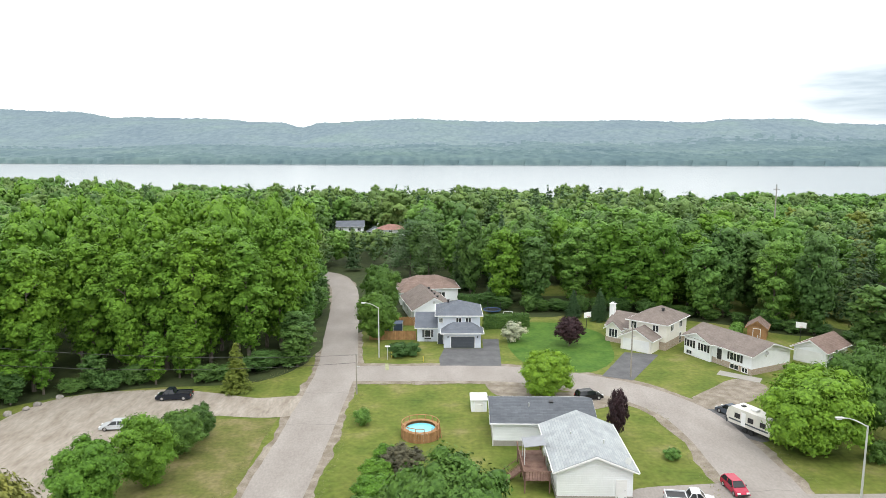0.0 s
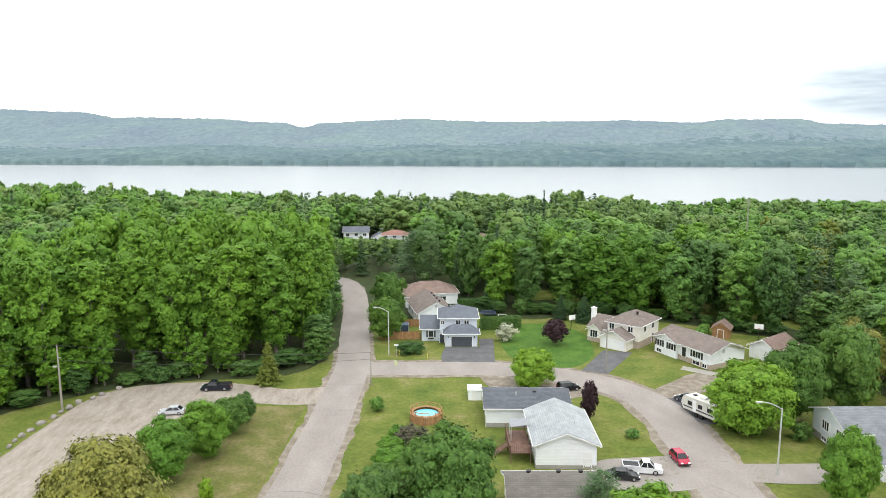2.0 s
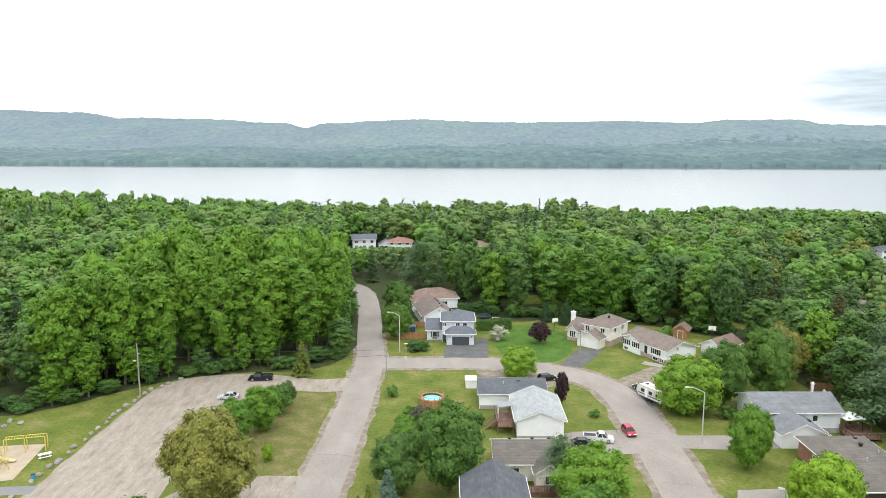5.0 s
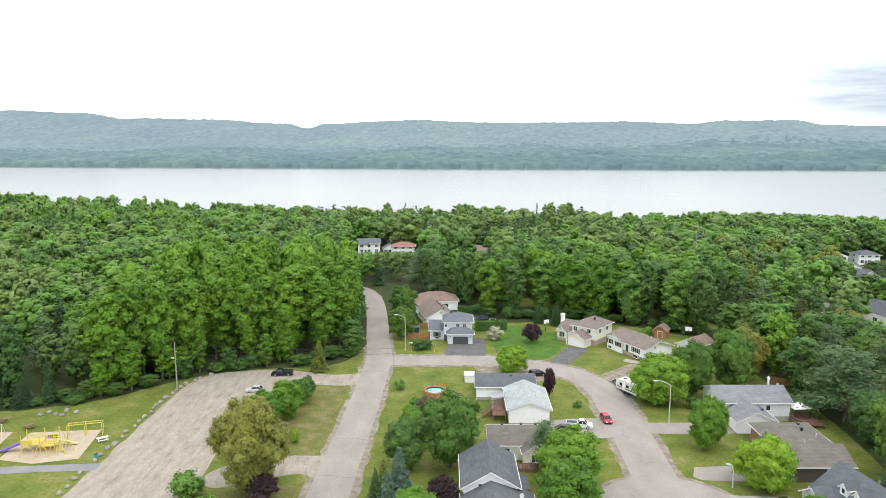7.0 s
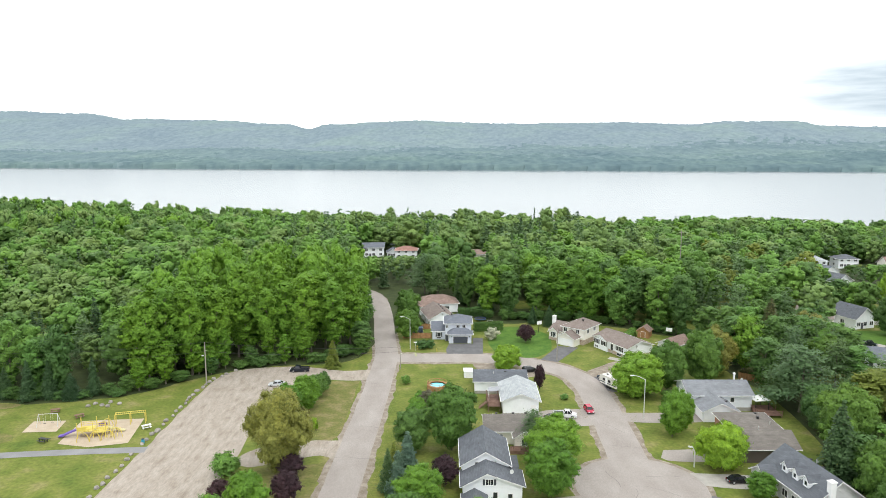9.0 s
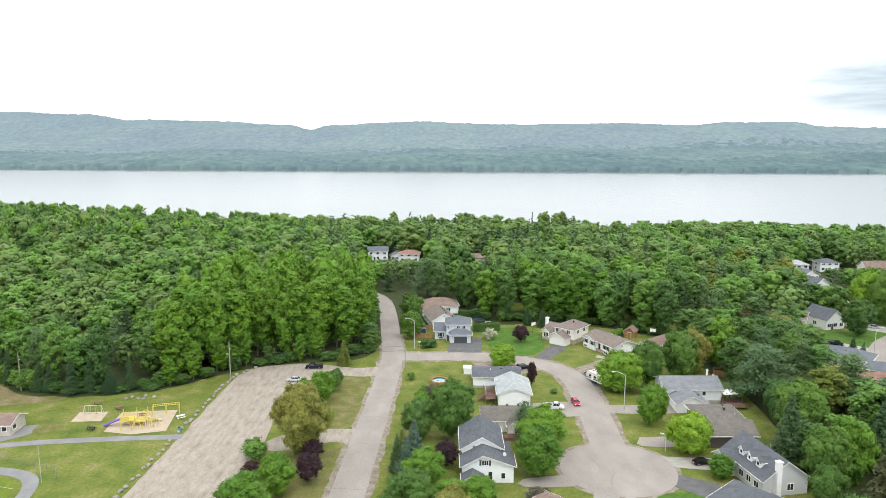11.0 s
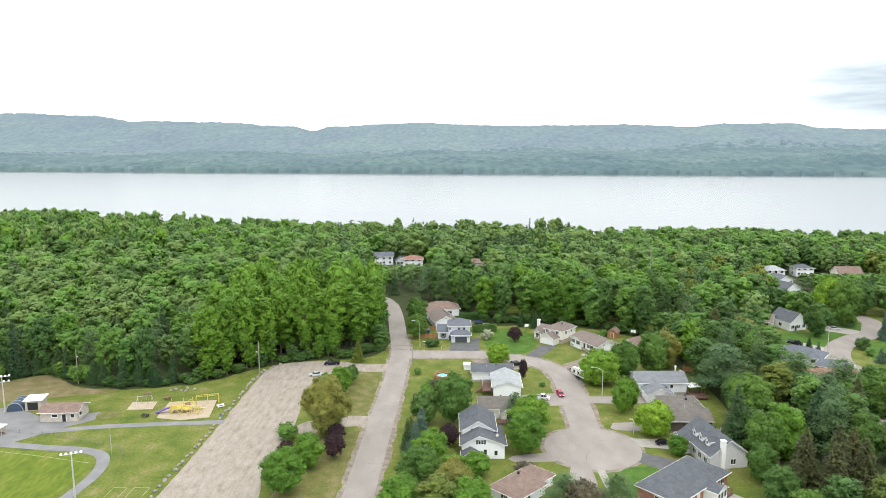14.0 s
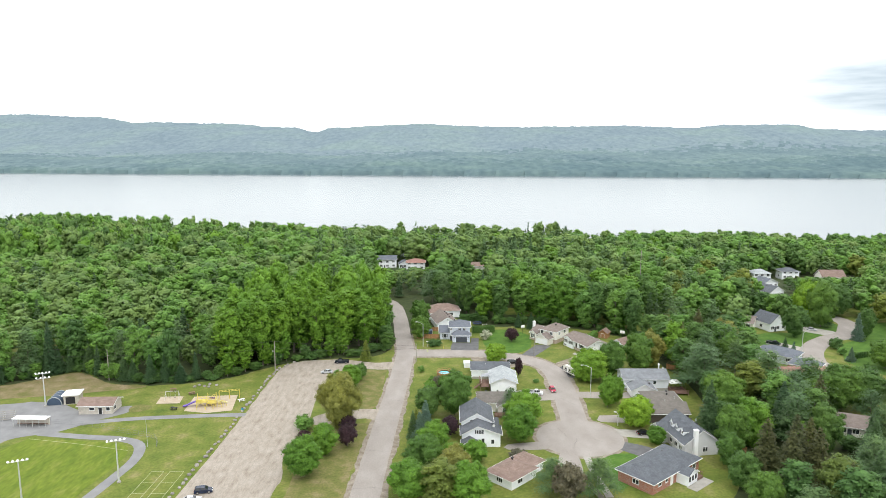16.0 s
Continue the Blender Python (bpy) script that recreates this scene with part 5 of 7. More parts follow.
def pool(x, y):
    o = thing("swimming_pool", "round above-ground pool ringed by a cedar slat fence", "pool", pose(x, y, 0))
    bm = bmesh.new()
    bmesh.ops.create_cone(bm, cap_ends=True, segments=40, radius1=1.95, radius2=1.95, depth=0.9, matrix=pose(0, 0, 0.45))
    part("basin", bm, POOLBLUE, o)
    bm = bmesh.new()
    bmesh.ops.create_circle(bm, cap_ends=True, segments=40, radius=1.93, matrix=pose(0, 0, 0.93))
    wm, n, l, b = nodes_of("pool_water")
    b.inputs["Base Color"].default_value = (0.2, 0.6, 0.72, 1)
    b.inputs["Roughness"].default_value = 0.1
    part("water_surface", bm, wm, o, "clear turquoise water")
    ring = bmesh.new()
    for k in range(20):
        a0, a1 = 6.2832 * k / 20, 6.2832 * (k + 1) / 20
        v = [ring.verts.new((r * math.cos(a), r * math.sin(a), z)) for z in (1.22, 1.28) for r, a in ((1.95, a0), (2.5, a0), (2.5, a1), (1.95, a1))]
        for f in ((0, 1, 2, 3), (7, 6, 5, 4), (0, 4, 5, 1), (2, 6, 7, 3), (1, 5, 6, 2), (3, 7, 4, 0)):
            ring.faces.new([v[j] for j in f])
    part("rim_deck", ring, CEDAR, o)
    slat = from_bm("slat", boxes((-0.13, 0.13, -0.02, 0.02, 0.02, 1.21)), CEDAR)
    for k in range(56):
        a = 6.2832 * k / 56
        s = new("slat", slat)
        s.parent = o
        s.matrix_local = pose(2.48 * math.cos(a), 2.48 * math.sin(a), 0, 0, 0, math.degrees(a) + 90)
    for k in range(14):
        a = 6.2832 * k / 14
        part("rail_post", boxes((2.4 * math.cos(a) - 0.05, 2.4 * math.cos(a) + 0.05, 2.4 * math.sin(a) - 0.05, 2.4 * math.sin(a) + 0.05, 1.28, 1.85)), CEDAR, o)
    rail = bmesh.new()
    for k in range(28):
        if 22 <= k <= 24:
            continue
        a0, a1 = 6.2832 * k / 28, 6.2832 * (k + 1) / 28
        tube(rail, (2.4 * math.cos(a0), 2.4 * math.sin(a0), 1.88), (2.4 * math.cos(a1), 2.4 * math.sin(a1), 1.88), 0.06, 0.06, 5)
    part("rail", rail, CEDAR, o)
    part("ladder", tubes(((2.3, -1.3, 0), (2.0, -1.0, 1.9), 0.05, 0.05), ((2.7, -0.8, 0), (2.4, -0.5, 1.9), 0.05, 0.05)), CEDAR, o)


pool(-2.9, 84.6)


def fence(label, a, b, h, mat, step=0.2):
    a, b = Vector(a), Vector(b)
    ln = (b - a).length
    o = thing("fence", label, "fence", pose(a.x, a.y, ground_z(a.x, a.y), 0, 0, math.degrees(math.atan2(b.y - a.y, b.x - a.x))))
    bd = from_bm("board", boxes((0.01, step - 0.01, -0.02, 0.02, 0.05, h)), mat)
    for k in range(int(ln / step)):
        s = new("board", bd)
        s.parent = o
        s.location = (k * step, 0, rng_f.uniform(-0.02, 0.02))
    for k in range(int(ln / 2.4) + 1):
        part("post", boxes((k * 2.4 - 0.05, k * 2.4 + 0.05, 0.03, 0.13, 0, h + 0.1)), mat, o)
    part("rail", boxes((0, ln, 0.025, 0.07, h * 0.75, h * 0.75 + 0.1)), mat, o)


rng_f = random.Random(5)
fence("orange-brown cedar board fence beside the blue house", (-14, 128.6), (-5.2, 128.6), 1.8, CEDAR)
fence("orange-brown cedar board fence beside the blue house", (-14.5, 140), (-5.6, 139), 1.8, CEDAR)
fence("weathered cedar garden fence under trees", (74, 92), (80, 88), 1.8, CEDAR)
fence("reddish wooden fence behind the garage", (65, 112.2), (70.5, 117), 1.4, DECKWOOD)
fence("dark wooden fence beside the brick house", (30.5, 9), (33, 0), 1.6, POLEWOOD)
fence("reddish wooden fence behind the grey house", (69, 30), (74, 26), 1.8, CEDAR)


def hedge(label, x0, y0, x1, y1, w, h, mat=None):
    """A clipped hedge: a box of leaf clumps over a twiggy core."""
    a, b = Vector((x0, y0)), Vector((x1, y1))
    ln = (b - a).length
    o = thing("hedge", label, "hedge", pose(x0, y0, ground_z(x0, y0), 0, 0, math.degrees(math.atan2(y1 - y0, x1 - x0))))
    part("core", boxes((0.15, ln - 0.15, -w / 2 + 0.2, w / 2 - 0.2, 0, h - 0.25)), LEAF_DARK, o)
    r = np.random.default_rng(int(ln * 10))
    n = int((ln * w + 2 * h * ln) * 60)
    p = np.stack([r.uniform(0, ln, n), r.uniform(-w / 2, w / 2, n), r.uniform(0.05, h, n)], 1)
    side = r.integers(0, 3, n)
    p[:, 2] = np.where(side == 0, h + r.normal(size=n) * 0.09, p[:, 2])
    p[:, 1] = np.where(side == 1, -w / 2 + r.normal(size=n) * 0.08, np.where(side == 2, w / 2 + r.normal(size=n) * 0.08, p[:, 1]))
    nr = r.normal(size=(n, 3)) * 0.5 + np.stack([np.zeros(n), np.where(side == 1, -1.0, np.where(side == 2, 1.0, 0)), np.where(side == 0, 1.0, 0.3)], 1)
    c = new("leaves", leaf_mesh("leaves", leaf_tris(p, nr, 0.24, r), mat or LEAF_DARK))
    c.parent = o


def lamp_post(x, y, h, arm, rot, group="street lamps"):
    o = thing("street_lamp", "tall grey street lamp with curved arm", "street lamp", pose(x, y, 0, 0, 0, rot), group)
    part("pole", tubes(((0, 0, 0), (0, 0, h), 0.13, 0.085)), STEEL, o)
    bm = bmesh.new()
    pts = [Vector((arm * t, 0, h - 0.1 + 0.95 * math.sin(t * 1.57))) for t in (0, 0.25, 0.5, 0.75, 1.0)]
    for p, q in zip(pts, pts[1:]):
        tube(bm, p, q, 0.06, 0.055, 6)
    part("arm", bm, STEEL, o)
    hd = part("lamp_head", boxes((arm - 0.1, arm + 0.75, -0.16, 0.16, h + 0.76, h + 0.94), bevel=0.05), STEEL, o)
    part("lens", boxes((arm + 0.15, arm + 0.65, -0.12, 0.12, h + 0.71, h + 0.758)), LENS, hd)


lamp_post(-11.2, 117.4, 9.0, 2.2, 180)
lamp_post(42.6, 66.3, 9.0, 2.6, 180)
lamp_post(45.6, 43.4, 3.0, 0.5, 150)
lamp_post(127.4, 105.7, 9.0, 2.6, 25)


def utility_pole(x, y, h, arm=True, lamp=False):
    o = thing("utility_pole", "weathered wooden utility pole", "utility pole", pose(x, y, 0), "utility poles")
    part("pole", tubes(((0, 0, 0), (0, 0, h), 0.017 * h, 0.011 * h)), POLEWOOD, o)
    if arm:
        part("insulator", tubes(((0, 0, h), (0, 0, h + 0.3), 0.07, 0.04)), CONCRETE, o)
        part("bracket", boxes((-0.08, 0.5, -0.05, 0.05, h - 1.9, h - 1.8)), STEEL, o)
    if lamp:
        part("lamp", boxes((-0.9, -0.3, -0.15, 0.15, h - 3.4, h - 3.15), bevel=0.06), STEEL, o)
    return o


POLES = [(-60.6, 87.5, 10.8), (-12.9, 99.5, 6.2), (-160, 84, 10.8), (30, 107, 8.6), (82, 99.5, 9.5), (92, 150, 22), (-113.5, 79, 10.5)]
for k, (x, y, h) in enumerate(POLES):
    if k != 5:
        utility_pole(x, y, h, True, k == 0)
tw = thing("radio_mast", "slim grey mast rising above the woods", "mast", pose(91, 190, 0))
part("mast", tubes(((0, 0, 0), (0, 0, 26), 0.22, 0.14)), POLEWOOD, tw)
part("crossarm", boxes((-0.9, 0.9, -0.06, 0.06, 24.6, 24.8)), POLEWOOD, tw)


def wire(a, b, sag, label="thin sagging overhead cable"):
    o = thing("overhead_cable", label, "cable")
    bm = bmesh.new()
    a, b = Vector(a), Vector(b)
    pts = [a.lerp(b, t / 14) - Vector((0, 0, sag * 4 * (t / 14) * (1 - t / 14))) for t in range(15)]
    for p, q in zip(pts, pts[1:]):
        tube(bm, p, q, 0.022, 0.022, 4)
    part("strand", bm, BLACK, o)


for dz in (0.2, -2.2):
    wire((-60.6, 87.5, 10.8 + dz), (-12.9, 99.5, 6.0 + dz * 0.5), 0.9)
    wire((-113.5, 79, 10.5 + dz), (-60.6, 87.5, 10.8 + dz), 0.9)
    wire((-160, 84, 10.8 + dz), (-113.5, 79, 10.5 + dz), 0.9)


def flood(x, y, h, n, rot):
    o = thing("floodlight_mast", "tall pale ball-field floodlight mast", "floodlight", pose(x, y, 0, 0, 0, rot), "floodlights of the ball field")
    part("pole", tubes(((0, 0, -0.1), (0, 0, h), 0.2, 0.12)), STEEL, o)
    part("base", tubes(((0, 0, 0), (0, 0, 0.35), 0.5, 0.45)), CONCRETE, o)
    part("crossarm", boxes((-1.9, 1.9, -0.06, 0.06, h - 0.1, h + 0.05)), STEEL, o)
    for k in range(n):
        u = -1.8 + 3.6 * k / (n - 1)
        bm = bmesh.new()
        bmesh.ops.create_cone(bm, cap_ends=True, segments=12, radius1=0.12, radius2=0.27, depth=0.4, matrix=pose(u, -0.25, h + 0.25, 65, 0, 0))
        part("floodlight", bm, LENS, o)
    return o


flood(-77.9, 10.2, 10.2, 5, 25)
flood(-94.4, 0.2, 10.0, 5, 25)
fb = flood(-121.6, 56.4, 10.2, 5, 25)
part("crossarm", boxes((-1.9, 1.9, -0.06, 0.06, 8.6, 8.75)), STEEL, fb)
for k in range(4):
    bm = bmesh.new()
    bmesh.ops.create_cone(bm, cap_ends=True, segments=12, radius1=0.12, radius2=0.27, depth=0.4, matrix=pose(-1.7 + 1.1 * k, -0.25, 9.0, 65, 0, 0))
    part("floodlight", bm, LENS, fb)


MESHWIRE = plain("dull_fence_wire", (0.2, 0.21, 0.21), 0.6, 0.3)


def chain_fence(points, h):
    o = thing("chain_link_fence", "thin dark chain-link fence round the ball field", "fence")
    line = spline(points, 3.0)
    for p in line:
        part("post", tubes(((p.x, p.y, 0), (p.x, p.y, h), 0.03, 0.03)), MESHWIRE, o)
    for z in (h - 0.03, h * 0.5, 0.1):
        for p, q in zip(line, line[1:]):
            part("rail", tubes(((p.x, p.y, z), (q.x, q.y, z), 0.02, 0.02)), MESHWIRE, o)


chain_fence([(-113, 44), (-100, 41.5), (-88, 37), (-79.5, 34), (-77, 29)], 1.3)
fp = thing("foul_pole", "thin tall pale foul pole", "pole", pose(-79.4, 29.2, 0))
part("pole", tubes(((0, 0, 0), (0, 0, 7.5), 0.06, 0.05)), STEEL, fp)


# ---- playground ----
pl = thing("play_structure", "yellow steel climbing structure with purple slide on sand", "playground", pose(-73.5, 57.5, 0, 0, 0, 12))
for i, (x, y) in enumerate(((-3, -1.5), (-3, 1.5), (0, -1.5), (0, 1.5), (2.4, -1.5), (2.4, 1.5))):
    part("post", tubes(((x, y, 0), (x, y, 3.4), 0.09, 0.09)), YELLOW, pl)
for x0, x1, z in ((-3, 0, 1.5), (0, 2.4, 1.1)):
    part("platform", boxes((x0, x1, -1.5, 1.5, z - 0.1, z)), YELLOW, pl)
    for y in (-1.5, 1.5):
        part("guard_rail", boxes((x0, x1, y - 0.04, y + 0.04, z + 0.85, z + 0.95), (x0, x1, y - 0.04, y + 0.04, z + 0.4, z + 0.5)), YELLOW, pl)
        for k in range(7):
            part("bar", tubes(((x0 + (x1 - x0) * k / 7, y, z), (x0 + (x1 - x0) * k / 7, y, z + 0.9), 0.03, 0.03)), YELLOW, pl)
part("slide", prism([(-3, 1.5), (-3, 1.75), (-4.2, 1.4), (-6.2, 0.6), (-7.0, 0.45), (-7.0, 0.25), (-6.2, 0.3), (-4.2, 1.1)], -0.5, 0.5), PURPLE, pl)
for k in range(6):
    part("climbing_arch", tubes(((2.4 + k * 0.45, -2.2, 0), (2.4 + k * 0.45, -1.4, 1.7 - 0.2 * k), 0.05, 0.05), ((2.4 + k * 0.45, -1.4, 1.7 - 0.2 * k), (2.4 + k * 0.45, 1.2, 1.7 - 0.2 * k), 0.05, 0.05)), YELLOW, pl)
for k, (x, y, rr) in enumerate(((3.2, -3.2, 1.3), (4.6, -2.4, 1.1), (-1.5, -3.4, 1.2), (0.8, -3.8, 1.0), (1.6, 3.2, 1.2))):
    bm = bmesh.new()
    pts = [Vector((x + rr * math.cos(math.pi * j / 8), y + 0.3 * (k % 2), 2.1 * math.sin(math.pi * j / 8))) for j in range(9)]
    for p, q in zip(pts, pts[1:]):
        tube(bm, p, q, 0.07, 0.07, 6)
    part("climbing_hoop", bm, YELLOW, pl)
    for j in (2, 4, 6):
        part("step", tubes(((pts[j].x, pts[j].y, pts[j].z), (pts[j].x, pts[j].y + 0.9, pts[j].z * 0.55), 0.05, 0.05)), YELLOW, pl)
part("panel", boxes((-3.0, -1.2, -1.58, -1.54, 1.7, 2.4)), YELLOW, pl)
part("panel", boxes((0.4, 2.0, 1.54, 1.58, 1.3, 2.0)), PURPLE, pl)
part("slide", prism([(2.4, 1.1), (2.4, 1.3), (3.4, 1.0), (5.0, 0.45), (5.6, 0.35), (5.6, 0.2), (5.0, 0.25), (3.4, 0.8)], 0.4, 1.2), plain("pale_slide_plastic", (0.6, 0.55, 0.3), 0.4), pl)
mb = thing("monkey_bars", "yellow overhead ladder between posts", "playground", pose(-71.5, 62, 0, 0, 0, 15))
for x in (0, 3, 6):
    for y in (0, 1.2):
        part("post", tubes(((x, y, 0), (x, y, 2.5), 0.08, 0.08)), YELLOW, mb)
for y in (0, 1.2):
    part("rail", tubes(((0, y, 2.5), (6, y, 2.5), 0.06, 0.06)), YELLOW, mb)
for k in range(14):
    part("rung", tubes(((0.2 + 0.42 * k, 0, 2.5), (0.2 + 0.42 * k, 1.2, 2.5), 0.035, 0.035)), YELLOW, mb)
sw = thing("swing_set", "grey steel swing frame on sand", "swing", pose(-88, 62, 0, 0, 0, 8))
part("frame", tubes(((0, -1, 0), (0.2, 0, 2.6), 0.06, 0.06), ((0, 1, 0), (0.2, 0, 2.6), 0.06, 0.06), ((4.2, -1, 0), (4, 0, 2.6), 0.06, 0.06), ((4.2, 1, 0), (4, 0, 2.6), 0.06, 0.06), ((0.2, 0, 2.6), (4, 0, 2.6), 0.06, 0.06)), STEEL, sw)
for u in (1.3, 2.8):
    part("swing_seat", boxes((u - 0.25, u + 0.25, -0.1, 0.1, 0.5, 0.55)), BLACK, sw)
    part("chain", tubes(((u - 0.22, 0, 0.55), (u - 0.22, 0, 2.6), 0.015, 0.015), ((u + 0.22, 0, 0.55), (u + 0.22, 0, 2.6), 0.015, 0.015)), STEEL, sw)


def picnic_table(x, y, rot, mat, label):
    o = thing("picnic_table", label, "picnic table", pose(x, y, 0.03, 0, 0, rot), "picnic tables in the park")
    part("tabletop", boxes((-0.95, 0.95, -0.38, 0.38, 0.7, 0.76)), mat, o)
    for s in (-1, 1):
        part("bench", boxes((-0.95, 0.95, s * 0.75 - 0.14, s * 0.75 + 0.14, 0.42, 0.47)), mat, o)
        part("leg", boxes((s * 0.7 - 0.05, s * 0.7 + 0.05, -0.8, 0.8, 0.36, 0.42), (s * 0.7 - 0.05, s * 0.7 + 0.05, -0.35, -0.25, 0, 0.7), (s * 0.7 - 0.05, s * 0.7 + 0.05, 0.25, 0.35, 0, 0.7)), mat, o)


picnic_table(-64.3, 60.8, 35, LENS, "pale picnic table on park grass")
picnic_table(-88.5, 69.5, 20, DECKWOOD, "brown picnic table on park grass")
picnic_table(-81.5, 66.5, 40, DECKWOOD, "brown picnic table on park grass")
picnic_table(-82.3, 54, -20, BLACK, "dark picnic table on park grass")
bin_ = thing("litter_bin", "blue park litter bin", "litter bin", pose(-61.9, 53.5, 0))
part("drum", tubes(((0, 0, 0), (0, 0, 0.9), 0.32, 0.32)), TEAL, bin_)
part("lid", tubes(((0, 0, 0.9), (0, 0, 1.02), 0.34, 0.2)), BLACK, bin_)


# ---- boulders along the lot ----
def boulder(seed, s):
    r = random.Random(seed)
    bm = bmesh.new()
    bmesh.ops.create_icosphere(bm, subdivisions=2, radius=1.0)
    for v in bm.verts:
        v.co *= 1 + 0.35 * noise.noise(v.co * 1.1 + Vector((seed * 3.1, 0, 0)))
        v.co.z = max(v.co.z * 0.72, -0.3)
    me = from_bm("boulder", bm, ROCK)
    return me


rock_meshes = [boulder(k, 1) for k in range(5)]
rock_line = spline([(-56.5, 97.5), (-60, 91), (-61.3, 80), (-61.5, 55), (-62, 30), (-63, 5), (-64, -20)], 2.2)
for k, p in enumerate(rock_line):
    if 49 < p.y < 52:
        continue
    b = new("boulder", rock_meshes[k % 5])
    s = rng_f.uniform(0.36, 0.55)
    b.matrix_world = Matrix.LocRotScale((p.x + rng_f.uniform(-0.4, 0.4), p.y + rng_f.uniform(-0.5, 0.5), 0.15), Euler((0, 0, rng_f.uniform(0, 6))), (s * rng_f.uniform(0.8, 1.4), s, s * rng_f.uniform(1.05, 1.4)))
    tagged(b, "rough grey boulder edging the gravel lot", "boulder", "boulders along the lot")
for k, (x, y) in enumerate(((-80, 73.5), (-82, 74.5), (-78.5, 73), (-83, 73), (-76.5, 74.5), (-79, 75.5))):
    b = new("boulder", rock_meshes[k % 5])
    b.matrix_world = Matrix.LocRotScale((x, y, 0.15), Euler((0, 0, k)), (0.55, 0.5, 0.55))
    tagged(b, "rough grey boulder in the park grass", "boulder", "boulders in the park")

# ---- hedges ----
hedge("long clipped dark green cedar hedge", 3.5, 158, 14, 156, 2.4, 2.4)
hedge("clipped dark green hedge behind the blue house", 8.2, 137, 17.5, 138.5, 2.0, 2.6)
hedge("clipped green hedge behind the bungalow", 53, 124, 58, 133, 1.8, 2.2, LEAF_MID)

# trampolines and garden things
def trampoline(x, y, rot, label):
    o = thing("trampoline", label, "trampoline", pose(x, y, 0, 0, 0, rot))
    bm = bmesh.new()
    bmesh.ops.create_cone(bm, cap_ends=True, segments=28, radius1=1.7, radius2=1.7, depth=0.04, matrix=pose(0, 0, 0.85))
    part("mat", bm, BLACK, o)
    bm = bmesh.new()
    for k in range(24):
        a0, a1 = 6.2832 * k / 24, 6.2832 * (k + 1) / 24
        tube(bm, (1.85 * math.cos(a0), 1.85 * math.sin(a0), 0.88), (1.85 * math.cos(a1), 1.85 * math.sin(a1), 0.88), 0.14, 0.14, 5)
    part("pad", bm, plain("dark_blue_pad", (0.03, 0.07, 0.16), 0.5), o)
    for k in range(6):
        a = 6.2832 * k / 6
        part("leg", tubes(((1.85 * math.cos(a), 1.85 * math.sin(a), 0), (1.85 * math.cos(a), 1.85 * math.sin(a), 2.6), 0.035, 0.035)), BLACK, o)


trampoline(10.8, 149.5, 0, "round black trampoline with blue pad")
trampoline(83.0, 60.5, 0, "round trampoline with teal pad under trees")
fr = thing("trampoline", "dark netted trampoline in the fenced yard", "trampoline", pose(-11.6, 133.5, 0))
part("net", boxes((0, 3.6, 0, 2.6, 0.5, 1.9)), TARP, fr)
for x in (0, 1.8, 3.6):
    part("post", tubes(((x, -0.08, 0), (x, -0.08, 2.3), 0.09, 0.09)), STEEL, fr)
sw2 = thing("garden_swing", "pale garden swing frame", "swing", pose(12.5, 143, 0))
part("frame", tubes(((0, -0.8, 0), (0.3, 0, 2), 0.06, 0.06), ((0, 0.8, 0), (0.3, 0, 2), 0.06, 0.06), ((2.4, -0.8, 0), (2.1, 0, 2), 0.06, 0.06), ((2.4, 0.8, 0), (2.1, 0, 2), 0.06, 0.06), ((0.3, 0, 2), (2.1, 0, 2), 0.05, 0.05)), STEEL, sw2)
part("seat", boxes((0.6, 1.8, -0.2, 0.2, 0.4, 0.5)), STEEL, sw2)
gz = thing("gazebo", "white canopy gazebo on a wooden deck", "gazebo", pose(68.4, 69.4, 0.6, 0, 0, 8))
part("canopy", hip_bm(0, 3.2, 0, 3.2, 2.2, 0.7, 0.2), WHITE, gz)
for x in (0, 3.1):
    for y in (0, 3.1):
        part("post", boxes((x, x + 0.1, y, y + 0.1, 0, 2.2)), BLACK, gz)
deck("low orange-brown deck with railing", 67.8, 66.6, 5.4, 6.4, 0.6, 0)
bb = thing("basketball_hoop", "basketball hoop with white backboard on pole", "basketball hoop", pose(28.6, 135.5, 0, 0, 0, 30))
part("pole", tubes(((0, 0, 0), (0, -0.3, 3.2), 0.07, 0.06)), BLACK, bb)
part("backboard", boxes((-0.9, 0.9, -0.45, -0.38, 2.7, 3.8)), WHITE, bb)
part("hoop", tubes(((-0.22, -0.5, 2.95), (0.22, -0.5, 2.95), 0.02, 0.02), ((-0.22, -0.9, 2.95), (0.22, -0.9, 2.95), 0.02, 0.02), ((-0.22, -0.5, 2.95), (-0.22, -0.9, 2.95), 0.02, 0.02), ((0.22, -0.5, 2.95), (0.22, -0.9, 2.95), 0.02, 0.02)), REDLENS, bb)
bb2 = copy_thing(bb, pose(67.5, 127.5, 0, 0, 0, -25))
sg = thing("street_sign", "small street sign on a steel post", "sign", pose(-9.6, 116.2, 0))
part("post", tubes(((0, 0, 0), (0, 0, 2.6), 0.04, 0.04)), STEEL, sg)
part("sign_plate", boxes((-0.45, 0.45, -0.05, -0.04, 2.35, 2.6)), WHITE, sg)
pm = thing("guy_post", "short yellow guard post in grass", "post", pose(-3.4, 115.3, 0))
part("stake", tubes(((0, 0, 0), (0, 0, 1.0), 0.09, 0.09)), YELLOW, pm)
pm2 = copy_thing(pm, pose(-9.0, 117.6, 0))


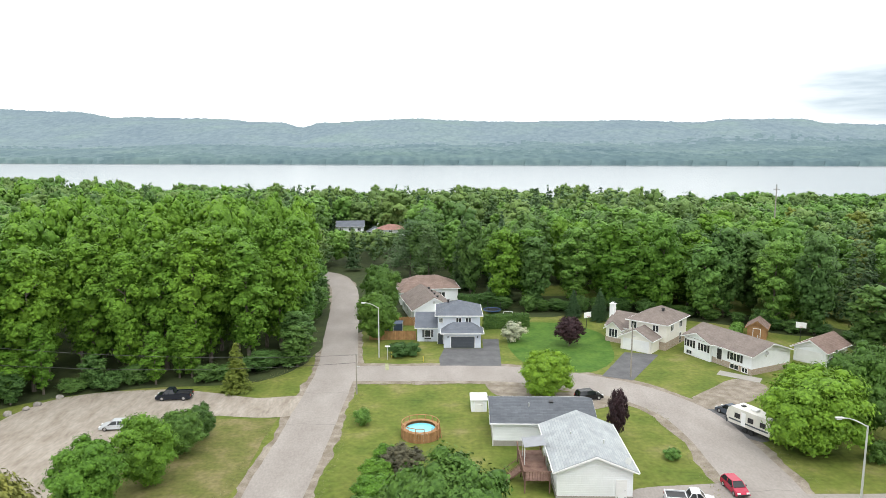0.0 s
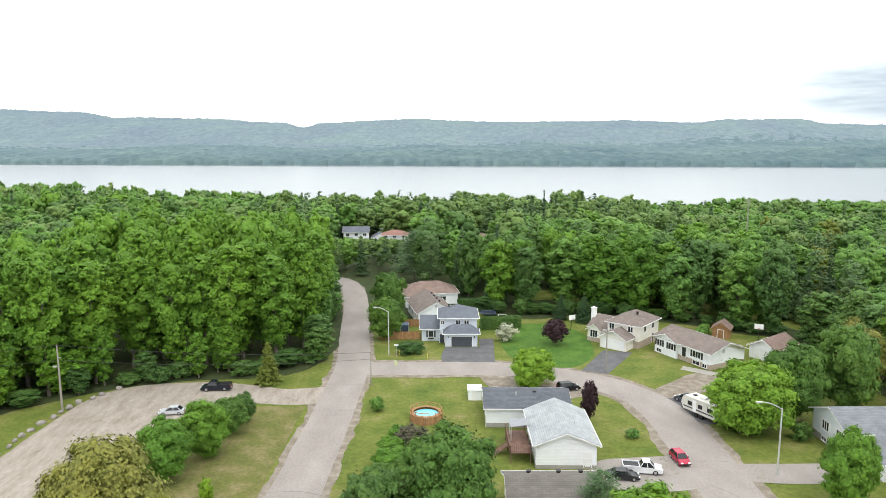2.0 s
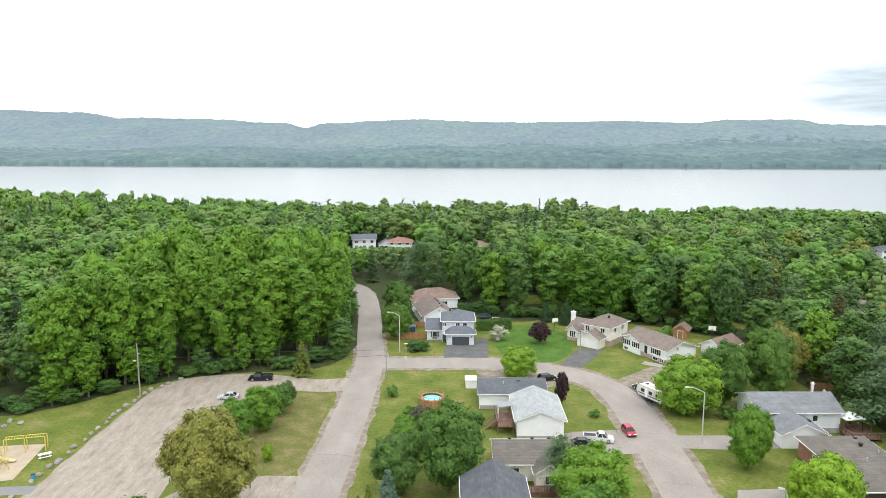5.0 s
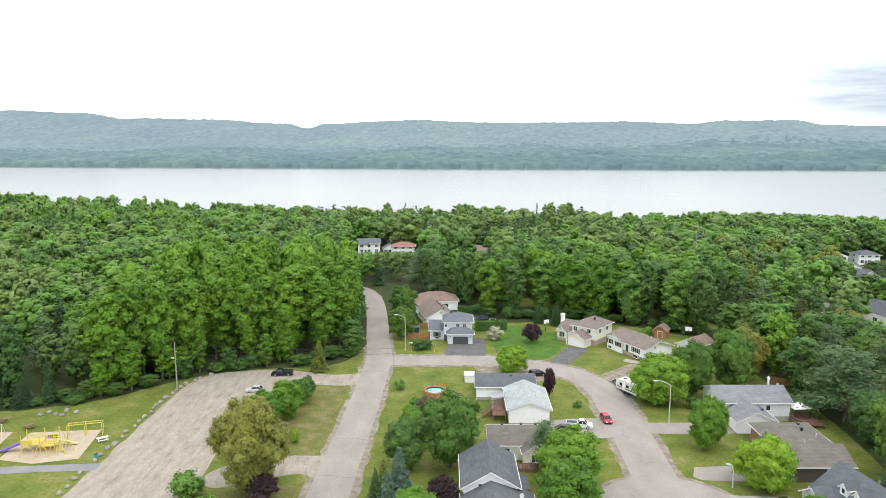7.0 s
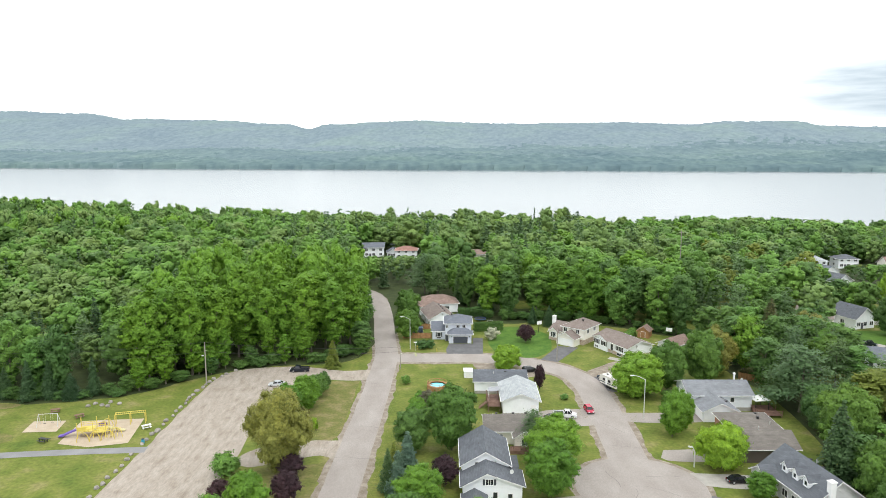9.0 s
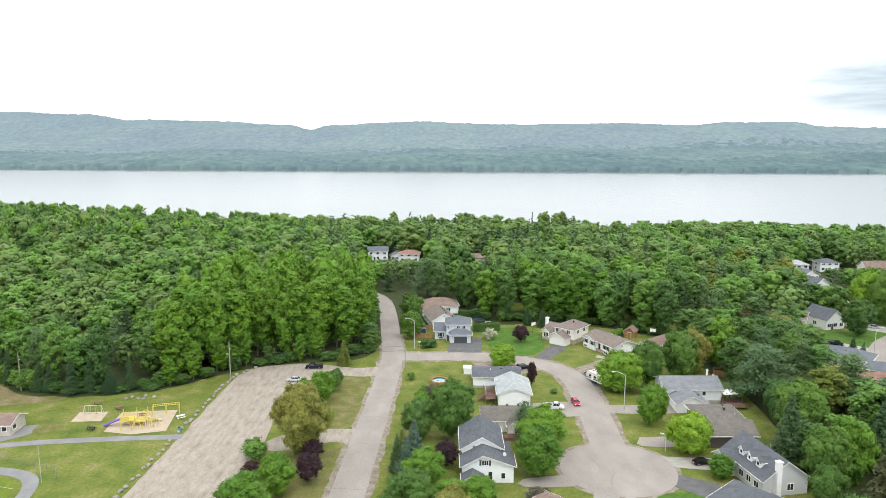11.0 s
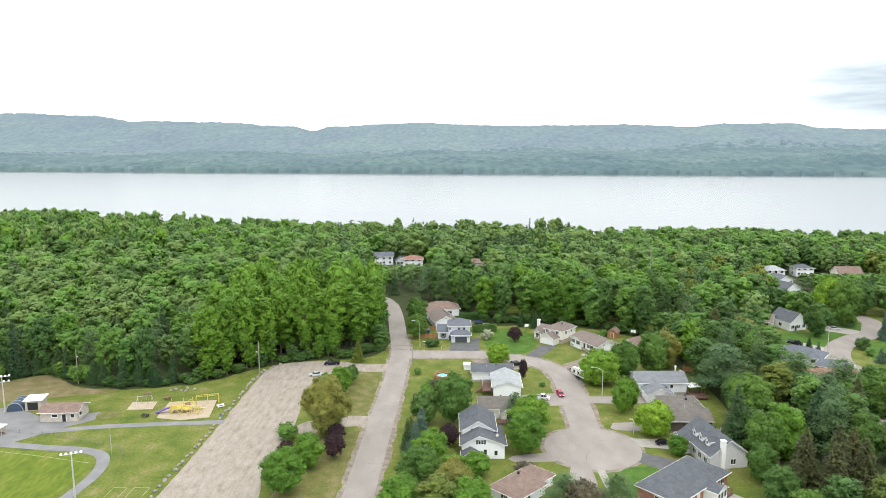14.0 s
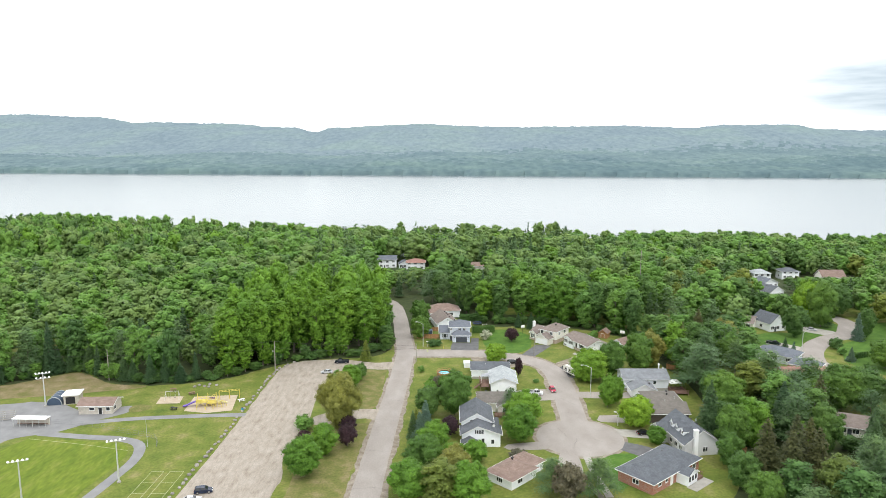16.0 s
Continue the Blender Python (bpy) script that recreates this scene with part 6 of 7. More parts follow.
# ---- vehicles ----
def car(kind, colour, x, y, rot, label, group=""):
    """A vehicle that faces along its own x axis: body, glasshouse, four wheels, lights."""
    paint = bpy.data.materials.get("paint_" + label[:12]) or plain("paint_" + label[:12], colour, 0.25, 0.1, 0.08)
    L, W, belt, roof = {"sedan": (4.6, 1.8, 0.88, 1.43), "suv": (4.6, 1.85, 1.02, 1.68), "pickup": (5.8, 1.98, 1.12, 1.86), "hatch": (4.2, 1.75, 0.92, 1.5)}[kind]
    o = thing({"pickup": "pickup_truck"}.get(kind, "car"), label, {"pickup": "pickup truck"}.get(kind, "car"), pose(x, y, 0.06, 0, 0, rot) @ Matrix.Diagonal((0.87, 0.87, 0.87, 1)), group)
    h = L / 2
    hood = belt - 0.04
    prof = [(-h, 0.35), (-h + 0.05, belt - 0.1), (-h + 0.25, belt), (h * 0.38, belt), (h * 0.55, hood), (h - 0.35, hood - 0.14), (h - 0.02, hood - 0.35), (h, 0.35), (h - 0.15, 0.24), (-h + 0.15, 0.24)]
    bm = prism(prof, -W / 2, W / 2, "y")
    bmesh.ops.bevel(bm, geom=[e for e in bm.edges if abs(e.verts[0].co.y - e.verts[1].co.y) < 0.01 and e.verts[0].co.z > 0.5 and e.verts[1].co.z > 0.5], offset=0.09, segments=2, affect="EDGES")
    body = part("body", bm, paint, o)
    if kind == "pickup":
        cab = (-0.35, 1.75, 0.05, 1.05)
    elif kind == "sedan":
        cab = (-1.75, 1.05, -1.05, 0.35)
    elif kind == "suv":
        cab = (-2.2, 1.15, -1.85, 0.45)
    else:
        cab = (-2.0, 1.05, -1.5, 0.4)
    a, b, c, d = cab
    gb = bmesh.new()
    v = [gb.verts.new(p) for p in ((a, -W / 2 + 0.06, belt), (b, -W / 2 + 0.06, belt), (b, W / 2 - 0.06, belt), (a, W / 2 - 0.06, belt), (c, -W / 2 + 0.25, roof - 0.05), (d, -W / 2 + 0.25, roof - 0.05), (d, W / 2 - 0.25, roof - 0.05), (c, W / 2 - 0.25, roof - 0.05))]
    for f in ((0, 3, 2, 1), (4, 5, 6, 7), (0, 1, 5, 4), (1, 2, 6, 5), (2, 3, 7, 6), (3, 0, 4, 7)):
        gb.faces.new([v[k] for k in f])
    part("cab_glass", gb, CARGLASS, o)
    part("roof", boxes((c - 0.06, d + 0.06, -W / 2 + 0.23, W / 2 - 0.23, roof - 0.06, roof), bevel=0.03), paint, o)
    for s in (-1, 1):
        for p, q in (((a, belt), (c, roof - 0.05)), ((b, belt), (d, roof - 0.05)), (((a + b) / 2, belt), ((c + d) / 2, roof - 0.05))):
            part("pillar", tubes(((p[0], s * (W / 2 - 0.06), p[1]), (q[0], s * (W / 2 - 0.24), q[1]), 0.05, 0.05)), paint, o)
    if kind == "pickup":
        part("cargo_bed", boxes((-h + 0.15, -0.5, -W / 2 + 0.12, W / 2 - 0.12, belt - 0.02, belt + 0.012)), BLACK, o)
        part("bed_side", boxes((-h + 0.02, -0.38, -W / 2, -W / 2 + 0.1, belt - 0.1, belt + 0.16), (-h + 0.02, -0.38, W / 2 - 0.1, W / 2, belt - 0.1, belt + 0.16), (-h + 0.02, -h + 0.12, -W / 2 + 0.1, W / 2 - 0.1, belt - 0.1, belt + 0.16)), paint, o)
    wr = 0.4 if kind in ("pickup", "suv") else 0.33
    for wx in (-h + L * 0.2, h - L * 0.19):
        for s in (-1, 1):
            ty = part("tyre", tubes(((wx, s * (W / 2 - 0.2), wr - 0.05), (wx, s * (W / 2 + 0.02), wr - 0.05), wr, wr)), RUBBER, o)
            part("rim", tubes(((wx, s * (W / 2 + 0.0), wr - 0.05), (wx, s * (W / 2 + 0.035), wr - 0.05), wr * 0.62, wr * 0.55)), CHROME, ty)
    for s in (-1, 1):
        part("headlight", boxes((h - 0.16, h + 0.01, s * (W / 2 - 0.3) - 0.2, s * (W / 2 - 0.3) + 0.2, hood - 0.34, hood - 0.2)), LENS, o)
        part("tail_light", boxes((-h - 0.012, -h + 0.1, s * (W / 2 - 0.22) - 0.14, s * (W / 2 - 0.22) + 0.14, belt - 0.32, belt - 0.12)), REDLENS, o)
        part("mirror", boxes((b - 0.35, b - 0.18, s * (W / 2 + 0.08) - 0.08, s * (W / 2 + 0.08) + 0.08, belt + 0.02, belt + 0.18)), BLACK, o)
    part("bumper", boxes((h - 0.06, h + 0.05, -W / 2 + 0.1, W / 2 - 0.1, 0.33, 0.5)), BLACK, o)
    part("bumper", boxes((-h - 0.05, -h + 0.06, -W / 2 + 0.1, W / 2 - 0.1, 0.33, 0.5)), BLACK, o)
    part("number_plate", boxes((-h - 0.065, -h - 0.052, -0.25, 0.25, 0.52, 0.64)), WHITE, o)
    return o


car("pickup", (0.012, 0.016, 0.026), -39.4, 97.6, 184, "black crew-cab pickup truck on the gravel lot")
car("sedan", (0.6, 0.62, 0.65), -42.9, 86.8, 186, "silver sedan parked on the gravel lot")
car("suv", (0.012, 0.013, 0.016), 21.3, 97.4, 16, "black crossover parked on the gravel bay")
car("hatch", (0.42, 0.025, 0.06), 31.4, 70.2, -84, "red hatchback parked at the road's edge")
car("pickup", (0.75, 0.76, 0.78), 25.5, 67.2, -8, "white pickup truck on the driveway")
car("sedan", (0.02, 0.022, 0.025), 22.6, 65.4, -6, "dark sedan on the shaded driveway")
car("sedan", (0.3, 0.03, 0.05), 18.2, 64.6, 0, "dark red car beside the house")
car("suv", (0.07, 0.085, 0.11), 39.6, 91.4, 118, "dark grey crossover beside the trailer")
car("sedan", (0.012, 0.012, 0.014), 51.4, 37.6, 8, "black sedan on the concrete driveway")
car("suv", (0.02, 0.03, 0.06), -56.6, 5.6, 14, "dark blue estate car on the gravel lot")
car("sedan", (0.55, 0.57, 0.6), -57.8, 1.6, 14, "silver car on the gravel lot")
car("pickup", (0.02, 0.025, 0.03), 124.5, 121.5, -40, "black pickup truck on a concrete driveway")
car("pickup", (0.012, 0.012, 0.014), 121.5, 96.5, -10, "black pickup truck beside the brick house")
car("sedan", (0.55, 0.56, 0.58), 149.5, 141.5, -35, "silver car parked by the street")
car("hatch", (0.34, 0.025, 0.045), 52.5, 48.4, 0, "red car beneath the lime tree")

rv = thing("travel_trailer", "white travel trailer with dark windows and stripe", "trailer", pose(40.1, 85.4, 0.06, 0, 0, 118))
part("body", prism([(-3.2, 0.75), (-3.3, 1.5), (-3.1, 2.75), (-2.8, 2.95), (2.6, 2.95), (3.1, 2.6), (3.35, 1.6), (2.9, 0.75)], -1.2, 1.2), plain("cream_fibreglass", (0.7, 0.68, 0.62), 0.4), rv)
part("stripe", boxes((-3.0, 2.9, -1.215, -1.203, 1.15, 1.35), (-3.0, 2.9, 1.203, 1.215, 1.15, 1.35)), DARKDOOR, rv)
for x in (-2.2, -0.4, 1.6):
    for s in (-1, 1):
        part("window", boxes((x - 0.42, x + 0.42, s * 1.21 - 0.02, s * 1.21 + 0.02, 1.6, 2.25)), CARGLASS, rv)
part("door", boxes((0.35, 1.0, 1.19, 1.23, 0.85, 2.6)), WHITE, rv)
for x in (-0.5, 0.4):
    for s in (-1, 1):
        part("tyre", tubes(((x, s * 0.95, 0.33), (x, s * 1.18, 0.33), 0.35, 0.35)), RUBBER, rv)
part("air_conditioner", boxes((-0.6, 0.4, -0.4, 0.4, 2.955, 3.25), bevel=0.08), WHITE, rv)
part("roof_hatch", boxes((1.4, 1.9, -0.25, 0.25, 2.955, 3.08)), BLACK, rv)
part("hitch", tubes(((2.9, 0, 0.65), (4.5, 0, 0.55), 0.07, 0.07), ((4.2, 0, 0), (4.2, 0, 0.6), 0.06, 0.06)), BLACK, rv)
# kind: height, crown base, crown radius, leaf count, leaf size, material, label
TREES = {
    "tall": (24, 0.8, 4.6, 4200, 0.4, LEAF_GROVE, "tall bright green hardwood tree at the wood's edge"),
    "tall_b": (24, 2.4, 4.2, 4200, 0.4, LEAF_GROVE, "tall slender bright green hardwood tree"),
    "tall_c": (24, 0.8, 4.8, 4200, 0.4, LEAF_MID, "tall full-crowned green hardwood tree"),
    "mid": (16, 0.5, 4.4, 3200, 0.38, LEAF_MID, "mid-green forest hardwood tree"),
    "mid_b": (16, 0.3, 4.0, 3200, 0.38, LEAF_DARK, "dark green forest hardwood tree"),
    "mid_c": (16, 0.8, 4.4, 3200, 0.38, LEAF_OLIVE, "olive green forest hardwood tree"),
    "mid_d": (16, 0.5, 4.2, 3200, 0.38, LEAF_BRIGHT, "fresh green forest hardwood tree"),
    "yard": (10, 0.6, 5, 11000, 0.26, LEAF_YARD, "round-crowned green garden tree"),
    "yard_dark": (10, 0.5, 4.6, 11000, 0.26, LEAF_DARK, "dense dark green garden tree"),
    "yard_bright": (10, 0.4, 4.6, 11000, 0.26, LEAF_BRIGHT, "dense bright green maple tree"),
    "yard_lime": (8, 0.5, 5, 11000, 0.26, LEAF_LIME, "lime green spreading garden tree"),
    "yard_olive": (13, 0.5, 6.6, 20000, 0.29, LEAF_RUSSET, "large olive-brown tree beside the parking lot"),
    "yard_purple": (5, 0.8, 2.5, 3500, 0.2, LEAF_PURPLE, "dark purple-leaved ornamental tree"),
    "smoke": (5, 0.4, 3.0, 3500, 0.22, LEAF_SMOKE, "grey-brown twiggy garden shrub"),
    "bush": (2.4, 0.1, 1.6, 2000, 0.16, LEAF_MID, "rounded green shrub in grass"),
    "bush_dark": (2.4, 0.1, 1.7, 2000, 0.16, LEAF_DARK, "clipped dark green shrub"),
    "bush_lime": (2.4, 0.1, 1.6, 2000, 0.16, LEAF_LIME, "bright lime green shrub"),
    "blossom": (3.4, 0.2, 2.4, 2000, 0.18, BLOSSOM, "white flowering shrub in grass"),
}
CONIFERS = {
    "spruce": (14, 0.8, 3.2, NEEDLE_DARK, "dark green pointed spruce tree"),
    "spruce_blue": (9, 0.3, 2.8, NEEDLE_BLUE, "blue-green spruce with dense boughs"),
    "spruce_brown": (13, 0.6, 4.2, NEEDLE_BROWN, "brownish half-bare spruce tree"),
    "cedar": (7, 0.2, 1.7, LEAF_OLIVE, "yellowish green narrow cedar tree"),
}
MADE = {}


def build_tree(kind):
    r = np.random.default_rng(sum(map(ord, kind)))
    if kind in TREES:
        h, base, rad, n, leaf, mat, label = TREES[kind]
        ob = thing("shrub" if h < 4 or kind == "smoke" else "tree", label, "shrub" if h < 4 or kind == "smoke" else "tree")
        if kind.startswith(("tall", "mid")):
            v, shell = broadleaf(r, h, base, rad, 26, 5, n, leaf, 1, 0.55)
        else:
            v, shell = broadleaf(r, h, base, rad, 22 if h > 4 else 12, 5, n, leaf, 2 if h > 7 else 1, 0.45)
        part("trunk", trunk_bm(h, max(base, h * 0.15), 0.02 * h ** 0.95 + 0.02, r, 5, rad * 0.5), BARK, ob)
    elif kind == "pine":
        ob = thing("tree", "tall dark green white pine with layered boughs", "tree")
        v, shell = pine_verts(r, 17, 3, 5.5, 5200, 0.36)
        mat = NEEDLE
        part("trunk", trunk_bm(17, 3, 0.28, r, 6, 2.5), BARK, ob)
    else:
        h, base, rad, mat, label = CONIFERS[kind]
        ob = thing("tree", label, "tree")
        v, shell = conifer_verts(r, h, base, rad, int(h * 2.2), 40, 0.38 if h > 8 else 0.28), None
        part("trunk", trunk_bm(h, 1.0, 0.016 * h, r, 0), BARK, ob)
    c = new("crown", leaf_mesh("crown", v, mat, shell))
    c.parent = ob
    return ob


HEIGHTS = {**{k: v[0] for k, v in TREES.items()}, **{k: v[0] for k, v in CONIFERS.items()}, "pine": 17}
RADII = {**{k: v[2] for k, v in TREES.items()}, **{k: v[2] for k, v in CONIFERS.items()}, "pine": 5.5}


def plant(kind, x, y, h, radius=None, group=""):
    """A tree of that kind, h metres high."""
    sz = h / HEIGHTS[kind]
    sx = (radius / RADII[kind]) if radius else sz
    m = Matrix.LocRotScale((x, y, ground_z(x, y)), Euler((0, 0, rng.uniform(0, 6.28))), (sx, sx, sz))
    if kind not in MADE:
        MADE[kind] = build_tree(kind)
        MADE[kind].matrix_world = m
        made = MADE[kind]
    else:
        made = copy_thing(MADE[kind], m)
        # the matrix carries the whole scale
        made.matrix_basis = m
    if group:
        tagged(made, group=group)
    return made


def along(pts, x):
    for (x0, y0), (x1, y1) in zip(pts, pts[1:]):
        if min(x0, x1) <= x <= max(x0, x1):
            return y0 + (y1 - y0) * (x - x0) / (x1 - x0)
    return pts[0][1] if abs(x - pts[0][0]) < abs(x - pts[-1][0]) else pts[-1][1]


def street_x(y):
    return along([(b, a) for a, b in MAIN], y)


# garden trees: kind, x, y, height, crown radius
for row in (
    ("yard", -12.6, 129, 9, 4.2), ("yard", -13.4, 148, 11, 4.6), ("yard_purple", 23.3, 124.5, 5.2, 2.7), ("yard_lime", 15.2, 99.3, 6.2, 4.2), ("blossom", 13.4, 127.5, 3.6, 2.6),
    ("bush_dark", -7.8, 118.5, 2.4, 2.4), ("bush_dark", -5.8, 118.8, 2.3, 2.0), ("yard_purple", 22.0, 83.5, 6.2, 1.35), ("bush", -10.8, 88, 2.2, 1.3), ("bush", 27.2, 78, 1.2, 1.2),
    ("yard", 0.4, 50.5, 13, 5.4), ("yard_dark", -7.2, 50, 8.6, 4.0), ("smoke", -4.4, 73.5, 3.4, 2.5), ("yard_bright", -6.6, 75, 3.0, 1.9), ("yard_bright", -7.4, 71, 3.0, 2.2), ("yard_bright", -7.0, 66.5, 3.4, 2.6), ("yard", -7.6, 61, 4, 2.8), ("yard", -4.5, 62, 4, 2.8),
    ("spruce_blue", -7.6, 38.2, 9.2, 2.9), ("spruce", -10.8, 34, 8, 2.0), ("cedar", -10.2, 40, 6.5, 1.6), ("yard_bright", -5.2, 28.2, 7.6, 4.2), ("yard_purple", -0.9, 36, 5.4, 2.5), ("spruce_blue", -9, 33, 8, 2.6),
    ("yard", -7, 14, 10, 5), ("yard_olive", 0, 9, 9, 5), ("yard_bright", 5, 21, 5.5, 3.4), ("yard_bright", 0, 20, 5.5, 3.6), ("yard_bright", -10, 3, 9, 5), ("mid_c", -3, 0, 11, 5), ("yard_bright", 3, 0, 10, 5), ("smoke", 16, 22, 2.6, 2.6),
    ("yard_bright", 17.3, 32.5, 10.2, 4.7), ("yard_bright", 19.3, 43.4, 9.9, 5.5), ("pine", 16.5, 52, 8, 3.2), ("yard_bright", 45.9, 57, 10, 3.1), ("yard_bright", 48.9, 60, 8.4, 2.6),
    ("yard_lime", 50.6, 43, 8.2, 5), ("yard_bright", 52.8, 31.5, 5, 2.6), ("yard_lime", 44.6, 80.2, 9.8, 6.5), ("yard", 53.4, 84, 12, 4.8), ("yard", 62.8, 87, 14, 5.2), ("yard_olive", 69, 95, 12.2, 5.4), ("mid_d", 78, 98, 16, 4.4), ("mid_b", 77, 84, 14, 4.4),
    ("bush_dark", 51, 77, 2.6, 1.7), ("yard_olive", -31.4, 41.6, 15.4, 6.3), ("yard", -31.6, 79, 5.4, 2.9), ("yard_dark", -30.6, 83.5, 4.6, 1.8), ("yard_bright", -32.4, 71.5, 8.0, 3.6), ("yard_bright", -35.4, 64.5, 8.2, 3.7),
    ("yard_bright", -32.6, 24.4, 8.2, 3.6), ("yard_bright", -35.6, 13.5, 10, 4.8), ("yard_purple", -27.6, 29.6, 5.6, 2.7), ("yard_purple", -28.8, 39, 4.2, 2.4), ("yard_purple", -39, 31, 3.4, 2.2), ("bush_lime", -28.5, 60, 2.6, 1.0),
    ("cedar", -31.2, 101, 7.5, 2.2), ("bush", -41, 40, 4, 3), ("pine", 32, 5, 9, 4.5), ("smoke", 25, 3, 8, 4), ("pine", 22, 7, 8, 4), ("spruce", 33, 143, 7, 2.2), ("spruce", 28, 146, 6, 2.0),
    ("pine", 78.5, 70, 15.5, 7.6), ("yard", 76, 47.5, 14, 6.2), ("mid_c", 90, 62, 13, 5.5), ("pine", 97, 66, 15, 7), ("pine", 104, 56, 16, 7), ("mid_b", 72, 36, 10, 4.2), ("mid_c", 79, -6, 15, 5), ("spruce", 88, -4, 15, 4.5),
    ("yard_dark", 137.5, 131.5, 13, 5), ("yard", 156, 147, 19, 7), ("yard_lime", 152, 152, 18, 6.5), ("spruce_blue", 160, 127, 11, 2.8), ("yard_dark", 165.5, 131, 12, 3.6), ("bush_dark", 145, 115.5, 4.2, 2.8), ("bush", 143.5, 108.5, 2.6, 1.8), ("spruce_blue", 142.5, 100.6, 5.2, 1.9), ("yard", 150, 93, 10, 6), ("spruce", 122.5, 108.4, 6.5, 2),
    ("spruce_blue", 125.8, 108.4, 5, 1.4), ("bush", 122, 138, 2.5, 2.4), ("mid_b", 136.5, 160, 13, 5), ("mid_b", 131, 165, 13, 4.6), ("yard", 105, 56, 12, 6), ("yard", 112.7, 55, 13.5, 7), ("yard_dark", 121, 56.5, 12.5, 6.5),
):
    plant(*row)
for k in range(9):
    plant("bush_dark", 145.4 + 1.1 * k, 103.2 + 0.35 * k, 2.4, 0.6, "clipped shrubs in a row")

# lower growth in front of houses that stand behind trees: near y, x range there, lowest visible height, slope of view
SIGHT = [(302, -54, -10, -2.6, 0.155), (286, 6, 24, -0.5, 0.16), (254, 168, 236, 0.5, 0.19), (203, 156, 184, 2, 0.22), (133, 117, 144, 0.5, 0.27), (93, 105, 128, 1.5, 0.33), (36, 101, 114, 1.0, 0.4)]


def sight(x, y):
    """The greatest height that leaves the view to the houses behind free."""
    best = 99.0
    for yh, x0, x1, z, slope in SIGHT:
        s = (y + 140) / (yh + 140)
        if y < yh + 2 and y > yh - 115 and x0 < x / s < x1:
            best = min(best, z + slope * (yh - y) - ground_z(x, y))
    return best


# ---- the woods: single trees where they stand near ----
FRONT_L = [(-24, 117), (-31, 107), (-47, 104), (-57, 100), (-65, 93.5), (-73, 85), (-82, 79.5), (-92, 77), (-100, 76), (-112, 78), (-126, 89), (-134, 85.5), (-146, 76), (-200, 72)]
FRONT_R = [(-14, 186), (-6, 180), (2, 168), (12, 152), (20, 149), (33, 152), (54, 145), (68, 134), (76, 129), (84, 122)]


def jittered(x0, x1, y0, y1, step):
    for i in range(int((x1 - x0) / step)):
        for j in range(int((y1 - y0) / step)):
            yield x0 + (i + rng.uniform(0.12, 0.88)) * step, y0 + (j + 0.5 * (i % 2) + rng.uniform(0.0, 0.7)) * step


def pick(names):
    return names[int(rng.integers(len(names)))]


for x, y in jittered(-84, -22, 80, 152, 6.6):
    if along(FRONT_L, x) + 2.5 < y < along(FRONT_L, x) + 21 and x < street_x(y) - 5.0:
        inner = min((y - along(FRONT_L, x)) / 30, 1)
        h = (22.5 + 4.0 * inner) * rng.uniform(0.9, 1.06) * (1.0 if x > -76 else 0.92)
        plant(pick(("tall", "tall_b", "tall", "tall_b")), x, y, h, 3.9 * rng.uniform(0.9, 1.15), "hardwoods at the edge of the wood")
for x, y in jittered(-185, -84, 74, 150, 6.4):
    if along(FRONT_L, x) + 0.5 < y < along(FRONT_L, x) + 11:
        kind = pick(("tall_c", "mid", "mid_b", "tall_c", "mid_d", "mid_b", "pine", "spruce", "mid"))
        plant(kind, x, y, rng.uniform(13.5, 19.5), 4.0 * rng.uniform(0.85, 1.2) if kind != "spruce" else 3.0, "mixed trees of the wood")
for x, y in jittered(-14, 84, 128, 196, 6.6):
    f = along(FRONT_R, x)
    if y > f + 1 and y < f + 14 and x > street_x(y) + 8:
        if x < 16 and y > 160:
            kind = pick(("spruce", "pine", "spruce", "mid_b"))
        else:
            kind = pick(("mid", "tall_c", "mid_d", "mid_b", "tall", "mid_d"))
        rad = 3.6 if kind == "spruce" else 4.5 * rng.uniform(0.85, 1.2)
        plant(kind, x, y, rng.uniform(15, 21.5), rad, "mixed trees of the wood")
YARDS = [(148, 141, 7), (140, 130, 8), (152, 138, 7), (126, 122, 8), (121, 112, 7), (151, 112, 9), (160, 120, 10), (146, 100, 8), (170, 130, 9), (160, 155, 5), (124, 100, 6), (124, 86, 6), (178, 240, 7), (166, 190, 5), (176, 226, 5)]
NEXT_LINE = spline(NEXT, 4.0)[:-4]


def open_ground(x, y):
    """House plots, gardens and the street, kept clear of trees."""
    for row in FAR_HOUSES:
        c, q = math.cos(math.radians(row[2])), math.sin(math.radians(row[2]))
        u, v = (x - row[0]) * c + (y - row[1]) * q, -(x - row[0]) * q + (y - row[1]) * c
        if -4 < u < row[3] + 4 and -5.5 < v < row[4] + 3:
            return True
    return any((x - a) ** 2 + (y - b) ** 2 < c * c for a, b, c in YARDS) or any((x - p.x) ** 2 + (y - p.y) ** 2 < 64 for p in NEXT_LINE)


for x, y in jittered(66, 150, -22, 128, 7.9):
    if x > (78 + 4 * math.sin(y * 0.1) if y > 38 else 66) and not open_ground(x, y) and not (x < 92 and 44 < y < 84) and not (x < 100 and 0 < y < 34) and not (x > 128 and y > 88) and (x < 100 or y < 50):
        kind = pick(("mid", "mid_b", "mid_b", "pine", "mid_b", "pine", "mid_b", "spruce", "spruce_brown"))
        h = min(rng.uniform(10, 16), sight(x, y))
        if h > 2:
            plant(kind, x, y, h, 4.6 * rng.uniform(0.85, 1.2) * min(1, h / 9), "mixed trees behind the gardens")

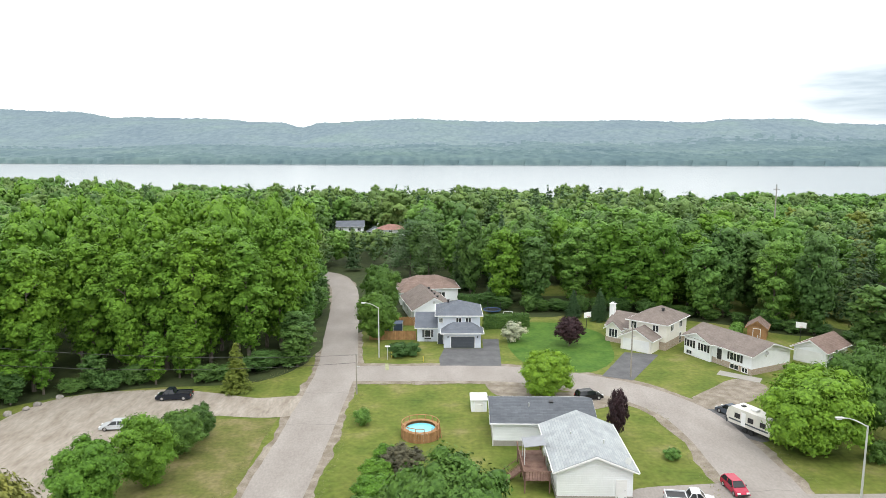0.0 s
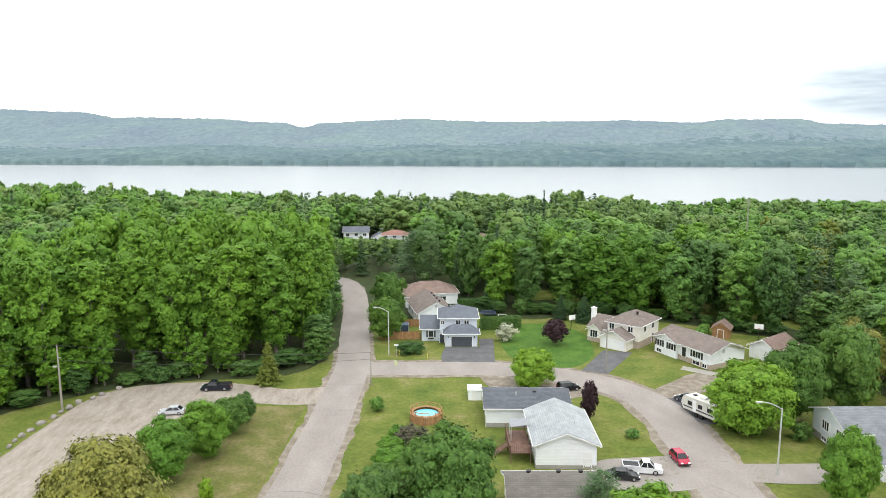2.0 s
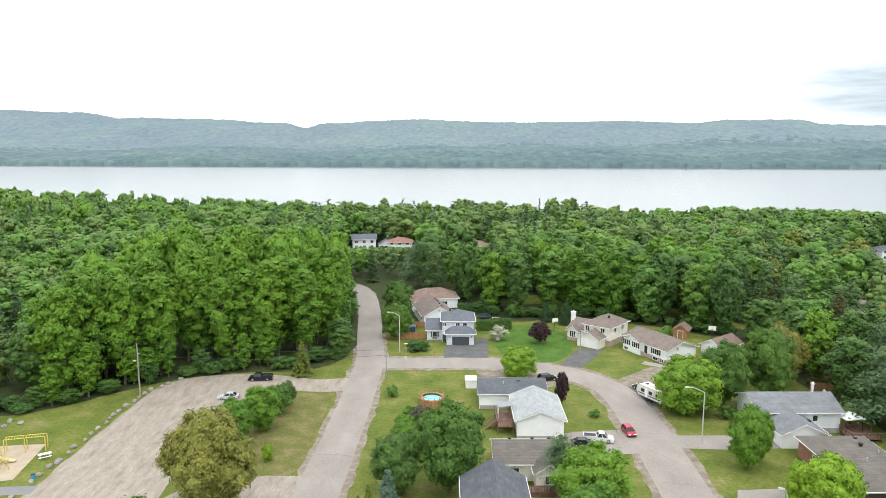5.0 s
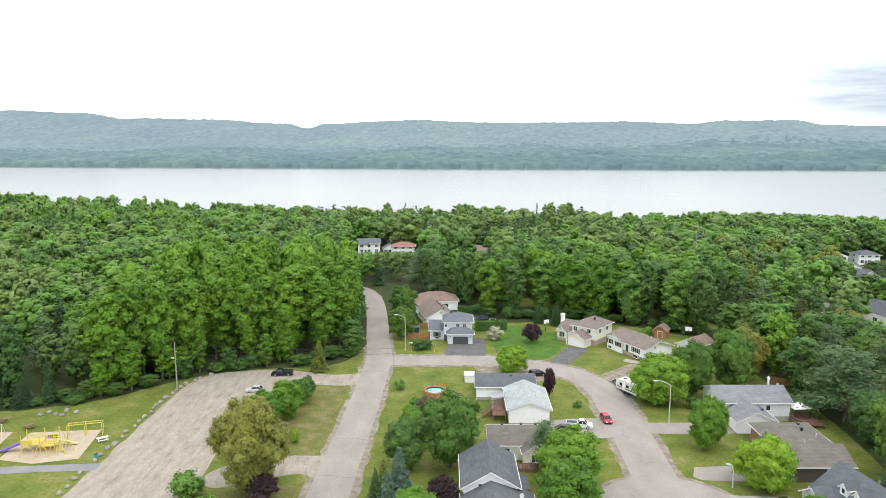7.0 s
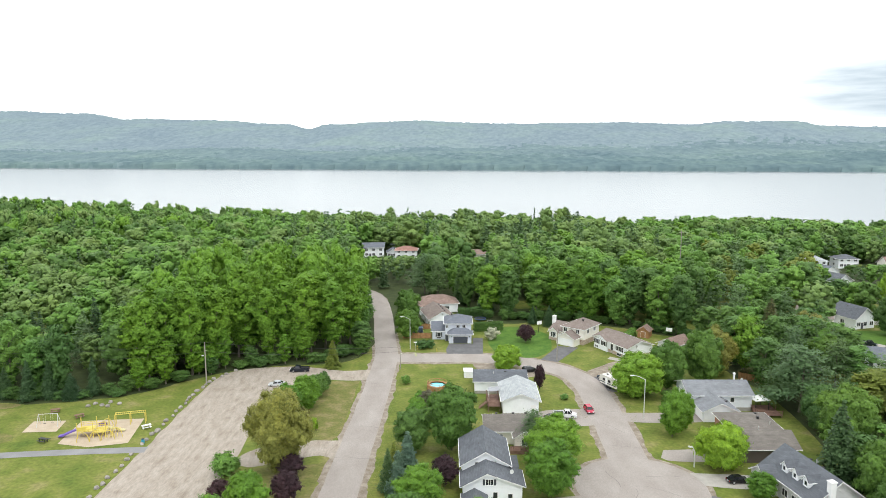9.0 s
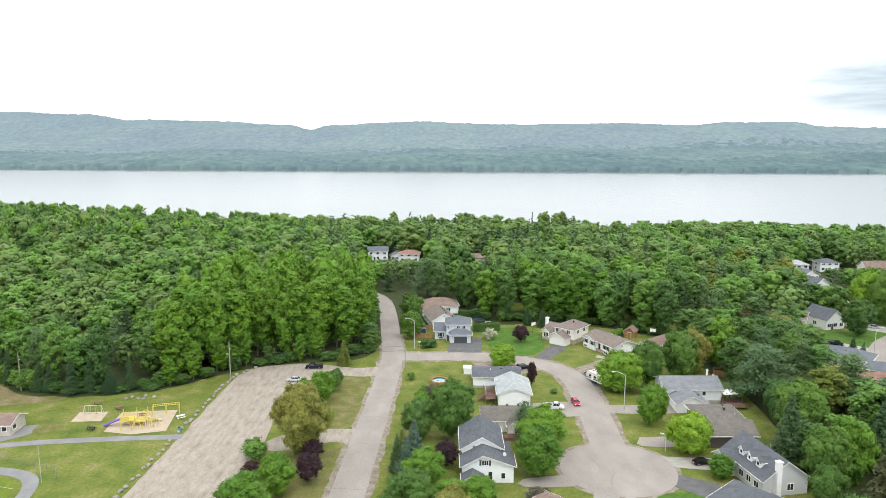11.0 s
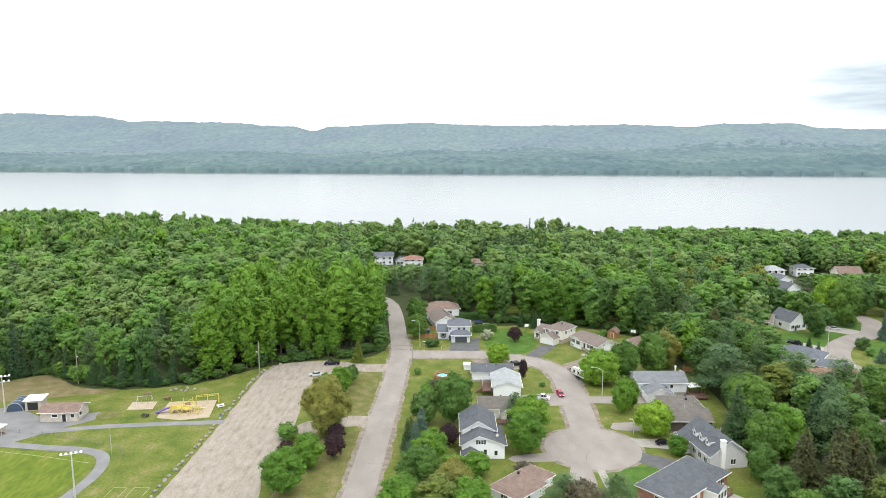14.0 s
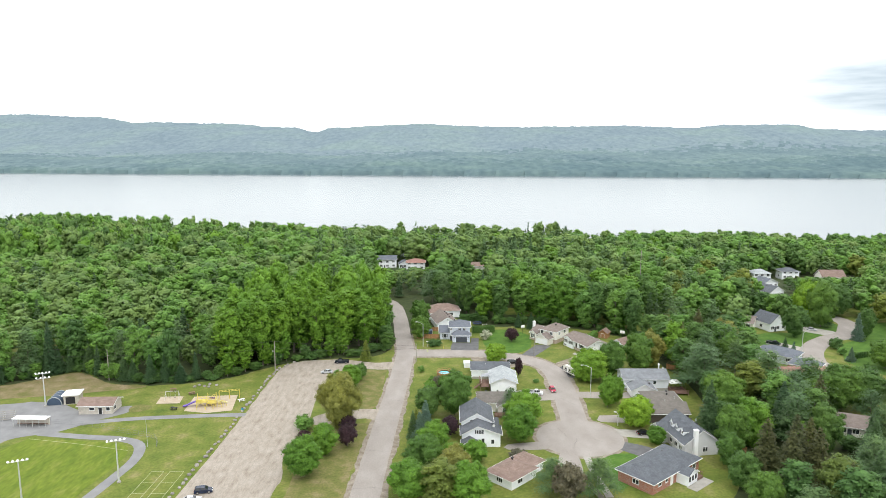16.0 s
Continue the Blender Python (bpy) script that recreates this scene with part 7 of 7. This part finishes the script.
for row in (("yard_dark", 172, 165, 15, 6.5), ("pine", 79.2, 76.9, 14, 5.5), ("pine", 96.3, 49, 14, 6), ("yard", 96.5, 94.0, 11, 5), ("yard_bright", 94.4, 66.9, 10, 4.6), ("yard_dark", 77.8, 59.7, 10, 4.5)):
    plant(*row)
for x, y, h in ((72, 12, 15.5), (78.5, 11.5, 16.5), (75, 6, 15), (84, 16, 14), (82, 8, 15)):
    plant("spruce_brown", x, y, h, rng.uniform(4.6, 5.6), "brown spruces behind the brick house")
for kind, x, y, h, q in (("yard", 70.5, 27.5, 12, 4.6), ("yard_bright", 76.5, 30, 13, 5.2), ("yard", 66.5, 18.5, 9, 3.4), ("yard_dark", 65.5, 8, 9, 3.8), ("yard", 66, -2, 9, 4.2), ("pine", 88, 30, 15, 5.5), ("yard_bright", 86.5, 24, 9, 3),
                         ("yard_dark", 93, 26, 13, 4.6), ("spruce", 98, 14, 15, 4), ("spruce", 103, 22, 14, 3.8), ("pine", 92, 4, 15, 5), ("yard_dark", 96, 38, 11, 4.5),
                         ("mid", 112, 129, 11, 5), ("mid_b", 106, 121, 12, 5), ("mid", 112, 117, 8.5, 4), ("yard_olive", 100, 108, 13, 5.5), ("mid_b", 104, 98, 12.5, 4.6), ("pine", 96, 97, 15, 6), ("mid", 100, 86, 11, 5), ("mid_b", 104, 136, 13, 5)):
    plant(kind, x, y, h, q, "mixed trees behind the gardens")

# undergrowth along the wood's edge
for k in range(64):
    x = -25 - 150 * (k + rng.uniform(0, 0.8)) / 64
    kind = pick(("mid_b", "bush_dark", "tall", "bush_dark", "mid_b")) if x > -84 else pick(("mid_b", "spruce", "bush_dark", "mid", "spruce"))
    h = {"bush_dark": rng.uniform(1.6, 3.0), "spruce": rng.uniform(6, 11), "tall": rng.uniform(6, 12)}.get(kind, rng.uniform(2.5, 6))
    plant(kind, x, along(FRONT_L, x) + rng.uniform(-0.8, 2.2), h, rng.uniform(1.8, 2.9), "undergrowth at the wood's edge")
for k in range(22):
    x = 10 + 72 * (k + rng.uniform(0, 0.8)) / 22
    plant(pick(("mid_b", "bush_dark", "mid_b")), x, along(FRONT_R, x) + rng.uniform(-0.5, 2.0), rng.uniform(2.0, 4.0), rng.uniform(1.8, 2.8), "undergrowth at the wood's edge")

for k in range(13):
    y = 113 + 5.6 * k
    plant(pick(("mid", "mid_d", "mid_b")), street_x(y) - 5.8 - rng.uniform(0, 1.5), y, rng.uniform(6, 12), rng.uniform(2.4, 3.2), "undergrowth at the wood's edge")

# ---- the far woods: one sheet of many trees down to the shore ----
FARMATS = [LEAF_MID, LEAF_DARK, LEAF_BRIGHT, LEAF_OLIVE, NEEDLE, NEEDLE_DARK, LEAF_HAZY_GREY, LEAF_GROVE]


def prototypes(seed, fine_):
    """Eight trees one metre high: hardwoods, a pine and a spruce."""
    out = []
    for k, mi in enumerate((0, 0, 1, 2, 3, 4, 5, 1)):
        r = np.random.default_rng(seed + k)
        shell = None
        if mi == 5:
            v = conifer_verts(r, 17, 1.5, 3.2, 22 if fine_ else 16, 11 if fine_ else 7, 0.7 if fine_ else 1.0)
        elif mi == 4:
            v, shell = pine_verts(r, 17, 3, 4.6, 900 if fine_ else 350, 0.55 if fine_ else 0.8)
        elif fine_:
            v, shell = broadleaf(r, 17, 1.0, 4.9, 22, 4, 1700, 0.42, 1, 0.48, 0.88)
        else:
            v, shell = broadleaf(r, 17, 2.5, 6.0, 16, 3, 560, 0.55, 1, 0.45, 0.9)
        out.append((v / 17.0, (shell[0] / 17.0, shell[1]) if shell else (np.zeros((0, 3)), np.zeros((0, 3), dtype=int)), mi))
    return out


protos, protos_fine = prototypes(40, False), prototypes(60, True)
HOUSES_FAR = [(-42, 318, 11), (-24, 311, 11), (15, 296, 10)]
chunks, mats, shell_v, shell_f, shell_m, shell_n = [], [], [], [], [], 0
for x, y in jittered(-470, 470, 20, 436, 8.9):
    reach = 0.68 * (y + 150) + 15
    if abs(x) > reach or abs(x - street_x(y)) < 7 and y < 192:
        continue
    fl, fr = along(FRONT_L, max(x, -200)), along(FRONT_R, x)
    if x < street_x(y) and y < fl + ((21 if x > -84 else 11) if x > -185 else 4):
        continue
    if x > street_x(y) and x < 84 and y < fr + 14:
        continue
    if x >= 84 and (x < 112 and y < 125 or 112 <= x < 150 and y < 90 or open_ground(x, y) or x > 128 and 88 < y < 112):
        continue
    if any((x - a) ** 2 + (y - b + 6) ** 2 < c * c for a, b, c in HOUSES_FAR):
        continue
    h = (17.5 - x * 0.012) * rng.uniform(0.8, 1.12)
    if x < street_x(y) and x > -83 and y < 164:
        h, kinds, shades = 26 * rng.uniform(0.93, 1.05), (0, 1, 3), (7,)
    elif x < -60 and y < 260:
        h = (14.5 if y < 190 else 16.5) * rng.uniform(0.8, 1.12)
        kinds, shades = (0, 1, 2, 3, 4, 7, 0, 1, 0, 6, 5), (6, 1, 6, 0, 0, 6, 0)
    elif x > street_x(y) and -5 < x < 78 and y < fr + 55:
        h, kinds, shades = rng.uniform(17, 21), (0, 1, 3, 7), (0, 0, 2, 0, 1)
    elif abs(x) < 90 and y > 185 and rng.random() < 0.55:
        kinds, shades = (5, 6, 5, 2, 0), (6, 6)
        h = rng.uniform(17, 24)
    elif x > 70 and y < 260:
        kinds, shades = (0, 1, 2, 5, 5, 7, 0, 3, 6), (6, 0, 1, 0, 0, 6, 1, 3)
    else:
        kinds, shades = (0, 1, 2, 3, 4, 5, 7, 0, 3, 6, 0, 1), (0, 0, 2, 6, 0, 6, 1, 1)
    if y > 250:
        h *= 1 + 0.38 * min(max((-x - 40) / 250, 0), 1)
    if 155 < x < 235 and 300 < y < 390:
        h *= 1.22
    if y > 425:
        h *= 0.8
    low = sight(x, y) < h
    h = min(h, sight(x, y))
    if h < 1.4:
        continue
    fine_ = y < 212 and -105 < x < 110
    v, shell, mi = (protos_fine if fine_ else protos)[kinds[int(rng.integers(len(kinds)))]]
    w = h * rng.uniform(0.85, 1.2) * (0.62 if h > 23 else 1.0)
    if low:
        w = max(w, 11.0)
    if mi < 4:
        mi = shades[int(rng.integers(len(shades)))]
    a = rng.uniform(0, 6.28)
    ca, sa = math.cos(a), math.sin(a)
    turn = np.array([[ca * w, sa * w, 0], [-sa * w, ca * w, 0], [0, 0, h]])
    at = np.array([x, y, ground_z(x, y)])
    chunks.append(v @ turn + at)
    shell_f.append(shell[1] + shell_n)
    shell_v.append(shell[0] @ turn + at)
    shell_n += len(shell[0])
    mats.append(np.full(len(v) // 3, mi, dtype=np.int32))
    shell_m.append(np.full(len(shell[1]), mi, dtype=np.int32))
far = leaf_mesh("far_woods", np.concatenate(chunks), FARMATS[0], (np.concatenate(shell_v), np.concatenate(shell_f)))
for m_ in FARMATS[1:]:
    far.materials.append(m_)
far.polygons.foreach_set("material_index", np.concatenate(shell_m + mats))
tagged(new("far_woods", far), "dense mixed woods reaching down to the lake", "forest", kind="stuff")

# ---- weeds and tufts along the verges ----
tuft_p = []
for line, lo, hi in (([(-14.9, 0), (-14.0, 48), (-13.0, 88), (-12.8, 100)], -0.2, 0.9), ([(-24.8, 4), (-23.8, 40)], -1.0, 0.3), ([(-23.3, 58), (-22.6, 88)], -1.0, 0.3), ([(-40.5, 14), (-42.5, 26), (-41, 44)], -0.6, 1.4),
                     ([(-41.5, 66), (-40, 79), (-36, 89)], -0.4, 1.4), ([(-12, 104), (-2, 103.6), (8, 103.2)], -1.6, 0.3), ([(30, 94), (30.2, 80), (30, 66)], -1.6, 0.3), ([(40.2, 88), (40, 74), (40, 60)], -0.2, 1.6),
                     ([(-24, 114), (-30, 104), (-45, 101), (-58, 97)], -1.0, 1.2)):
    for q in spline(line, 0.12):
        if rng.random() < 0.4:
            s = rng.uniform(lo, hi)
            for _ in range(4):
                tuft_p.append((q.x + s + rng.normal() * 0.22, q.y + rng.normal() * 0.25, 0.07 + rng.uniform(0, 0.08)))
tuft_p = np.array(tuft_p)
tuft_n = rng.normal(size=tuft_p.shape) * np.array([0.6, 0.6, 0.4]) + np.array([0, -0.2, 0.9])
tagged(new("verge_weeds", leaf_mesh("verge_weeds", leaf_tris(tuft_p, tuft_n, 0.1, np.random.default_rng(3)), LEAF_DRY)), "dry weeds and grass tufts along the verges", "weeds", kind="stuff")
